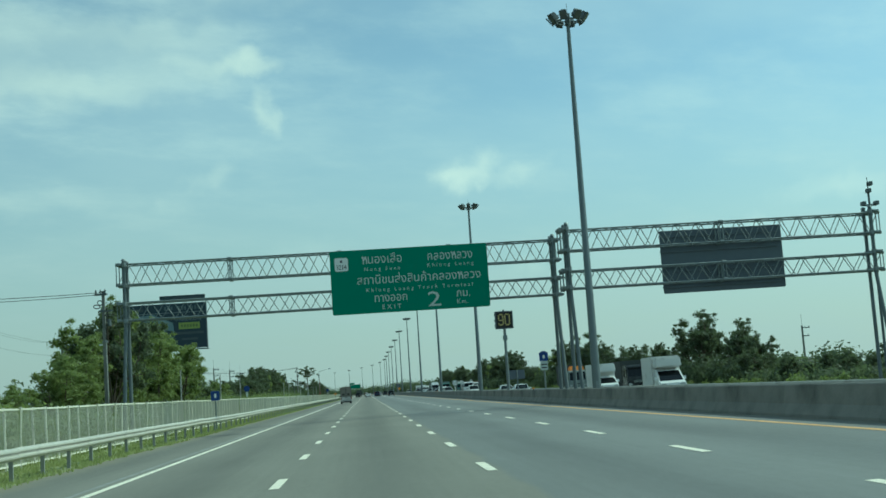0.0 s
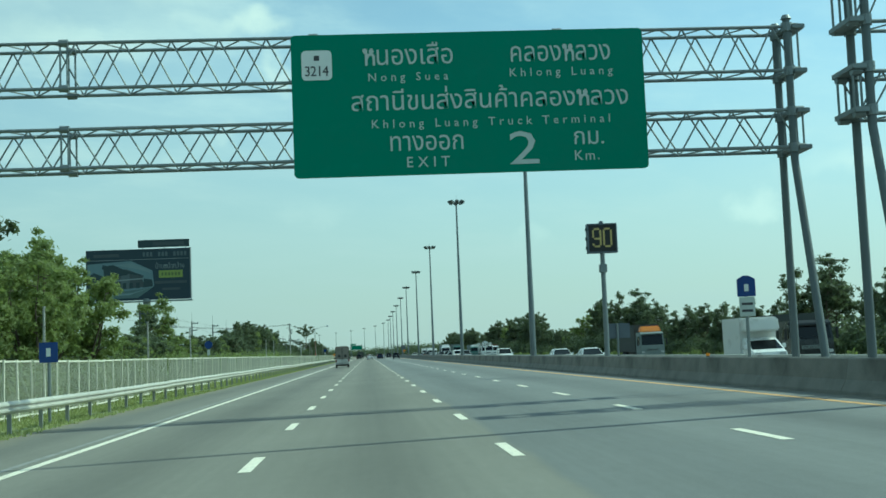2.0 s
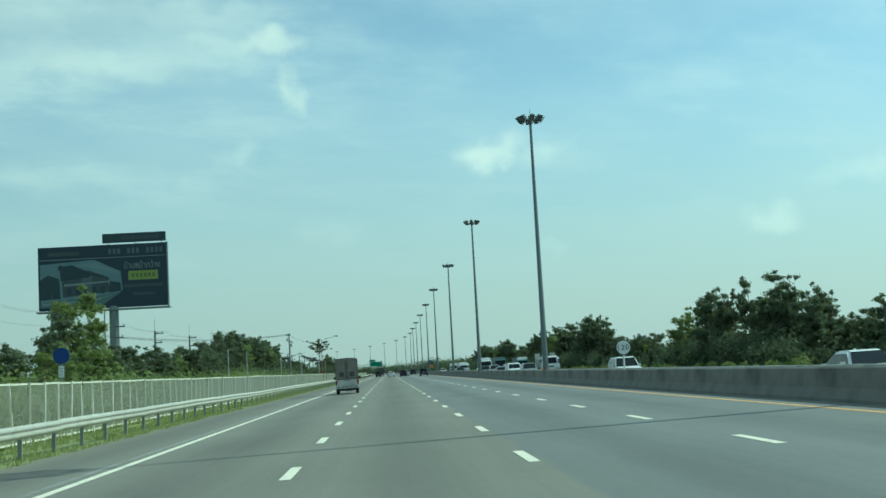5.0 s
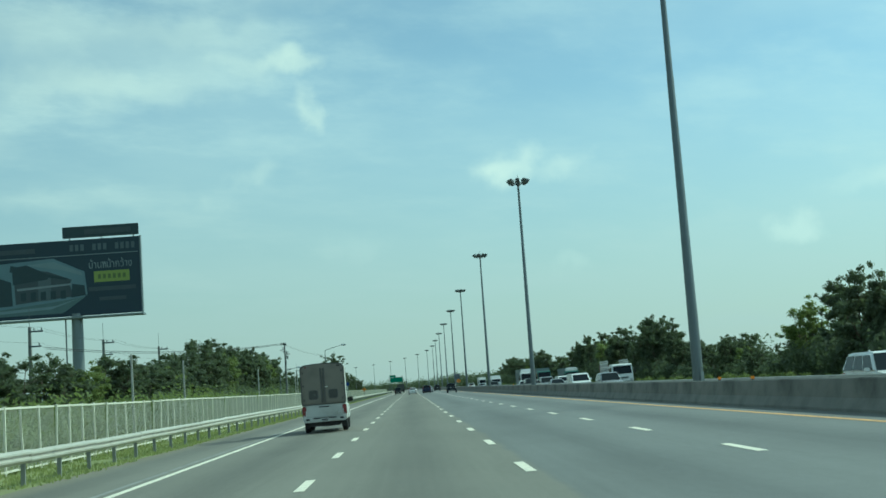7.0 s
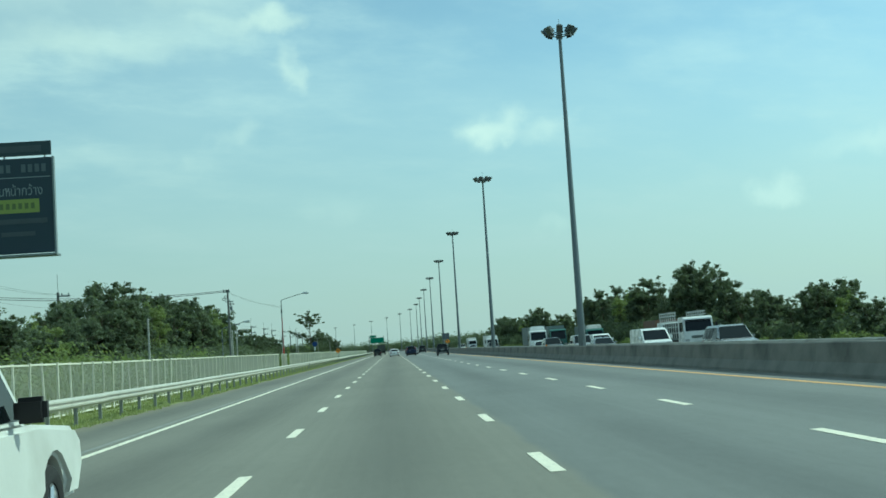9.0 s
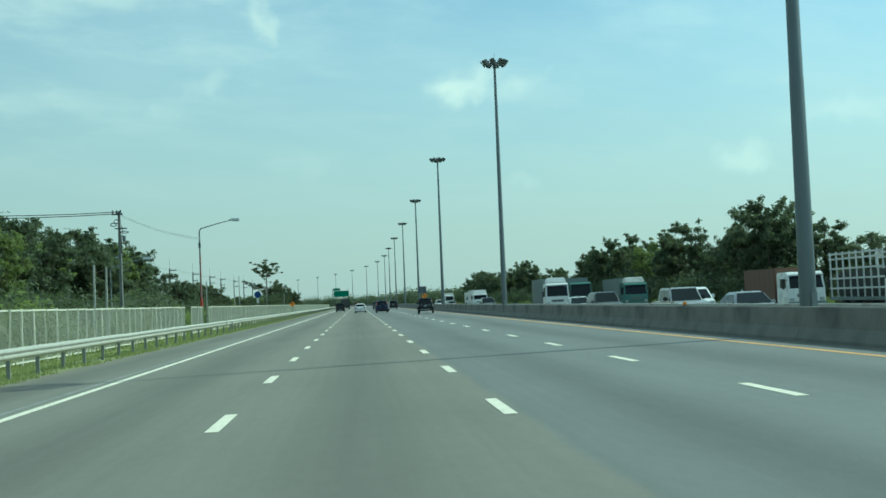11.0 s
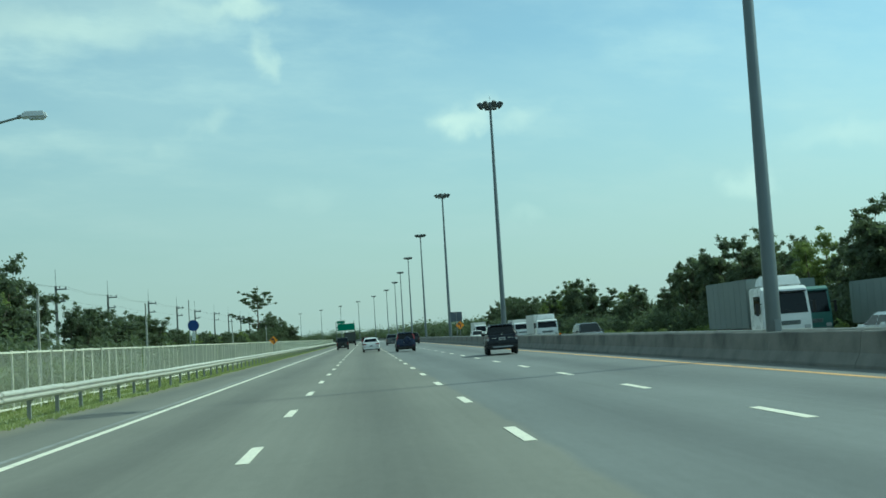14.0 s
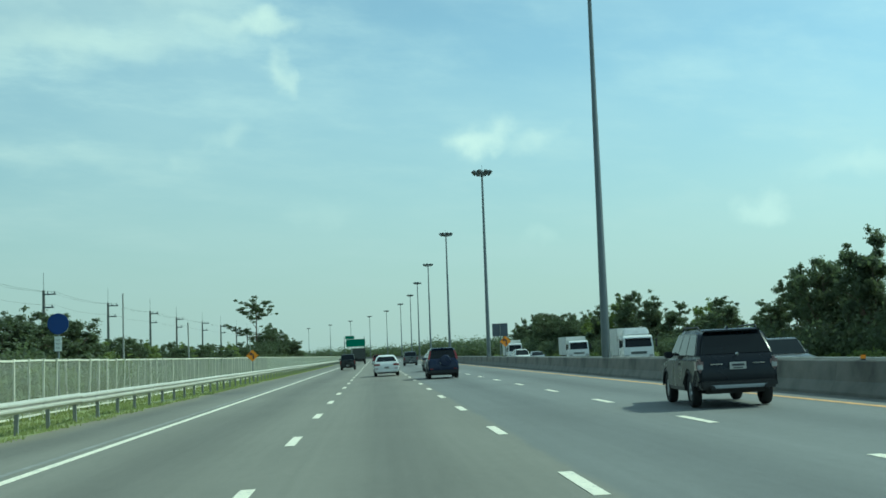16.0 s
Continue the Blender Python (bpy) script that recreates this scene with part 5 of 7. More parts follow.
def transformer_pole(x, y):
    """A concrete pole with switchgear, coiled cables at its head and a pale conduit up its side."""
    root = thing("utility_pole", "tall concrete pole with switchgear, coiled cables and a pale conduit", "utility pole")
    part("shaft", box((x - 0.12, y - 0.11, -0.4), (x + 0.12, y + 0.11, 9.4), 0.0, (0.75, 0.8)), "pole_concrete", root)
    part("conduit", tube((x + 0.15, y - 0.1, -0.3), (x + 0.11, y - 0.1, 6.1), 0.045, n=8), "concrete_light", root, "pale plastic cable conduit")
    part("cross_arm", box((x - 0.55, y - 0.2, 9.1), (x + 0.3, y - 0.12, 9.22)), "galv_dark", root)
    part("cross_arm", box((x - 0.3, y - 0.2, 8.0), (x + 0.6, y - 0.12, 8.1)), "galv_dark", root)
    for k in range(3):
        part("insulator", lathe_z([(0.03, 0.0), (0.07, 0.06), (0.05, 0.14), (0.07, 0.2), (0.03, 0.3)], (x - 0.45 + 0.3 * k, y - 0.16, 9.2)), "galv_dark", root)
    part("switch_box", lathe_z([(0.10, 0.0), (0.13, 0.05), (0.13, 0.42), (0.07, 0.50)], (x + 0.36, y - 0.1, 7.0), 12), "galv_dark", root)
    part("bracket", box((x + 0.1, y - 0.14, 7.42), (x + 0.5, y - 0.08, 7.48)), "galv_dark", root)
    for cx, cz, r, tilt in ((x - 0.42, 8.35, 0.22, 0.5), (x + 0.42, 7.75, 0.30, 0.2), (x - 0.2, 8.6, 0.16, 0.9)):
        ring = [(cx + r * math.cos(a), y - 0.16 - 0.12 * math.sin(a), cz + r * tilt * math.sin(a)) for a in (2 * math.pi * i / 14 for i in range(15))]
        part("cable_coil", pipe(ring, 0.03, 6), "cable", root)
    part("drop_cable", pipe([(x + 0.2, y - 0.2, 8.3), (x + 0.32, y - 0.25, 7.8), (x + 0.18, y - 0.25, 7.3), (x + 0.14, y - 0.15, 6.1)], 0.03, 6), "cable", root)
    part("clamp", box((x - 0.16, y - 0.15, 5.95), (x + 0.19, y + 0.13, 6.03), 0.01), "galv", root)
    part("marker_plate", box((x - 0.34, y - 0.13, 5.75), (x - 0.12, y - 0.11, 5.85)), "lamp_shell", root)


transformer_pole(-18.0, 325.5)
for k in range(2):
    cable([(-18.0, 325.4, 9.35 - 0.14 * k), (-46.0, 300.0 + k, 9.9 - 0.2 * k)], r=0.03, sag=0.9)
    cable([(-18.0, 325.4, 9.2 - 0.1 * k), (-12.3, 329.0, 7.3 - 0.12 * k)], r=0.009, sag=0.3)


transformer_pole(-17.1, 81.5)
for k in range(2):
    cable([(-17.1, 81.4, 9.3 - 0.14 * k), (-44.0, 70.0 + k, 9.6 - 0.3 * k)], r=0.02, sag=0.5)


def stub_pole(x, y, h):
    root = thing("marker_post", "slim pale concrete post standing behind the fence", "post", group="slim posts behind the fence")
    part("shaft", box((-0.06, -0.06, -0.45), (0.06, 0.06, h), 0.008, (0.75, 0.75)), "concrete_light", root)
    part("cap", box((-0.06, -0.06, h), (0.06, 0.06, h + 0.05), 0.008), "concrete_light", root)
    root.matrix_basis = pose(x, y, 0)
    return root


stub = stub_pole(-14.0, 118.8, 4.1)
for yy, hh in ((137.7, 0), (206.9, 0), (221.4, 0), (258.0, 0), (297.3, 0), (300.7, 0), (345.9, 0), (372.0, 0.4), (424.9, 0.3), (470.0, 0), (94.0, 0)):
    copy_thing(stub, pose(-14.0 + random.uniform(-0.3, 0.3), yy, hh, 0, random.uniform(-1, 1), 0))


tall = stub_pole(-18.0, 420.0, 6.5)


# ---- trees, bushes and grass ----
def leaf_quad(verts, faces, c, nrm, s, rng):
    """One small pointed leaf spray."""
    u = nrm.orthogonal().normalized()
    a = rng.uniform(0, 6.283)
    v = nrm.cross(u)
    d = u * math.cos(a) + v * math.sin(a)
    e = nrm.cross(d)
    k = len(verts)
    verts += [c - d * s * 0.8 + e * s * 0.5, c - d * s * 0.8 - e * s * 0.5, c + d * s]
    faces.append((k, k + 1, k + 2))


def crown_mesh(name, clumps, count, size, material, rng):
    """Leaf sprays spread over and through a set of clumps (centre, radii)."""
    verts, faces = [], []
    total = sum(r[0] * r[1] + r[1] * r[2] for _, r in clumps)
    for c, r in clumps:
        n = int(count * (r[0] * r[1] + r[1] * r[2]) / total)
        for _ in range(n):
            d = Vector((rng.gauss(0, 1), rng.gauss(0, 1), rng.gauss(0, 1))).normalized()
            k = min(1.25, abs(rng.gauss(0.62, 0.30)))
            p = Vector(c) + Vector((d.x * r[0], d.y * r[1], d.z * r[2])) * k
            nrm = (d + Vector((rng.gauss(0, 0.6), rng.gauss(0, 0.6), rng.gauss(0.3, 0.6)))).normalized()
            leaf_quad(verts, faces, p, nrm, size * rng.uniform(0.6, 1.35), rng)
    me = bpy.data.meshes.new(name)
    me.from_pydata(verts, [], faces)
    me.materials.append(M[material])
    return me


def tree(seed, h, spread, material, leaves, size, label, fork=0.25, leaders=4, tuft=0.07):
    """A broad-leaved tree: a forked tapered trunk, several leaders with side branches, and ragged tufts of leaf sprays with gaps between."""
    rng = random.Random(seed)
    root = thing("tree", label, "tree", group="roadside trees")
    bm = bmesh.new()
    clumps = []
    base = Vector((0, 0, -0.5))
    knee = Vector((rng.uniform(-0.03, 0.03) * h, rng.uniform(-0.03, 0.03) * h, h * fork))
    add_tube(bm, base, knee, 0.026 * h, 0.019 * h, 7)

    def tufts(at, way, r):
        clumps.append((at, (r * rng.uniform(0.8, 1.3), r * rng.uniform(0.8, 1.3), r * rng.uniform(0.55, 0.95))))
        if rng.random() < 0.6:
            q = at + way * r * 0.9 + Vector((rng.gauss(0, 0.5), rng.gauss(0, 0.5), rng.gauss(0, 0.4))) * r
            clumps.append((q, (r * 0.55, r * 0.55, r * 0.45)))

    for i in range(leaders):
        a = 2 * math.pi * i / leaders + rng.uniform(-0.5, 0.5)
        out = spread * (rng.uniform(0.05, 0.2) if i == 0 else rng.uniform(0.30, 0.75))
        tip = Vector((math.cos(a) * out, math.sin(a) * out, h * (0.97 if i == 0 else rng.uniform(0.66, 0.93))))
        line = [knee]
        for q in (0.3, 0.6, 1.0):
            line.append(knee.lerp(tip, q) + Vector((rng.gauss(0, 0.02), rng.gauss(0, 0.02), 0)) * h * (1 - q * 0.6) + Vector((math.cos(a), math.sin(a), 0)) * spread * 0.10 * math.sin(q * 3.0))
        for k, (p, q) in enumerate(zip(line, line[1:])):
            add_tube(bm, p, q, (0.013 - 0.004 * k) * h, (0.009 - 0.0035 * k) * h, 5)
        tufts(line[-1], Vector((0, 0, 1)), tuft * h)
        n = rng.randint(7, 9)
        for k in range(n):
            u = 0.18 + 0.80 * (k + rng.uniform(0, 0.8)) / n
            seg = min(2, int(u * 3))
            p = line[seg].lerp(line[seg + 1], u * 3 - seg)
            b = rng.uniform(0, 6.283)
            reach = spread * rng.uniform(0.25, 0.72) * (1.05 - 0.38 * u)
            way = Vector((math.cos(b), math.sin(b), rng.uniform(0.05, 0.75))).normalized()
            e = p + way * reach
            m = p.lerp(e, 0.55) + Vector((0, 0, 0.06 * reach))
            add_tube(bm, p, m, 0.005 * h, 0.0035 * h, 4)
            add_tube(bm, m, e, 0.0035 * h, 0.0015 * h, 3)
            tufts(e, way, tuft * h * rng.uniform(0.65, 1.15))
            if rng.random() < 0.75:
                tufts(m + Vector((rng.gauss(0, 0.5), rng.gauss(0, 0.5), rng.uniform(0.0, 0.8))) * tuft * h, way, tuft * h * rng.uniform(0.5, 0.9))
    part("trunk", bm, "bark", root, smooth=60)
    new_ob = new("crown", crown_mesh("crown", clumps, leaves, size, material, rng))
    new_ob.parent = root
    return root


def layered_tree(h):
    """A tall airy tree with level branches in tiers and small tufts of leaves."""
    rng = random.Random(77)
    root = thing("tree", "tall sparse tree with level tiers of branches", "tree")
    bm = bmesh.new()
    clumps = []
    add_tube(bm, (0, 0, -0.5), (0.2, 0, h), 0.28, 0.05, 8)
    for t in range(30):
        z = h * rng.uniform(0.22, 0.86)
        L1 = (1.0 if z < 0.6 * h else 0.7) * rng.uniform(4.0, 9.0)
        a = rng.uniform(0, 6.283)
        e = Vector((math.cos(a) * L1, math.sin(a) * L1, min(h * 1.02, z + L1 * rng.uniform(0.15, 0.55))))
        add_tube(bm, (0.1, 0, z), e, 0.08, 0.02, 5)
        for q in (0.4, 0.65, 0.85, 1.0):
            p = Vector((0.1, 0, z)).lerp(e, q) + Vector((rng.uniform(-1.0, 1.0), rng.uniform(-1.0, 1.0), rng.uniform(-0.2, 0.5)))
            r = rng.uniform(0.5, 1.1)
            clumps.append((p, (r, r, r * rng.uniform(0.25, 0.45))))
    part("trunk", bm, "bark", root, smooth=60)
    ob = new("crown", crown_mesh("crown", clumps, 9000, 0.24, "leaf", rng))
    ob.parent = root
    return root


def interp(table, y):
    for (a, va), (b, vb) in zip(table, table[1:]):
        if a <= y <= b:
            return va + (vb - va) * (y - a) / (b - a)
    return table[0][1] if y < table[0][0] else table[-1][1]


KINDS = [tree(s, 9.0, sp, mt, n, sz, lb, fk, ld, tf) for s, sp, mt, n, sz, lb, fk, ld, tf in (
    (1, 3.3, "leaf", 10500, 0.18, "dense dark green broad-leaved tree beyond the verge", 0.16, 5, 0.075),
    (2, 2.4, "leaf", 9000, 0.17, "narrow upright dark green tree beyond the verge", 0.20, 4, 0.080),
    (3, 3.8, "leaf", 10800, 0.18, "spreading dark green broad-leaved tree beyond the verge", 0.22, 6, 0.082),
    (4, 2.8, "leaf", 6000, 0.16, "slender open-crowned tree with gaps between its boughs", 0.36, 4, 0.066),
    (5, 2.7, "leaf_light", 8800, 0.155, "light yellow-green feathery tree beyond the verge", 0.14, 5, 0.074),
    (6, 3.4, "leaf", 10200, 0.17, "dark green tree with several uneven crowns beyond the verge", 0.12, 6, 0.078))]
USED = [False] * len(KINDS)
TOP = [max(v.co.z for ob in k.children for v in ob.data.vertices) - 0.15 for k in KINDS]


def plant(k, x, y, h, wide=1.0):
    """Stands a tree of kind k, scaled to the height h."""
    s = (h + 0.4) / TOP[k]
    m = pose(x + bend(y), y, -0.4, 0, 0, random.uniform(0, 360)) @ Matrix.Diagonal((s * wide, s * wide, s, 1))
    if not USED[k]:
        USED[k] = True
        KINDS[k].matrix_basis = m
        return
    ob = copy_thing(KINDS[k], Matrix.Identity(4))
    ob.matrix_basis = m


# tree heights along the road on either side
RIGHT = [(-40, 3.2), (100, 3.2), (113, 2.8), (122, 3.5), (129, 4.5), (134, 6.9), (146, 8.8), (164, 6.8), (181, 5.8), (200, 6.2), (208, 5.8), (220, 7.0), (235, 10.8), (257, 10.5), (262, 10.1), (275, 7.0), (284, 4.2),
         (292, 5.0), (308, 5.4), (318, 6.6), (328, 5.0), (333, 6.3), (341, 8.0), (348, 9.7), (354, 10.6), (362, 11.0), (368, 9.6), (387, 10.2), (403, 10.2), (416, 9.5), (431, 11.4), (441, 10.0), (450, 9.2), (459, 8.2),
         (473, 7.8), (506, 7.6), (514, 9.6), (540, 10.6), (552, 10.5), (588, 8.2), (628, 10.3), (642, 11.0), (690, 10.8)]
LEFT = [(-40, 3.5), (74, 3.5), (80, 6.0), (86, 9.0), (95, 10.0), (102, 8.6), (116, 9.6), (124, 8.6), (130, 6.0), (138, 5.0), (175, 4.8), (206, 5.4), (288, 5.6), (298, 8.6), (306, 10.0), (330, 9.8), (350, 10.2), (372, 10.0), (382, 10.0),
        (388, 8.6), (393, 6.4), (399, 5.7), (412, 5.7), (433, 5.4), (447, 4.2), (500, 3.8), (560, 4.8), (640, 6.5), (760, 7.0)]


def woods():
    y = 82.0
    while y < 700:
        h = interp(RIGHT, y)
        k = random.choices(range(6), (3, 3, 2.5, 4.0, 1.1, 3))[0]
        plant(k, random.uniform(42.0, 45.5), y, h * random.choice((0.70, 0.82, 0.92, 1.0, 1.05)), random.uniform(0.8, 1.1) if h > 6 else random.uniform(1.0, 1.35))
        y += random.uniform(2.9, 4.9) if y < 480 else random.uniform(5.0, 7.5)
    y = 48.0
    while y < 700:
        h = interp(LEFT, y)
        light = 0.9 if y < 130 else 0.40 if y < 210 else 0.10
        k = 4 if random.random() < light else random.choices((0, 1, 2, 5, 3), (4, 1, 3, 4, 0.3) if 290 < y < 396 else (3, 3, 2, 3, 1.5))[0]
        x = random.uniform(-21.0, -18.5) if y < 124 else random.uniform(-29.0, -26.5) if 290 < y < 396 else random.uniform(-26.0, -23.5)
        plant(k, x, y, h * random.uniform(0.88, 1.05), random.uniform(0.8, 1.15) if h > 6 else random.uniform(1.1, 1.5))
        y += random.uniform(3.4, 5.4) if y < 480 else random.uniform(5.5, 8.0)
    plant(4, -27.6, 144.0, 12.0, 1.1)
    plant(4, -33.0, 233.0, 12.6, 1.1)
    plant(0, -33.0, 224.0, 9.0, 1.0)
    plant(2, -25.0, 641.0, 9.5, 1.0)
    plant(5, -21.5, 655.0, 7.0, 1.1)
    plant(3, -28.0, 652.0, 11.0, 1.0)


woods()
lt = layered_tree(19.0)
lt.matrix_basis = pose(-30.6, 648.0, -0.4)


def leaf_belt(name, label, x0, x1, y0, y1, step, hf, size, per, material, seed, low=0.45):
    """A long untidy belt of growth: leaf sprays in many clumps whose height follows hf(y)."""
    rng = random.Random(seed)
    clumps = []
    y = y0
    while y < y1:
        x = rng.uniform(x0, x1)
        h = hf(y) * rng.uniform(0.65, 1.1) * (0.75 + 0.5 * abs(noise.noise(Vector((y * 0.06, seed, 0)))))
        clumps.append(((x + bend(y), y, -0.4 + h * low), (h * rng.uniform(0.5, 0.8), h * rng.uniform(0.55, 0.9), h * (1 - low))))
        y += step * rng.uniform(0.5, 1.5)
    ob = new(name, crown_mesh(name, clumps, int(len(clumps) * per), size, material, rng))
    return tagged(ob, label, "bushes" if hf(100) < 4 else "woods", kind="stuff")


leaf_belt("shrubs", "dark green undergrowth beneath the trees", 40.5, 45, -40, 720, 0.8, lambda y: min(5.4, 0.55 * interp(RIGHT, y)), 0.22, 330, "leaf", 11)
leaf_belt("shrubs", "light green scrub on the far verge", 35.5, 39.5, -40, 720, 3.4, lambda y: 1.15, 0.15, 200, "leaf_light", 12)
leaf_belt("shrubs", "dark green undergrowth behind the fence", -27, -21, -40, 720, 0.9, lambda y: min(4.6, 0.60 * interp(LEFT, y)), 0.20, 300, "leaf", 13)
leaf_belt("shrubs", "light green scrub behind the white fence", -20.0, -15.0, -40, 720, 1.3, lambda y: 3.0 if y < 300 else 2.3, 0.16, 340, "leaf_light", 14)
leaf_belt("far_woods", "dark woodland behind the roadside trees", 48, 62, -40, 760, 2.6, lambda y: min(6.6, 0.62 * interp(RIGHT, y)), 0.38, 380, "leaf", 15)
leaf_belt("far_woods", "dark woodland behind the roadside trees", -62, -40, -40, 760, 2.6, lambda y: 4.6 if y < 330 else 4.0, 0.38, 300, "leaf", 16)
leaf_belt("far_woods", "distant woodland along the bend of the road", -44, -34, 700, 1300, 2.2, lambda y: 7.5, 0.6, 200, "leaf", 17)
leaf_belt("far_woods", "distant woodland along the bend of the road", 38, 52, 690, 1300, 2.2, lambda y: 9.0, 0.6, 200, "leaf", 18)


def horizon_trees():
    rng = random.Random(19)
    clumps = []
    for i in range(150):
        h = rng.uniform(6, 12)
        clumps.append(((-190 + 3.6 * i, 1310 + rng.uniform(-10, 30), h * 0.45), (h * 0.8, h * 0.8, h * 0.55)))
    ob = new("far_woods", crown_mesh("far_woods", clumps, 22000, 0.7, "leaf", rng))
    tagged(ob, "distant line of trees closing the road", "woods", kind="stuff")


horizon_trees()


def grass(name, label, x0, x1, zf, y0, y1, per_metre, hmax, seed):
    rng = random.Random(seed)
    verts, faces = [], []
    for _ in range(int((y1 - y0) * per_metre)):
        y = rng.uniform(y0, y1)
        x = rng.uniform(x0, x1)
        if noise.noise(Vector((x * 0.5, y * 0.22, seed))) < -0.25:
            continue
        for _k in range(4):
            h = hmax * rng.uniform(0.4, 1.0)
            a = rng.uniform(0, 6.283)
            w = 0.03
            px, py = x + rng.uniform(-0.12, 0.12), y + rng.uniform(-0.12, 0.12)
            z = zf(px) - 0.02
            lean = rng.uniform(0, 0.5) * h
            k = len(verts)
            verts += [(px - w * math.cos(a), py - w * math.sin(a), z), (px + w * math.cos(a), py + w * math.sin(a), z), (px + lean * math.sin(a), py + lean * math.cos(a), z + h)]
            faces.append((k, k + 1, k + 2))
    me = bpy.data.meshes.new(name)
    me.from_pydata(verts, [], faces)
    me.materials.append(M["grass"])
    return tagged(new(name, me), label, "grass", kind="stuff")


def verge_z(x):
    return -0.36 + (x + 13.6) / 5.5 * 0.23


grass("verge_grass", "short green grass on the verge round the guardrail", -11.2, -7.9, verge_z, -10, 560, 46, 0.15, 21)
grass("fence_grass", "longer grass at the foot of the fence", -14.5, -11.2, verge_z, 0, 480, 26, 0.42, 22)


# ---- vehicles ----
def arc(cy, cz, r, a0, a1, n):
    return [(cy + r * math.cos(radians(a0 + (a1 - a0) * i / n)), cz + r * math.sin(radians(a0 + (a1 - a0) * i / n))) for i in range(n + 1)]


def wheel(parent, x, y, r, w, side, truck=False):
    """Tyre and rim; side is +1 on the right of the vehicle."""
    tyre = part("wheel", lathe_x([(-w / 2 + 0.02, r * 0.60), (-w / 2, r * 0.72), (-w / 2 + 0.015, r * 0.93), (-w / 2 + 0.05, r), (w / 2 - 0.05, r), (w / 2 - 0.015, r * 0.93), (w / 2, r * 0.72), (w / 2 - 0.02, r * 0.60), (w / 2 - 0.05, r * 0.58), (-w / 2 + 0.05, r * 0.58), (-w / 2 + 0.02, r * 0.60)], 24), "tyre", parent, smooth=40)
    tyre.matrix_basis = pose(x, y, r)
    o = side * (w / 2 - 0.05)
    bm = lathe_x([(o - side * 0.09, r * 0.60), (o + side * 0.02, r * 0.59), (o + side * 0.02, r * 0.53), (o - side * 0.05, r * 0.50), (o - side * 0.06, 0.0)], 20)
    for k in range(5):
        a = 2 * math.pi * k / 5
        c, s = math.cos(a), math.sin(a)
        p, q = Vector((o, c * r * 0.10, s * r * 0.10)), Vector((o, c * r * 0.55, s * r * 0.55))
        add_tube(bm, p, q, r * 0.10, r * 0.075, 6)
    add_tube(bm, (o - side * 0.04, 0, 0), (o + side * 0.02, 0, 0), r * 0.15, r * 0.12, 10)
    part("rim", bm, "rim", tyre, smooth=40)


def number_plate(parent, y, z, facing):
    p = part("number_plate", box((-0.17, -0.006, -0.075), (0.17, 0.006, 0.075), 0.004), "plate", parent, "white plate with dark marks")
    p.matrix_basis = pose(0, y, z)
    for dz, h, w in ((0.015, 0.045, 0.13), (-0.045, 0.022, 0.10)):
        part("mark", box((-w, facing * 0.012 - 0.004, dz - h / 2), (w, facing * 0.012 + 0.004, dz + h / 2)), "plate_mark", p)


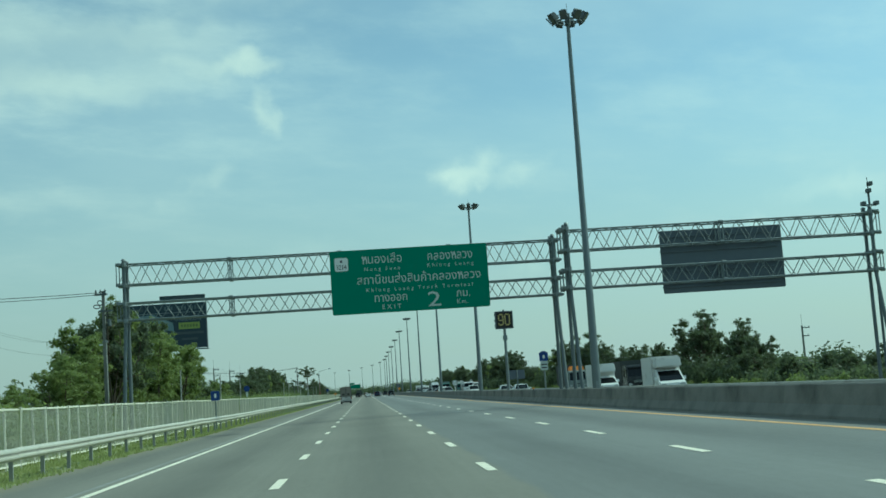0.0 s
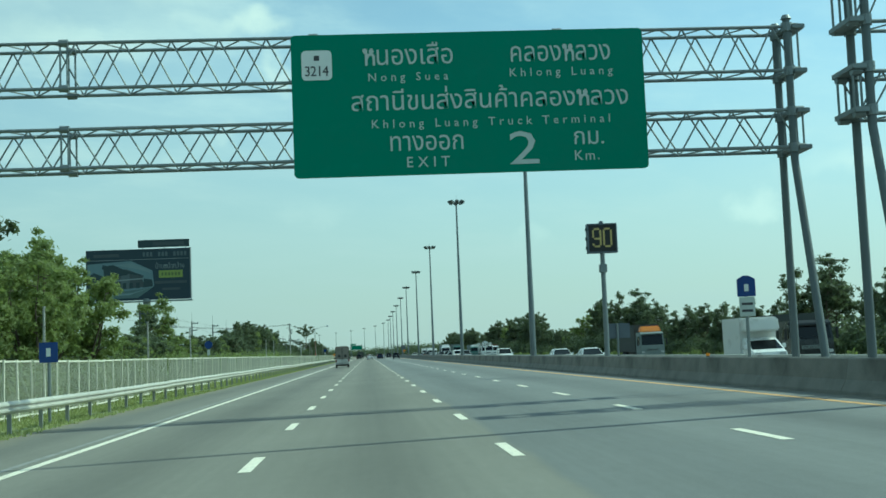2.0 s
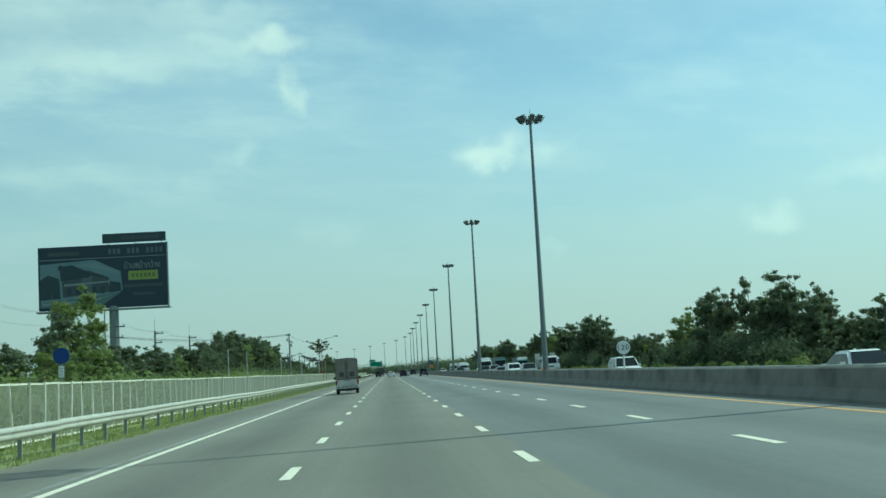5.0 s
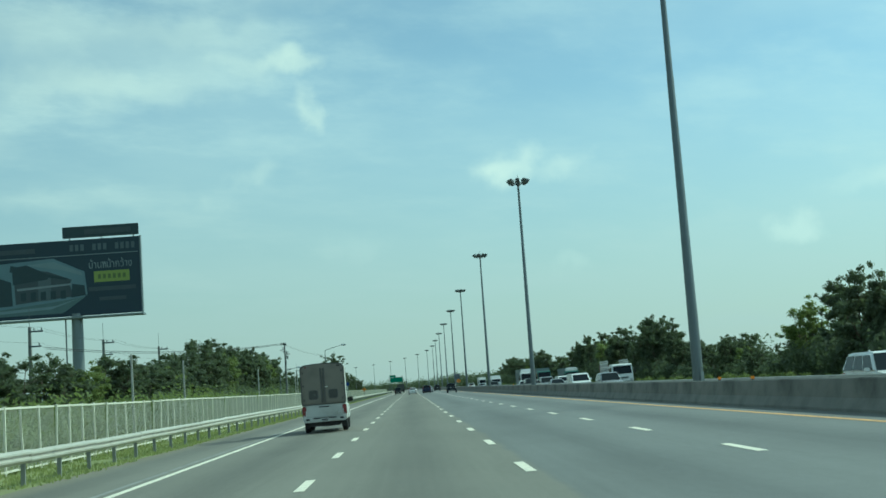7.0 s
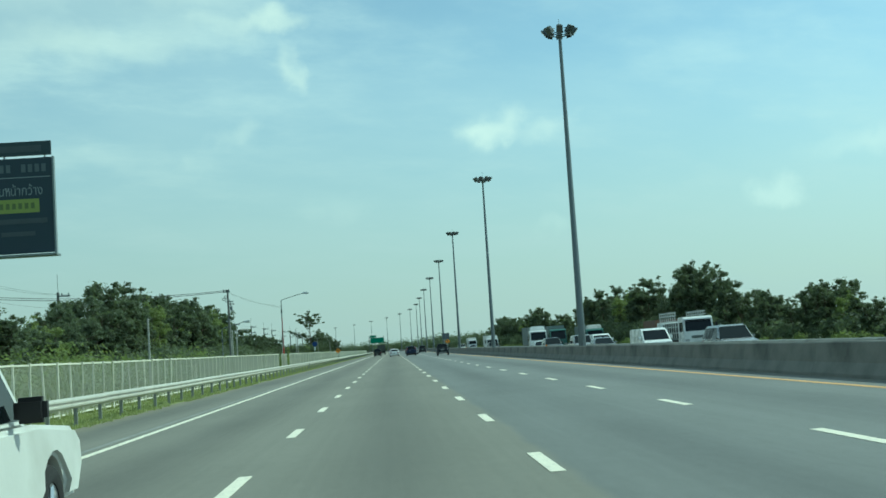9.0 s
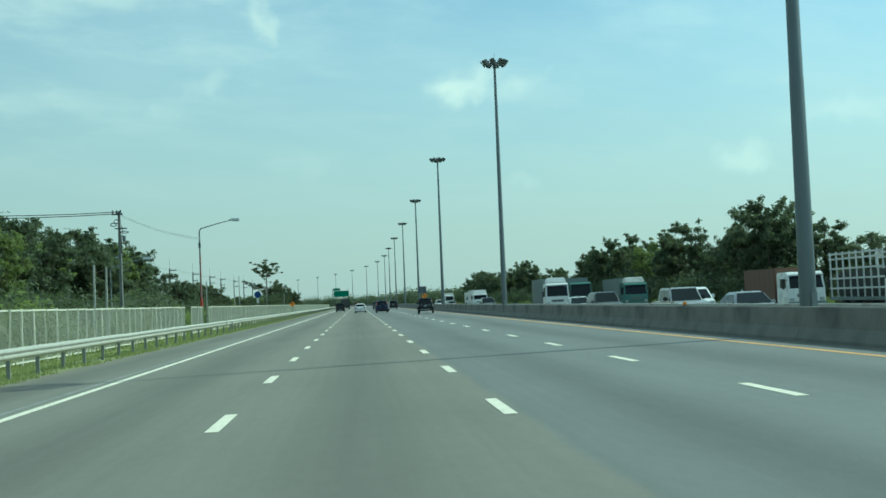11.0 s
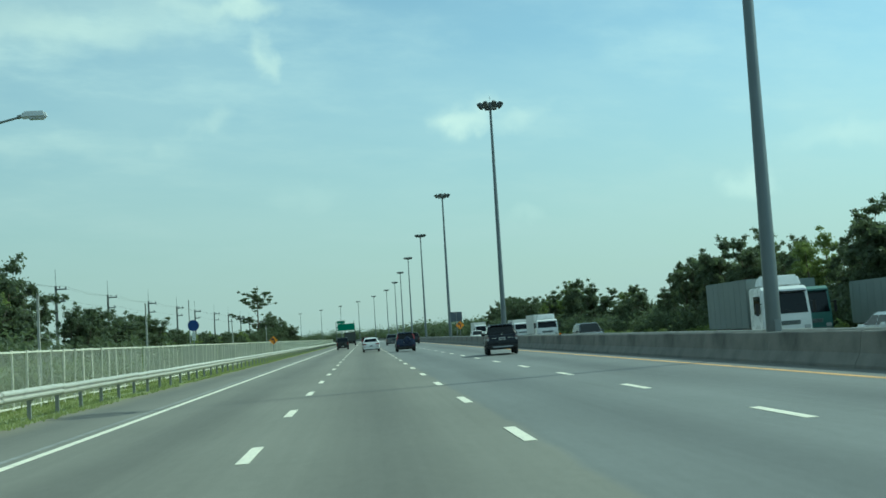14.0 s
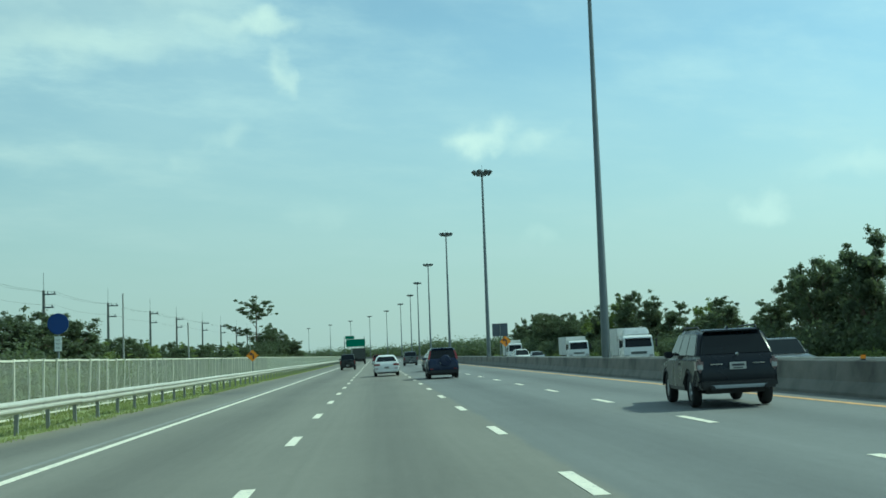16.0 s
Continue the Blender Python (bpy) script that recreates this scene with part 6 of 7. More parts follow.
def car(name, label, category, L, W, H, belt, wb, r, body, roof, top, deck=None, tail="side", rails=False, spare=False, lean=0.205, round_off=0.07):
    """A car from its side profile. top: (z of bonnet front, y and z of bonnet rear); roof: y of windscreen foot, roof front, roof rear, rear window foot.
    +y is forward, the origin lies on the ground under its middle."""
    root = thing(name, label, category)
    hw = W / 2
    yr, yf = -wb / 2 - 0.02, wb / 2 - 0.02
    zb, ra = 0.24 + r * 0.1 + (0.09 if rails else 0.0), r + 0.06
    a0 = math.degrees(math.asin(min(0.9, (zb - r) / ra))) if zb < r else 0
    prof = [(-L / 2 + 0.10, zb + 0.06)]
    prof += arc(yr, r, ra, 180 - a0, a0, 9) + arc(yf, r, ra, 180 - a0, a0, 9)
    prof += [(L / 2 - 0.16, zb + 0.02), (L / 2 - 0.02, zb + 0.22), (L / 2 - 0.03, top[0] - 0.14), (L / 2 - 0.16, top[0]), (top[1], top[2]), (roof[0], belt)]
    if deck:
        prof += [(roof[3], deck[1]), (deck[0], deck[1]), (-L / 2 + 0.03, deck[1] - 0.16)]
    else:
        prof += [(roof[3], belt), (-L / 2 + 0.06, belt - 0.10)]
    prof += [(-L / 2, 0.62), (-L / 2 + 0.01, zb + 0.2)]

    def half(y, z):
        k = 1 - 0.05 * max(0.0, abs(y) / (L / 2) - 0.55) / 0.45
        return hw * k * (0.97 if z < 0.45 else 1.0 if z < belt * 0.86 else 0.965)

    part("body", prism(prof, half, round_off, 3), body, root, smooth=50)
    zr = H - (0.05 if rails else 0.0)
    b = belt - 0.03
    cab = [(roof[3], b), (roof[0], b), (roof[1], zr - 0.03), (roof[1] - 0.25, zr), (roof[2] + 0.3, zr - 0.005), (roof[2], zr - 0.06)]

    def chalf(y, z):
        return hw * (0.955 - lean * (z - b) / (zr - b))

    part("cabin", prism(cab, chalf, 0.08, 3), body, root, smooth=50)

    def side_pt(y, z, s):
        return (s * chalf(y, z), y, z)

    def lerp2(p, q, t):
        return (p[0] + (q[0] - p[0]) * t, p[1] + (q[1] - p[1]) * t)

    rear = (cab[0], cab[5])
    front = (cab[1], cab[2])

    def cross_panel(pq, t0, t1, inset, flip):
        (ya, za), (yb, zb2) = lerp2(pq[0], pq[1], t0), lerp2(pq[0], pq[1], t1)
        xa, xb = chalf(ya, za) - inset, chalf(yb, zb2) - inset
        c = [(-xa, ya, za), (xa, ya, za), (xb, yb, zb2), (-xb, yb, zb2)]
        return panel(c if not flip else c[::-1], 0.008)

    part("rear_window", cross_panel(rear, 0.14, 0.88, 0.10, False), "glass", root)
    part("windscreen", cross_panel(front, 0.06, 0.93, 0.07, True), "glass_light", root)
    zt, zl = zr - 0.12, b + 0.07
    n = 3 if not deck else 2
    yb0 = lerp2(rear[0], rear[1], 0.12)[0] + 0.16
    yb1 = lerp2(rear[0], rear[1], 0.85)[0] + 0.14
    yf0 = lerp2(front[0], front[1], 0.10)[0] - 0.14
    yf1 = lerp2(front[0], front[1], 0.88)[0] - 0.10
    for s in (-1, 1):
        for k in range(n):
            u0, u1 = k / n, (k + 1) / n
            lo0, lo1 = yb0 + (yf0 - yb0) * u0 + 0.03, yb0 + (yf0 - yb0) * u1 - 0.03
            hi0, hi1 = yb1 + (yf1 - yb1) * u0 + 0.03, yb1 + (yf1 - yb1) * u1 - 0.03
            c = [side_pt(lo0, zl, s), side_pt(lo1, zl, s), side_pt(hi1, zt, s), side_pt(hi0, zt, s)]
            part("side_window", panel(c if s > 0 else c[::-1], 0.004, 0.003), "glass", root)
        m = part("mirror", box((0, -0.08, -0.07), (0.2, 0.06, 0.08), 0.03), body, root)
        m.matrix_basis = pose(s * hw * 0.93 - (0.2 if s < 0 else 0), roof[0] - 0.45, belt + 0.05)
        part("sill", box((s * hw * 0.955 - 0.03, yr + ra + 0.05, zb - 0.02), (s * hw * 0.955 + 0.03, yf - ra - 0.05, zb + 0.09), 0.015), "black", root)
        for yy in (yr, yf):
            wheel(root, s * (hw - 0.125), yy, r, 0.215, s)
            bm = bmesh.new()
            pts = arc(yy, r, ra + 0.015, 172, 8, 10)
            for p, q in zip(pts, pts[1:]):
                add_tube(bm, (s * hw * 0.985, p[0], p[1]), (s * hw * 0.985, q[0], q[1]), 0.022, n=6)
            part("wheel_arch", bm, "black", root)
        part("door_handle", box((s * hw - 0.01 * s - 0.015, -0.35, belt * 0.84), (s * hw - 0.01 * s + 0.02, -0.15, belt * 0.84 + 0.035), 0.008), body, root)
        # lamps
        ye = -L / 2
        if tail == "pillar":
            (ya, za), (yb, zb2) = lerp2(rear[0], rear[1], 0.05), lerp2(rear[0], rear[1], 0.82)
            xa, xb = chalf(ya, za), chalf(yb, zb2)
            c = [(s * (xa - 0.10), ya, za), (s * xa, ya, za), (s * xb, yb, zb2), (s * (xb - 0.09), yb, zb2)]
            part("tail_lamp", panel(c if s > 0 else c[::-1], 0.02), "red_lamp", root)
        elif deck:
            part("tail_lamp", box((s * hw * 0.72 - 0.20, ye - 0.005, deck[1] - 0.30), (s * hw * 0.72 + 0.20, ye + 0.14, deck[1] - 0.14), 0.03), "red_lamp", root)
        else:
            t = part("tail_lamp", box((s * hw * 0.88 - 0.085, ye - 0.005, belt - 0.32), (s * hw * 0.88 + 0.065, ye + 0.30, belt - 0.04), 0.05), "lamp_smoked" if rails else "red_lamp", root)
            lo, hi = (belt - 0.27, belt - 0.14) if rails else (belt - 0.26, belt - 0.17)
            part("clear_lens", box((s * hw * 0.88 - 0.065, ye - 0.012, lo), (s * hw * 0.88 + 0.045, ye + 0.06, hi), 0.02), "lamp_clear", t)
        part("head_lamp", box((s * hw * 0.72 - 0.17, L / 2 - 0.20, top[0] - 0.17), (s * hw * 0.72 + 0.17, L / 2 - 0.005, top[0] - 0.02), 0.04), "lamp_clear", root)
        if not rails:
            part("reflector", box((s * hw * 0.75 - 0.09, ye - 0.012, zb + 0.24), (s * hw * 0.75 + 0.09, ye + 0.03, zb + 0.29), 0.006), "red_lamp", root)
        if rails:
            part("roof_rail", pipe([(s * (hw * 0.70), roof[2] + 0.25, zr - 0.02), (s * (hw * 0.70), roof[2] + 0.4, zr + 0.05), (s * (hw * 0.70), roof[1] - 0.4, zr + 0.05), (s * (hw * 0.70), roof[1] - 0.25, zr - 0.02)], 0.018, 6), "black", root)
    part("grille", box((-hw * 0.45, L / 2 - 0.06, top[0] - 0.26), (hw * 0.45, L / 2 - 0.005, top[0] - 0.06), 0.02), "black", root)
    part("front_bumper", box((-hw * 0.86, L / 2 - 0.10, zb + 0.05), (hw * 0.86, L / 2 + 0.01, zb + 0.2), 0.04), "black", root)
    part("rear_bumper", box((-hw * 0.92, -L / 2 - 0.04, zb + 0.02), (hw * 0.92, -L / 2 + 0.25, zb + 0.22), 0.05), body if deck else "black", root)
    part("underbody", box((-hw * 0.72, -L / 2 + 0.32, zb - 0.08), (hw * 0.72, L / 2 - 0.35, zb + 0.1), 0.03), "black", root)
    pz = 0.60 if deck else 0.86
    number_plate(root, -L / 2 - 0.012, pz, -1)
    if not deck:
        for s in (-1, 1) if rails else ():
            part("tailgate_trim", box((s * hw * 0.50 - 0.13, -L / 2 - 0.012, pz + 0.03), (s * hw * 0.50 + 0.13, -L / 2 + 0.02, pz + 0.055), 0.006), "chrome", root)
        part("diffuser", box((-hw * 0.70, -L / 2 - 0.062, zb + 0.04), (hw * 0.70, -L / 2 + 0.1, zb + 0.14), 0.03, (1.0, 0.8)), "guard_silver" if rails else "black", root, "silver bumper guard" if rails else "")
        part("spoiler", box((-hw * 0.68, roof[2] - 0.12, zr - 0.07), (hw * 0.68, roof[2] + 0.2, zr - 0.035), 0.015), body, root)
        part("emblem", lathe_x([(0.0, 0.0), (0.0, 0.035), (0.012, 0.028), (0.012, 0.0)], 14), "chrome", root).matrix_basis = pose(0, -L / 2 - 0.004, pz + 0.24, 0, 0, -90)
    if spare:
        sp = part("spare_wheel_cover", lathe_x([(0.0, 0.29), (0.06, 0.31), (0.11, 0.28), (0.12, 0.18), (0.12, 0.0)], 24), body, root, smooth=40)
        sp.matrix_basis = pose(0.13, -L / 2 - 0.01, 0.98, 0, 0, -90)
    part("exhaust", tube((hw * 0.64, -L / 2 - 0.075, zb + 0.06), (hw * 0.64, -L / 2 + 0.3, zb + 0.06), 0.05 if rails else 0.035, n=12), "black", root)
    if rails:
        part("exhaust", tube((-hw * 0.64, -L / 2 - 0.075, zb + 0.06), (-hw * 0.64, -L / 2 + 0.3, zb + 0.06), 0.05, n=12), "black", root)
    part("aerial_fin", box((-0.03, roof[2] + 0.30, zr - 0.01), (0.03, roof[2] + 0.48, zr + 0.06), 0.01, (0.4, 0.5)), body, root)
    return root


def suv(label, body, L=4.55, W=1.80, H=1.72, tail="side", rails=False, spare=False):
    return car("suv", label, "car", L, W, H, 1.06, 2.64, 0.345, body, (1.02, 0.42, -L / 2 + 0.42, -L / 2 + 0.10), (0.92, 1.15, 1.03), None, tail, rails, spare)


def sedan(label, body, L=4.6, W=1.77, H=1.45):
    return car("sedan", label, "car", L, W, H, 0.94, 2.68, 0.315, body, (0.98, 0.28, -1.05, -1.72), (0.74, 1.1, 0.92), (-L / 2 + 0.12, 1.0), lean=0.29)


def pickup(label, body, canopy=False, cab_len=1.55, H=1.76):
    """A pickup truck: cab forward, load bed with tailgate behind; with a tall canopy on the bed if asked."""
    L, W = 5.3, 1.74
    root = thing("pickup_truck", label, "truck")
    hw, r, belt = W / 2, 0.37, 1.08
    yr, yf, zb, ra = -1.40, 1.68, 0.42, 0.44
    prof = [(-L / 2 + 0.12, zb + 0.05)] + arc(yr, r, ra, 173, 7, 9) + arc(yf, r, ra, 173, 7, 9)
    prof += [(L / 2 - 0.14, zb), (L / 2 - 0.01, zb + 0.25), (L / 2 - 0.04, 0.88), (L / 2 - 0.2, 1.0), (1.28, belt), (-L / 2 + 0.04, belt), (-L / 2, 0.85), (-L / 2 + 0.01, 0.55)]
    part("body", prism(prof, lambda y, z: hw * (0.97 if z < 0.5 else 1.0 if z < 0.98 else 0.975), 0.04), body, root, smooth=35)
    b = belt - 0.03
    y0 = 1.18 - cab_len - 0.35
    cab = [(y0, b), (1.22, b), (0.62, H - 0.02), (0.4, H), (y0 + 0.22, H), (y0 + 0.1, H - 0.05)]

    def chalf(y, z):
        return hw * (0.95 - 0.15 * (z - b) / (H - b))

    part("cab", prism(cab, chalf, 0.05), body, root, smooth=35)
    xa, xb = chalf(0, b + 0.05) - 0.08, chalf(0, H) - 0.06
    part("windscreen", panel([(xa, 1.18, b + 0.04), (-xa, 1.18, b + 0.04), (-xb, 0.66, H - 0.08), (xb, 0.66, H - 0.08)], 0.008), "glass_light", root)
    part("rear_window", panel([(-xa, y0 + 0.02, b + 0.12), (xa, y0 + 0.02, b + 0.12), (xb, y0 + 0.09, H - 0.12), (-xb, y0 + 0.09, H - 0.12)], 0.008), "glass", root)
    n = 2 if cab_len > 1.7 else 1
    for s in (-1, 1):
        for k in range(n):
            u0, u1 = k / n, (k + 1) / n
            la, lb, ha, hb = y0 + 0.14, 1.02, y0 + 0.24, 0.56
            c = [(s * chalf(0, b + 0.08), la + (lb - la) * u0 + 0.02, b + 0.08), (s * chalf(0, b + 0.08), la + (lb - la) * u1 - 0.02, b + 0.08), (s * chalf(0, H - 0.12), ha + (hb - ha) * u1 - 0.02, H - 0.12), (s * chalf(0, H - 0.12), ha + (hb - ha) * u0 + 0.02, H - 0.12)]
            part("side_window", panel(c if s > 0 else c[::-1], 0.004, 0.003), "glass", root)
        for yy in (yr, yf):
            wheel(root, s * (hw - 0.13), yy, r, 0.23, s)
        m = part("mirror", box((0, -0.06, -0.09), (0.24, 0.06, 0.10), 0.035), "black", root)
        m.matrix_basis = pose(s * hw * 0.96 - (0.24 if s < 0 else 0), 0.72, belt + 0.12)
        tl = part("tail_lamp", box((s * (hw - 0.085) - 0.075, -L / 2 - 0.024, 0.66), (s * (hw - 0.085) + 0.082, -L / 2 + 0.14, 1.05), 0.03), "red_lamp", root)
        part("clear_lens", box((s * (hw - 0.085) - 0.045, -L / 2 - 0.030, 0.69), (s * (hw - 0.085) + 0.045, -L / 2 + 0.02, 0.75), 0.01), "lamp_smoked", tl)
        part("head_lamp", box((s * hw * 0.78 - 0.16, L / 2 - 0.25, 0.80), (s * hw * 0.78 + 0.14, L / 2 + 0.0, 0.95), 0.04), "lamp_clear", root)
        part("mud_flap", box((s * (hw - 0.14) - 0.11, yr - 0.52, 0.16), (s * (hw - 0.14) + 0.11, yr - 0.49, 0.5)), "black", root)
        part("door_handle", box((s * hw - 0.02, -0.1, 0.92), (s * hw + 0.02, 0.1, 0.955), 0.008), "chrome", root)
        part("bumper_step", box((s * 0.66 - 0.07, -L / 2 - 0.13, 0.50), (s * 0.66 + 0.07, -L / 2 - 0.04, 0.57), 0.01), "black", root)
    # tailgate and bumper of the canopy truck carry dirt plus painted-in shade
    part("tailgate", box((-hw * 0.80, -L / 2 - 0.022, 0.60), (hw * 0.80, -L / 2 + 0.05, 1.075), 0.018), "pickup_dusty_shaded" if canopy else body, root)
    part("tailgate_handle", box((-0.20, -L / 2 - 0.036, 0.985), (0.20, -L / 2 - 0.01, 1.025), 0.008), "black", root)
    part("rear_bumper", box((-hw * 0.95, -L / 2 - 0.11, 0.42), (hw * 0.95, -L / 2 + 0.1, 0.585), 0.03), "pickup_dusty_shaded" if canopy else body, root)
    part("bumper_pad", box((-0.45, -L / 2 - 0.118, 0.545), (0.45, -L / 2 - 0.02, 0.59), 0.008), "black", root)
    part("underbody", box((-hw * 0.66, -L / 2 + 0.12, 0.36), (hw * 0.66, L / 2 - 0.3, 0.52), 0.04), "black", root)
    # added black block that stands in for the deep shade below the tail
    part("under_tray", box((-0.60, -L / 2 + 0.14, 0.25), (0.60, -L / 2 + 0.5, 0.46), 0.04, (1.12, 1.0)), "black", root)
    part("exhaust", tube((0.42, -L / 2 - 0.02, 0.30), (0.42, -L / 2 + 0.7, 0.30), 0.035, n=10), "black", root)
    part("spare_wheel", lathe_z_ring((0.1, -L / 2 + 0.75, 0.32), 0.30, 0.09), "tyre", root)
    part("differential", tube((-0.14, yr, 0.34), (0.14, yr, 0.34), 0.13, n=12), "black", root)
    part("tow_bar", box((-0.5, -L / 2 - 0.02, 0.38), (0.5, -L / 2 + 0.06, 0.44), 0.015), "black", root)
    part("axle", tube((-hw + 0.2, yr, 0.36), (hw - 0.2, yr, 0.36), 0.07, n=8), "black", root)
    part("grille", box((-0.5, L / 2 - 0.08, 0.72), (0.5, L / 2 + 0.0, 0.94), 0.02), "black", root)
    number_plate(root, -L / 2 - 0.125, 0.50, -1)
    part("badge", box((0.42, -L / 2 - 0.03, 0.74), (0.62, -L / 2 - 0.02, 0.765)), "chrome", root)
    if canopy:
        z0, z1, ye, yn = 1.09, 2.66, -L / 2 - 0.02, -0.35
        w = 0.855
        shoulder = [(w - 0.20 + 0.20 * math.cos(radians(a)), z1 - 0.21 + 0.20 * math.sin(radians(a))) for a in (0, 15, 30, 45, 60, 75)]
        crest = [(0.58, z1 + 0.005), (0.3, z1 + 0.025), (0.0, z1 + 0.032)]
        half_pr = [(w - 0.02, z0), (w, z0 + 0.12)] + shoulder + crest
        pr = half_pr + [(-px, pz) for px, pz in half_pr[-2::-1]]
        shell = loft_y(pr, ye + 0.05, yn)
        can = part("canopy", shell, "canopy", root, "weathered pale canopy box on the load bed", smooth=40)
        part("rear_frame", loft_y([(x * 1.012, 1.88 + (z - 1.88) * 1.008) for x, z in pr], ye, ye + 0.06), "canopy_edge", can)
        inner = [(x * 0.95, 1.88 + (z - 1.88) * 0.955) for x, z in pr]
        part("rear_wall", loft_y(inner, ye - 0.012, ye + 0.03), "canopy_rear", can)
        for s in (-1, 1):
            x0, x1 = (0.012, 0.755) if s > 0 else (-0.755, -0.012)
            d = part("rear_door", box((x0, ye - 0.03, z0 + 0.07), (x1, ye - 0.008, z1 - 0.16), 0.012), "canopy_rear", can)
            wx = 0.385 * s
            part("door_window", rounded_window(wx, 1.48, 0.165, 0.16, ye - 0.040), "canopy_window", d)
            part("window_seal", rounded_frame(wx, 1.48, 0.185, 0.18, ye - 0.046), "canopy_edge", d)
            for z in (1.30, 1.85, 2.35):
                part("hinge", box((s * 0.755 - 0.03, ye - 0.045, z - 0.04), (s * 0.755 + 0.03, ye - 0.02, z + 0.04), 0.008), "canopy_edge", d)
            part("lock_rod", box((s * 0.055 - 0.04, ye - 0.045, z0 + 0.07), (s * 0.055 + 0.04, ye - 0.028, z1 - 0.16), 0.006), "canopy_edge", d)
        part("door_handle", box((0.09, ye - 0.07, 1.75), (0.19, ye - 0.045, 1.79), 0.008), "chrome", can)
        part("marker_lamp", box((-0.68, ye - 0.02, z1 - 0.115), (-0.58, ye + 0.02, z1 - 0.07), 0.008), "red_lamp", can)
        part("marker_lamp", box((0.58, ye - 0.02, z1 - 0.115), (0.70, ye + 0.02, z1 - 0.07), 0.008), "black", can)
        part("roof_seam", loft_y([(x * 1.008, 1.88 + (z - 1.88) * 1.006) for x, z in pr], yn - 0.05, yn), "canopy_edge", can)
    return root


def lathe_z_ring(at, r, w):
    """A wheel lying flat."""
    bm = lathe_x([(-w, r * 0.5), (-w, r * 0.85), (-w * 0.5, r), (w * 0.5, r), (w, r * 0.85), (w, r * 0.5), (-w, r * 0.5)], 20)
    for v in bm.verts:
        v.co = Vector((at[0] + v.co.y, at[1] + v.co.z, at[2] + v.co.x))
    return bm


def loft_y(pr, y0, y1):
    """An outline of (x, z) drawn out along y."""
    bm = bmesh.new()
    a = [bm.verts.new((x, y0, z)) for x, z in pr]
    b = [bm.verts.new((x, y1, z)) for x, z in pr]
    bm.faces.new(a)
    bm.faces.new(b[::-1])
    for i in range(len(pr)):
        j = (i + 1) % len(pr)
        bm.faces.new((a[i], b[i], b[j], a[j]))
    bmesh.ops.recalc_face_normals(bm, faces=bm.faces[:])
    return bm


def rounded_window(cx, cz, hx, hz, y):
    """A pane with rounded corners, facing -y."""
    bm = rounded_plate(2 * hx, 2 * hz, 0.016, 0.06)
    bmesh.ops.translate(bm, verts=bm.verts[:], vec=(cx - hx, y, cz - hz))
    return bm


def rounded_frame(cx, cz, hx, hz, y):
    """A rubber seal: a flat ring between two rounded outlines, facing -y."""
    def outline(dx, dz, r):
        pts = []
        for sx, sz, a0 in ((1, 1, 0), (-1, 1, 90), (-1, -1, 180), (1, -1, 270)):
            for k in range(5):
                a = radians(a0 + 22.5 * k)
                pts.append((cx + sx * (dx - r) + r * math.cos(a), cz + sz * (dz - r) + r * math.sin(a)))
        return pts

    bm = bmesh.new()
    loops = [[bm.verts.new((px, yy, pz)) for px, pz in outline(dx, dz, r)] for dx, dz, r, yy in ((hx, hz, 0.08, y + 0.008), (hx, hz, 0.08, y - 0.008), (hx - 0.03, hz - 0.03, 0.05, y - 0.008), (hx - 0.03, hz - 0.03, 0.05, y + 0.008))]
    n = len(loops[0])
    for la, lb in zip(loops, loops[1:]):
        for i in range(n):
            j = (i + 1) % n
            bm.faces.new((la[i], la[j], lb[j], lb[i]))
    bmesh.ops.recalc_face_normals(bm, faces=bm.faces[:])
    return bm


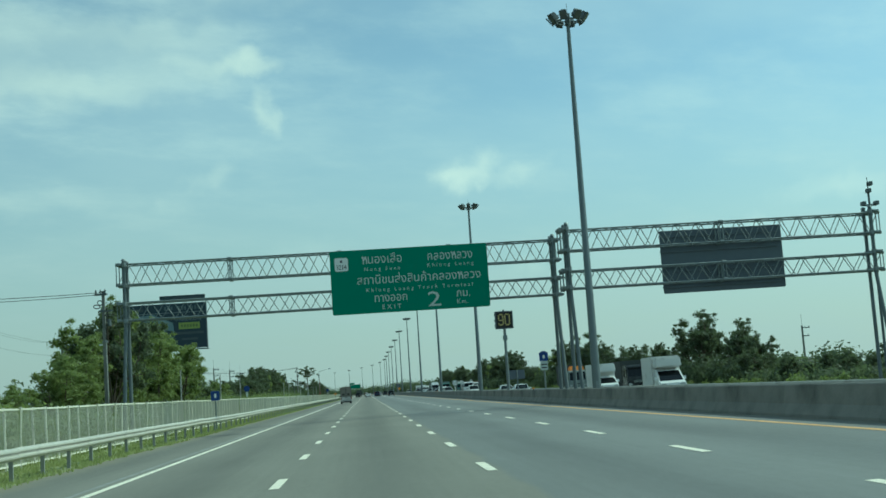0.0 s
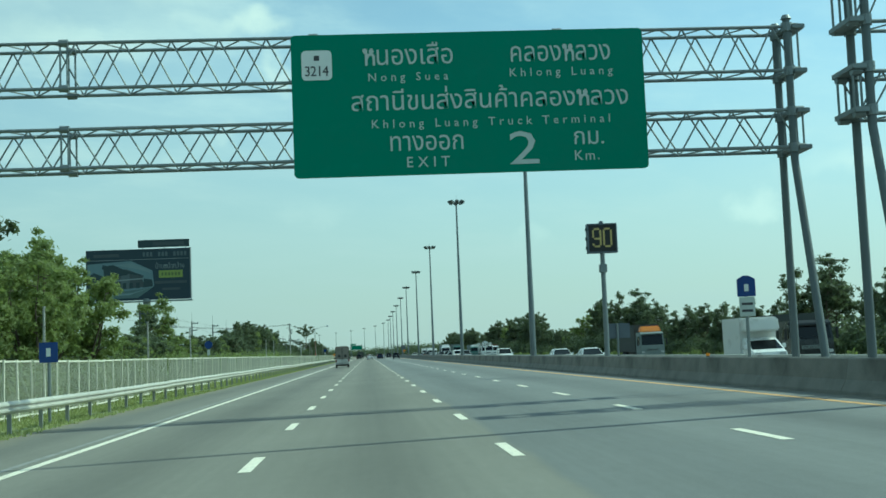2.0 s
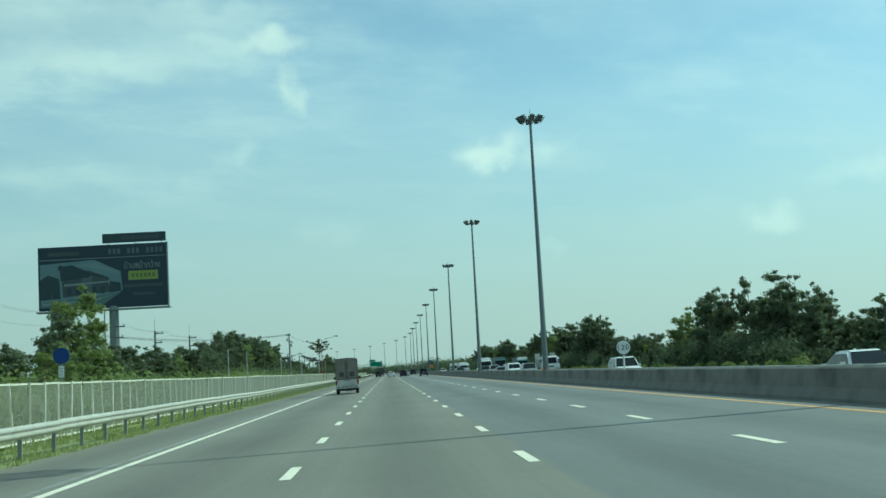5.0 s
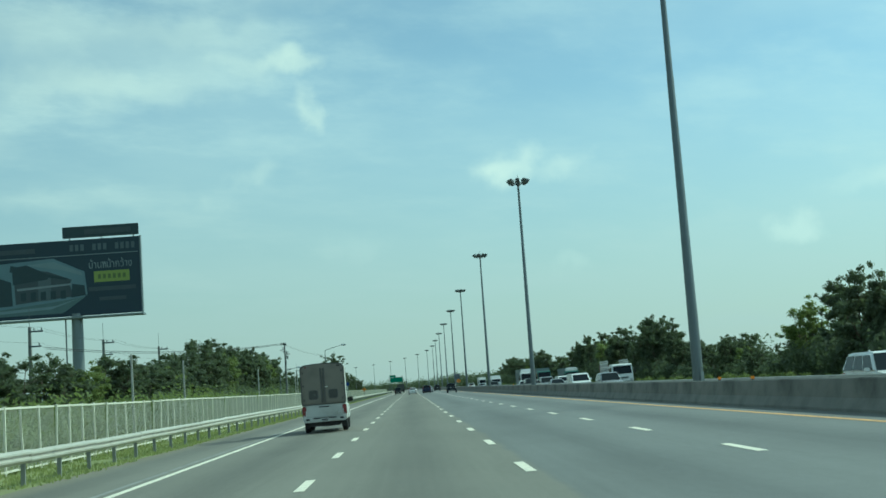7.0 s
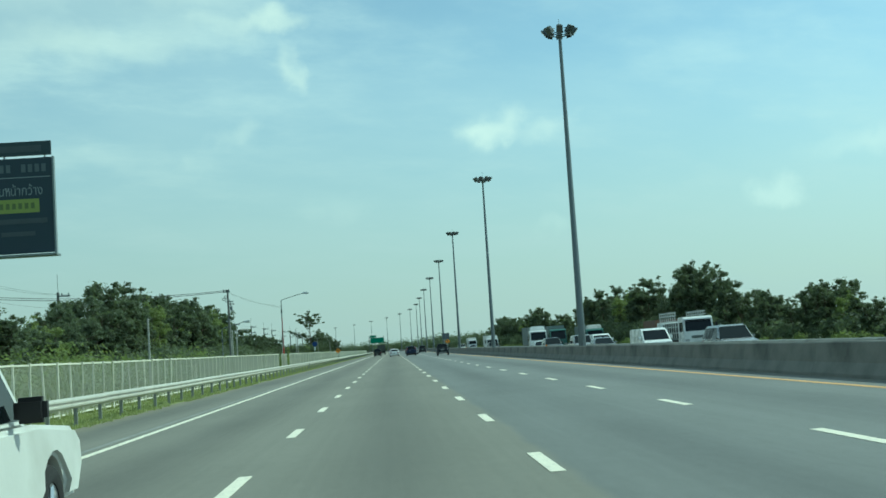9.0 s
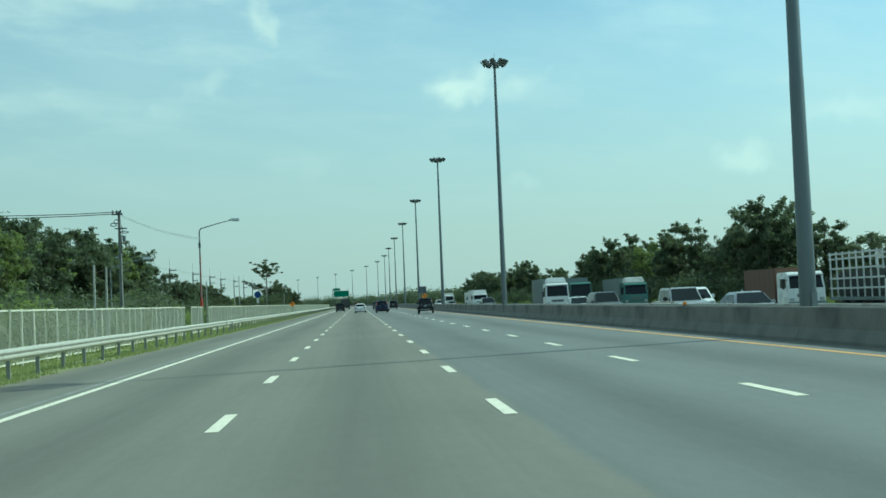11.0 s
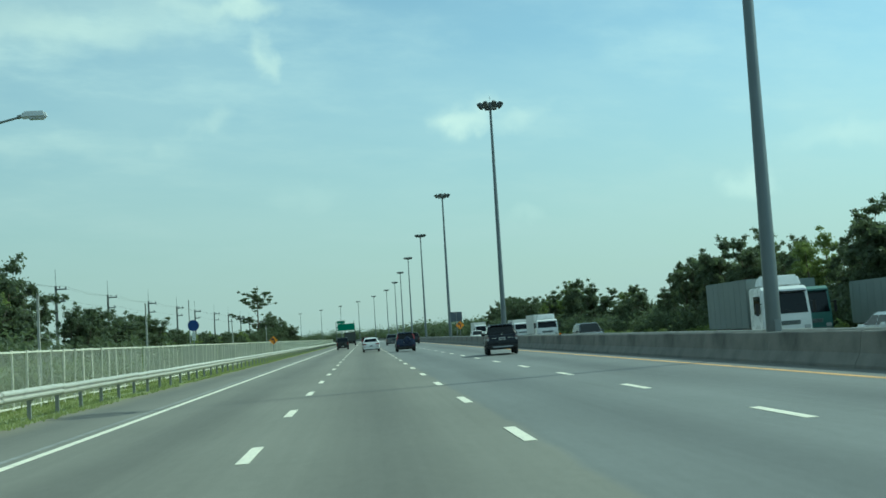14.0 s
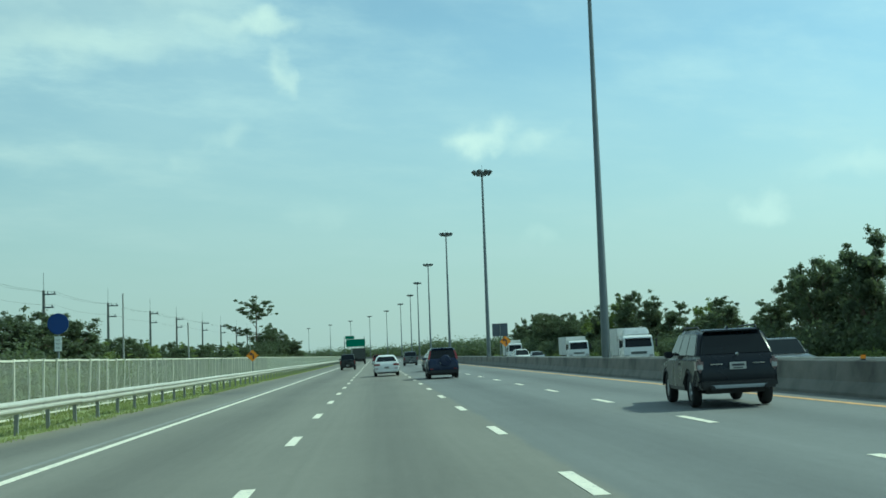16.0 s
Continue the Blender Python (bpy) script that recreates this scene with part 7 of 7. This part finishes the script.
def lorry(label, cab, cargo, L=10.0, H=3.6, cab_h=2.9, kind="box", visor=None):
    """A lorry: cab with windscreen, grille, lamps and mirrors, chassis with six wheels, and a load body (box, stake cage or open tipper)."""
    root = thing("lorry", label, "truck")
    w, hw = 2.4, 1.2
    yc = L / 2
    prof = [(yc - 1.95, 0.6), (yc - 0.05, 0.55), (yc, 0.95), (yc - 0.02, 1.55), (yc - 0.22, cab_h - 0.15), (yc - 0.4, cab_h), (yc - 1.9, cab_h), (yc - 1.95, cab_h - 0.1)]
    part("cab", prism(prof, lambda y, z: hw * (0.98 if z < 1.6 else 0.95), 0.06), cab, root, smooth=35)
    part("windscreen", panel([(hw * 0.86, yc - 0.02, 1.58), (-hw * 0.86, yc - 0.02, 1.58), (-hw * 0.82, yc - 0.18, cab_h - 0.32), (hw * 0.82, yc - 0.18, cab_h - 0.32)], 0.008), "glass", root)
    part("grille", box((-hw * 0.52, yc - 0.03, 1.02), (hw * 0.52, yc + 0.015, 1.24), 0.02), "cargo_grey", root)
    for z in (1.07, 1.13, 1.19):
        part("grille_bar", box((-hw * 0.48, yc + 0.01, z - 0.012), (hw * 0.48, yc + 0.022, z + 0.012)), "black", root)
    part("sun_visor", box((-hw * 0.84, yc - 0.24, cab_h - 0.30), (hw * 0.84, yc + 0.02, cab_h - 0.24), 0.015), "glass", root)
    for k in (-0.4, 0.35):
        part("wiper", tube((k, yc + 0.015, 1.60), (k + 0.45, yc - 0.05, 1.78), 0.014, n=5), "black", root)
    part("bumper", box((-hw * 0.98, yc - 0.25, 0.42), (hw * 0.98, yc + 0.06, 0.78), 0.05), "cargo_grey", root)
    if visor:
        part("wind_deflector", box((-hw * 0.85, yc - 1.5, cab_h - 0.02), (hw * 0.85, yc - 0.45, cab_h + 0.55), 0.1, (0.9, 0.6)), visor, root)
    for s in (-1, 1):
        part("head_lamp", box((s * hw * 0.78 - 0.16, yc - 0.05, 0.82), (s * hw * 0.78 + 0.16, yc + 0.03, 1.0), 0.03), "lamp_clear", root)
        part("side_window", box((s * hw * 0.955 - 0.02, yc - 1.25, 1.62), (s * hw * 0.955 + 0.035, yc - 0.35, cab_h - 0.4), 0.01), "glass", root)
        bm = box((s * (hw + 0.2) - 0.07, yc - 0.15, 1.55), (s * (hw + 0.2) + 0.07, yc - 0.05, 2.15), 0.02)
        add_tube(bm, (s * hw * 0.9, yc - 0.2, 2.1), (s * (hw + 0.2), yc - 0.1, 2.1), 0.02, n=6)
        part("mirror", bm, "black", root)
        for yy in (yc - 1.3, -L / 2 + 2.6, -L / 2 + 1.35):
            wheel(root, s * (hw - 0.17), yy, 0.48, 0.29, s)
    part("chassis", box((-0.45, -L / 2 + 0.2, 0.62), (0.45, yc - 1.9, 0.92)), "black", root)
    y0, y1 = -L / 2, yc - 2.15
    if kind == "box":
        part("cargo_box", box((-hw, y0, 0.95), (hw, y1, H), 0.04), cargo, root)
        n = int((y1 - y0) / 0.9)
        for s in (-1, 1):
            for k in range(n):
                yy = y0 + 0.4 + 0.9 * k
                part("rib", box((s * hw - 0.012, yy - 0.03, 1.0), (s * hw + 0.012, yy + 0.03, H - 0.05)), cargo, root)
    elif kind == "cage":
        part("load_floor", box((-hw, y0, 0.95), (hw, y1, 1.1), 0.02), "cargo_grey", root)
        for s in (-1, 1):
            for z in (1.5, 1.95, 2.4, 2.85, H - 0.1):
                part("cage_bar", box((s * (hw - 0.04) - 0.025, y0, z - 0.04), (s * (hw - 0.04) + 0.025, y1, z + 0.04)), cargo, root)
            for k in range(int((y1 - y0) / 0.75) + 1):
                yy = y0 + 0.05 + 0.74 * k
                part("cage_post", box((s * (hw - 0.08) - 0.03, yy - 0.03, 1.1), (s * (hw - 0.08) + 0.03, yy + 0.03, H)), cargo, root)
        part("load", box((-hw * 0.85, y0 + 0.3, 1.1), (hw * 0.85, y1 - 0.2, H * 0.72), 0.15), "cargo_dark", root)
    else:
        bm = box((-hw, y0, 0.95), (hw, y1, H * 0.8), 0.05)
        part("tipper_body", bm, cargo, root)
        part("load_cover", box((-hw * 0.92, y0 + 0.2, H * 0.8), (hw * 0.92, y1 - 0.2, H * 0.8 + 0.35), 0.15, (0.6, 0.85)), "cargo_dark", root)
    return root


def coach(label, body):
    root = thing("coach", label, "bus")
    hw, L, H = 1.25, 11.0, 3.4
    prof = [(-L / 2, 0.4), (L / 2 - 0.1, 0.4), (L / 2, 0.9), (L / 2 - 0.05, 1.6), (L / 2 - 0.35, H - 0.2), (L / 2 - 0.6, H), (-L / 2 + 0.2, H), (-L / 2, H - 0.2)]
    part("body", prism(prof, lambda y, z: hw * (1.0 if z < 2 else 0.97), 0.08), body, root, smooth=35)
    part("windscreen", panel([(hw * 0.9, L / 2 - 0.04, 1.35), (-hw * 0.9, L / 2 - 0.04, 1.35), (-hw * 0.87, L / 2 - 0.33, H - 0.35), (hw * 0.87, L / 2 - 0.33, H - 0.35)], 0.008), "glass", root)
    for s in (-1, 1):
        for k in range(7):
            yy = -L / 2 + 0.7 + 1.35 * k
            part("side_window", box((s * hw * 0.985 - 0.02, yy, 1.5), (s * hw * 0.985 + 0.015, yy + 1.2, 2.7), 0.01), "glass", root)
        for yy in (L / 2 - 2.2, -L / 2 + 2.6):
            wheel(root, s * (hw - 0.16), yy, 0.48, 0.28, s)
        part("head_lamp", box((s * 0.95 - 0.18, L / 2 - 0.08, 0.7), (s * 0.95 + 0.18, L / 2 + 0.0, 0.9), 0.03), "lamp_clear", root)
        part("mirror", pipe([(s * hw * 0.9, L / 2 - 0.3, H - 0.4), (s * (hw + 0.2), L / 2 + 0.15, H - 0.5), (s * (hw + 0.2), L / 2 + 0.15, H - 1.1)], 0.06, 6), "black", root)
    return root


def van(label, body, H=2.0, cargo=None):
    """A small van; with a raised load box behind the cab if asked."""
    root = thing("van", label, "van")
    hw, L = 0.88, 4.7
    yr, yf, r, ra = -1.35, 1.45, 0.33, 0.39
    hood = 1.9
    prof = [(-L / 2 + 0.05, 0.32)] + arc(yr, r, ra, 177, 3, 8) + arc(yf, r, ra, 177, 3, 8) + [(L / 2 - 0.05, 0.32), (L / 2, 0.6), (L / 2 - 0.1, 0.98), (hood, 1.1), (1.05, H - 0.1), (0.75, H), (-L / 2 + 0.15, H), (-L / 2, H - 0.15)]
    part("body", prism(prof, lambda y, z: hw * (1.0 if z < 1.1 else 1.0 - 0.10 * (z - 1.1)), 0.05), body, root, smooth=35)
    part("windscreen", panel([(hw * 0.88, hood - 0.03, 1.13), (-hw * 0.88, hood - 0.03, 1.13), (-hw * 0.80, 1.1, H - 0.14), (hw * 0.80, 1.1, H - 0.14)], 0.008), "glass", root)
    for s in (-1, 1):
        for yy in (yr, yf):
            wheel(root, s * (hw - 0.12), yy, r, 0.2, s)
        part("side_window", panel([(s * hw * 0.985, 0.45, 1.15), (s * hw * 0.985, 1.6, 1.15), (s * hw * 0.93, 1.05, H - 0.2), (s * hw * 0.93, 0.45, H - 0.2)][::s], 0.004, 0.003), "glass", root)
        part("head_lamp", box((s * 0.62 - 0.16, L / 2 - 0.15, 0.78), (s * 0.62 + 0.16, L / 2 - 0.01, 0.95), 0.03), "lamp_clear", root)
        part("mirror", box((s * (hw + 0.1) - 0.09, 1.45, 1.15), (s * (hw + 0.1) + 0.09, 1.55, 1.38), 0.03), body, root)
    part("grille", box((-0.45, L / 2 - 0.05, 0.62), (0.45, L / 2 + 0.01, 0.8), 0.02), "black", root)
    if cargo:
        part("cargo_box", box((-0.95, -L / 2 - 0.1, 0.75), (0.95, 0.55, 2.75), 0.04), cargo, root)
        part("overcab_box", box((-0.9, 0.55, 2.02), (0.9, 1.35, 2.7), 0.08, (0.95, 0.8)), cargo, root)
    return root


def stand(ob, x, y, zf, turn=0.0):
    """Sets a vehicle on its carriageway, leaning with the crossfall."""
    lean = math.degrees(math.atan(zf(x + 0.5) - zf(x - 0.5)))
    ob.matrix_basis = pose(x, y, zf(x) + 0.008, 0, -lean, turn)
    return ob


# the near carriageway
stand(pickup("dusty white pickup truck carrying a tall weathered canopy box", "pickup_white", canopy=True), -3.16, 195.0, road_z, 1.6)
stand(suv("dark blue-black compact SUV with roof rails and silver bumper guard", "car_black", 4.5, 1.74, 1.69, rails=True), 7.56, 359.0, road_z, -3.6)
stand(suv("navy blue SUV with a round spare wheel on its tailgate", "car_navy", 4.5, 1.76, 1.70, "pillar", False, True), 3.70, 400.8, road_z)
stand(sedan("white saloon car with dark rear window on the asphalt", "car_white"), 0.74, 417.3, road_z)
stand(sedan("silver saloon car beside the lane line", "car_silver"), 4.65, 429.0, road_z)
stand(pickup("dark pickup truck driving beside the edge line", "car_dark", cab_len=2.2), -3.1, 470.8, road_z)
stand(pickup("grey pickup truck on the asphalt far ahead", "car_grey", cab_len=2.2), 4.4, 485.0, road_z)
stand(suv("dark SUV far ahead on the carriageway", "car_dark"), 7.6, 478.0, road_z)
stand(lorry("dark lorry with a covered load far ahead", "car_dark", "cargo_dark", 9.0, 3.0, 2.5), -3.0, 566.0, road_z)
stand(suv("maroon hatchback car far ahead on the asphalt", "car_red", 4.2, 1.75, 1.6), 0.4, 540.0, road_z)

# the opposite carriageway, facing the camera
FAR = [
    (van("white van with a tall cargo box and overcab", "car_white", 1.9, "cargo_white"), 20.1, 79.8),
    (van("white small lorry with a cargo box", "car_white", 1.7, "cargo_white"), 20.1, 101.0),
    (lorry("dark grey box lorry on the opposite carriageway", "car_dark", "cargo_dark", 7.0, 2.98, 2.58), 23.7, 106.0),
    (sedan("white saloon car beside the median barrier", "car_white"), 16.7, 129.0),
    (lorry("lorry with an orange cab and a dark covered load", "cargo_grey", "cargo_dark", 9.5, 3.58, 2.83, visor="orange"), 27.3, 158.5),
    (sedan("pearl-white saloon car beyond the concrete barrier", "car_white"), 16.7, 143.0),
    (suv("white SUV beyond the concrete barrier", "car_white"), 16.7, 186.0),
    (suv("silver SUV beside the concrete barrier", "car_silver"), 16.7, 244.5),
    (van("white passenger van beside the concrete barrier", "car_white", 1.85), 16.7, 262.5),
    (sedan("silver saloon car beside the concrete barrier", "car_silver"), 16.7, 280.0),
    (pickup("silver pickup truck beside the concrete barrier", "car_silver", cab_len=2.2), 16.7, 290.6),
    (lorry("white-cabbed lorry with a brown container", "car_white", "cargo_brown", 8.0, 2.88, 2.58), 27.3, 305.0),
    (lorry("white lorry with a stake cage body", "car_white", "cargo_white", 8.0, 3.18, 2.68, "cage"), 23.7, 281.5),
    (suv("grey SUV beyond the concrete barrier", "car_grey"), 16.7, 309.5),
    (van("white people carrier beyond the concrete barrier", "car_white", 1.8), 20.1, 301.0),
    (sedan("white saloon car in front of a lorry", "car_white"), 16.7, 319.0),
    (sedan("white saloon car beyond the concrete barrier", "car_white"), 20.1, 336.5),
    (lorry("white lorry cab with a tall wind deflector and grey load", "car_white", "cargo_grey", 9.0, 3.38, 2.88, visor="car_white"), 20.1, 353.0),
    (lorry("green-cabbed lorry with a grey sheeted load", "green_cab", "cargo_grey", 10.0, 3.48, 2.98), 23.7, 360.0),
    (lorry("green lorry with a white board over its cab", "green_cab", "cargo_grey", 10.0, 3.18, 2.68, visor="cargo_white"), 27.3, 350.5),
    (suv("dark grey SUV with bright head lamps beside the barrier", "car_grey"), 16.7, 381.5),
    (lorry("white lorry cab with a wind deflector and white box", "car_white", "cargo_white", 8.0, 3.08, 2.48, visor="car_white"), 20.1, 427.5),
    (lorry("small white box lorry beyond the median", "car_white", "cargo_white", 7.5, 3.08, 2.58), 23.7, 475.5),
    (suv("white SUV far down the opposite carriageway", "car_white"), 16.7, 470.0),
    (sedan("silver saloon car far down the opposite carriageway", "car_silver"), 20.1, 482.0),
    (lorry("white box lorry far down the opposite carriageway", "car_white", "cargo_white", 9.0, 3.48, 2.88), 23.7, 540.0),
]
for ob, x, y in FAR:
    stand(ob, x, y, far_z, 180.0)
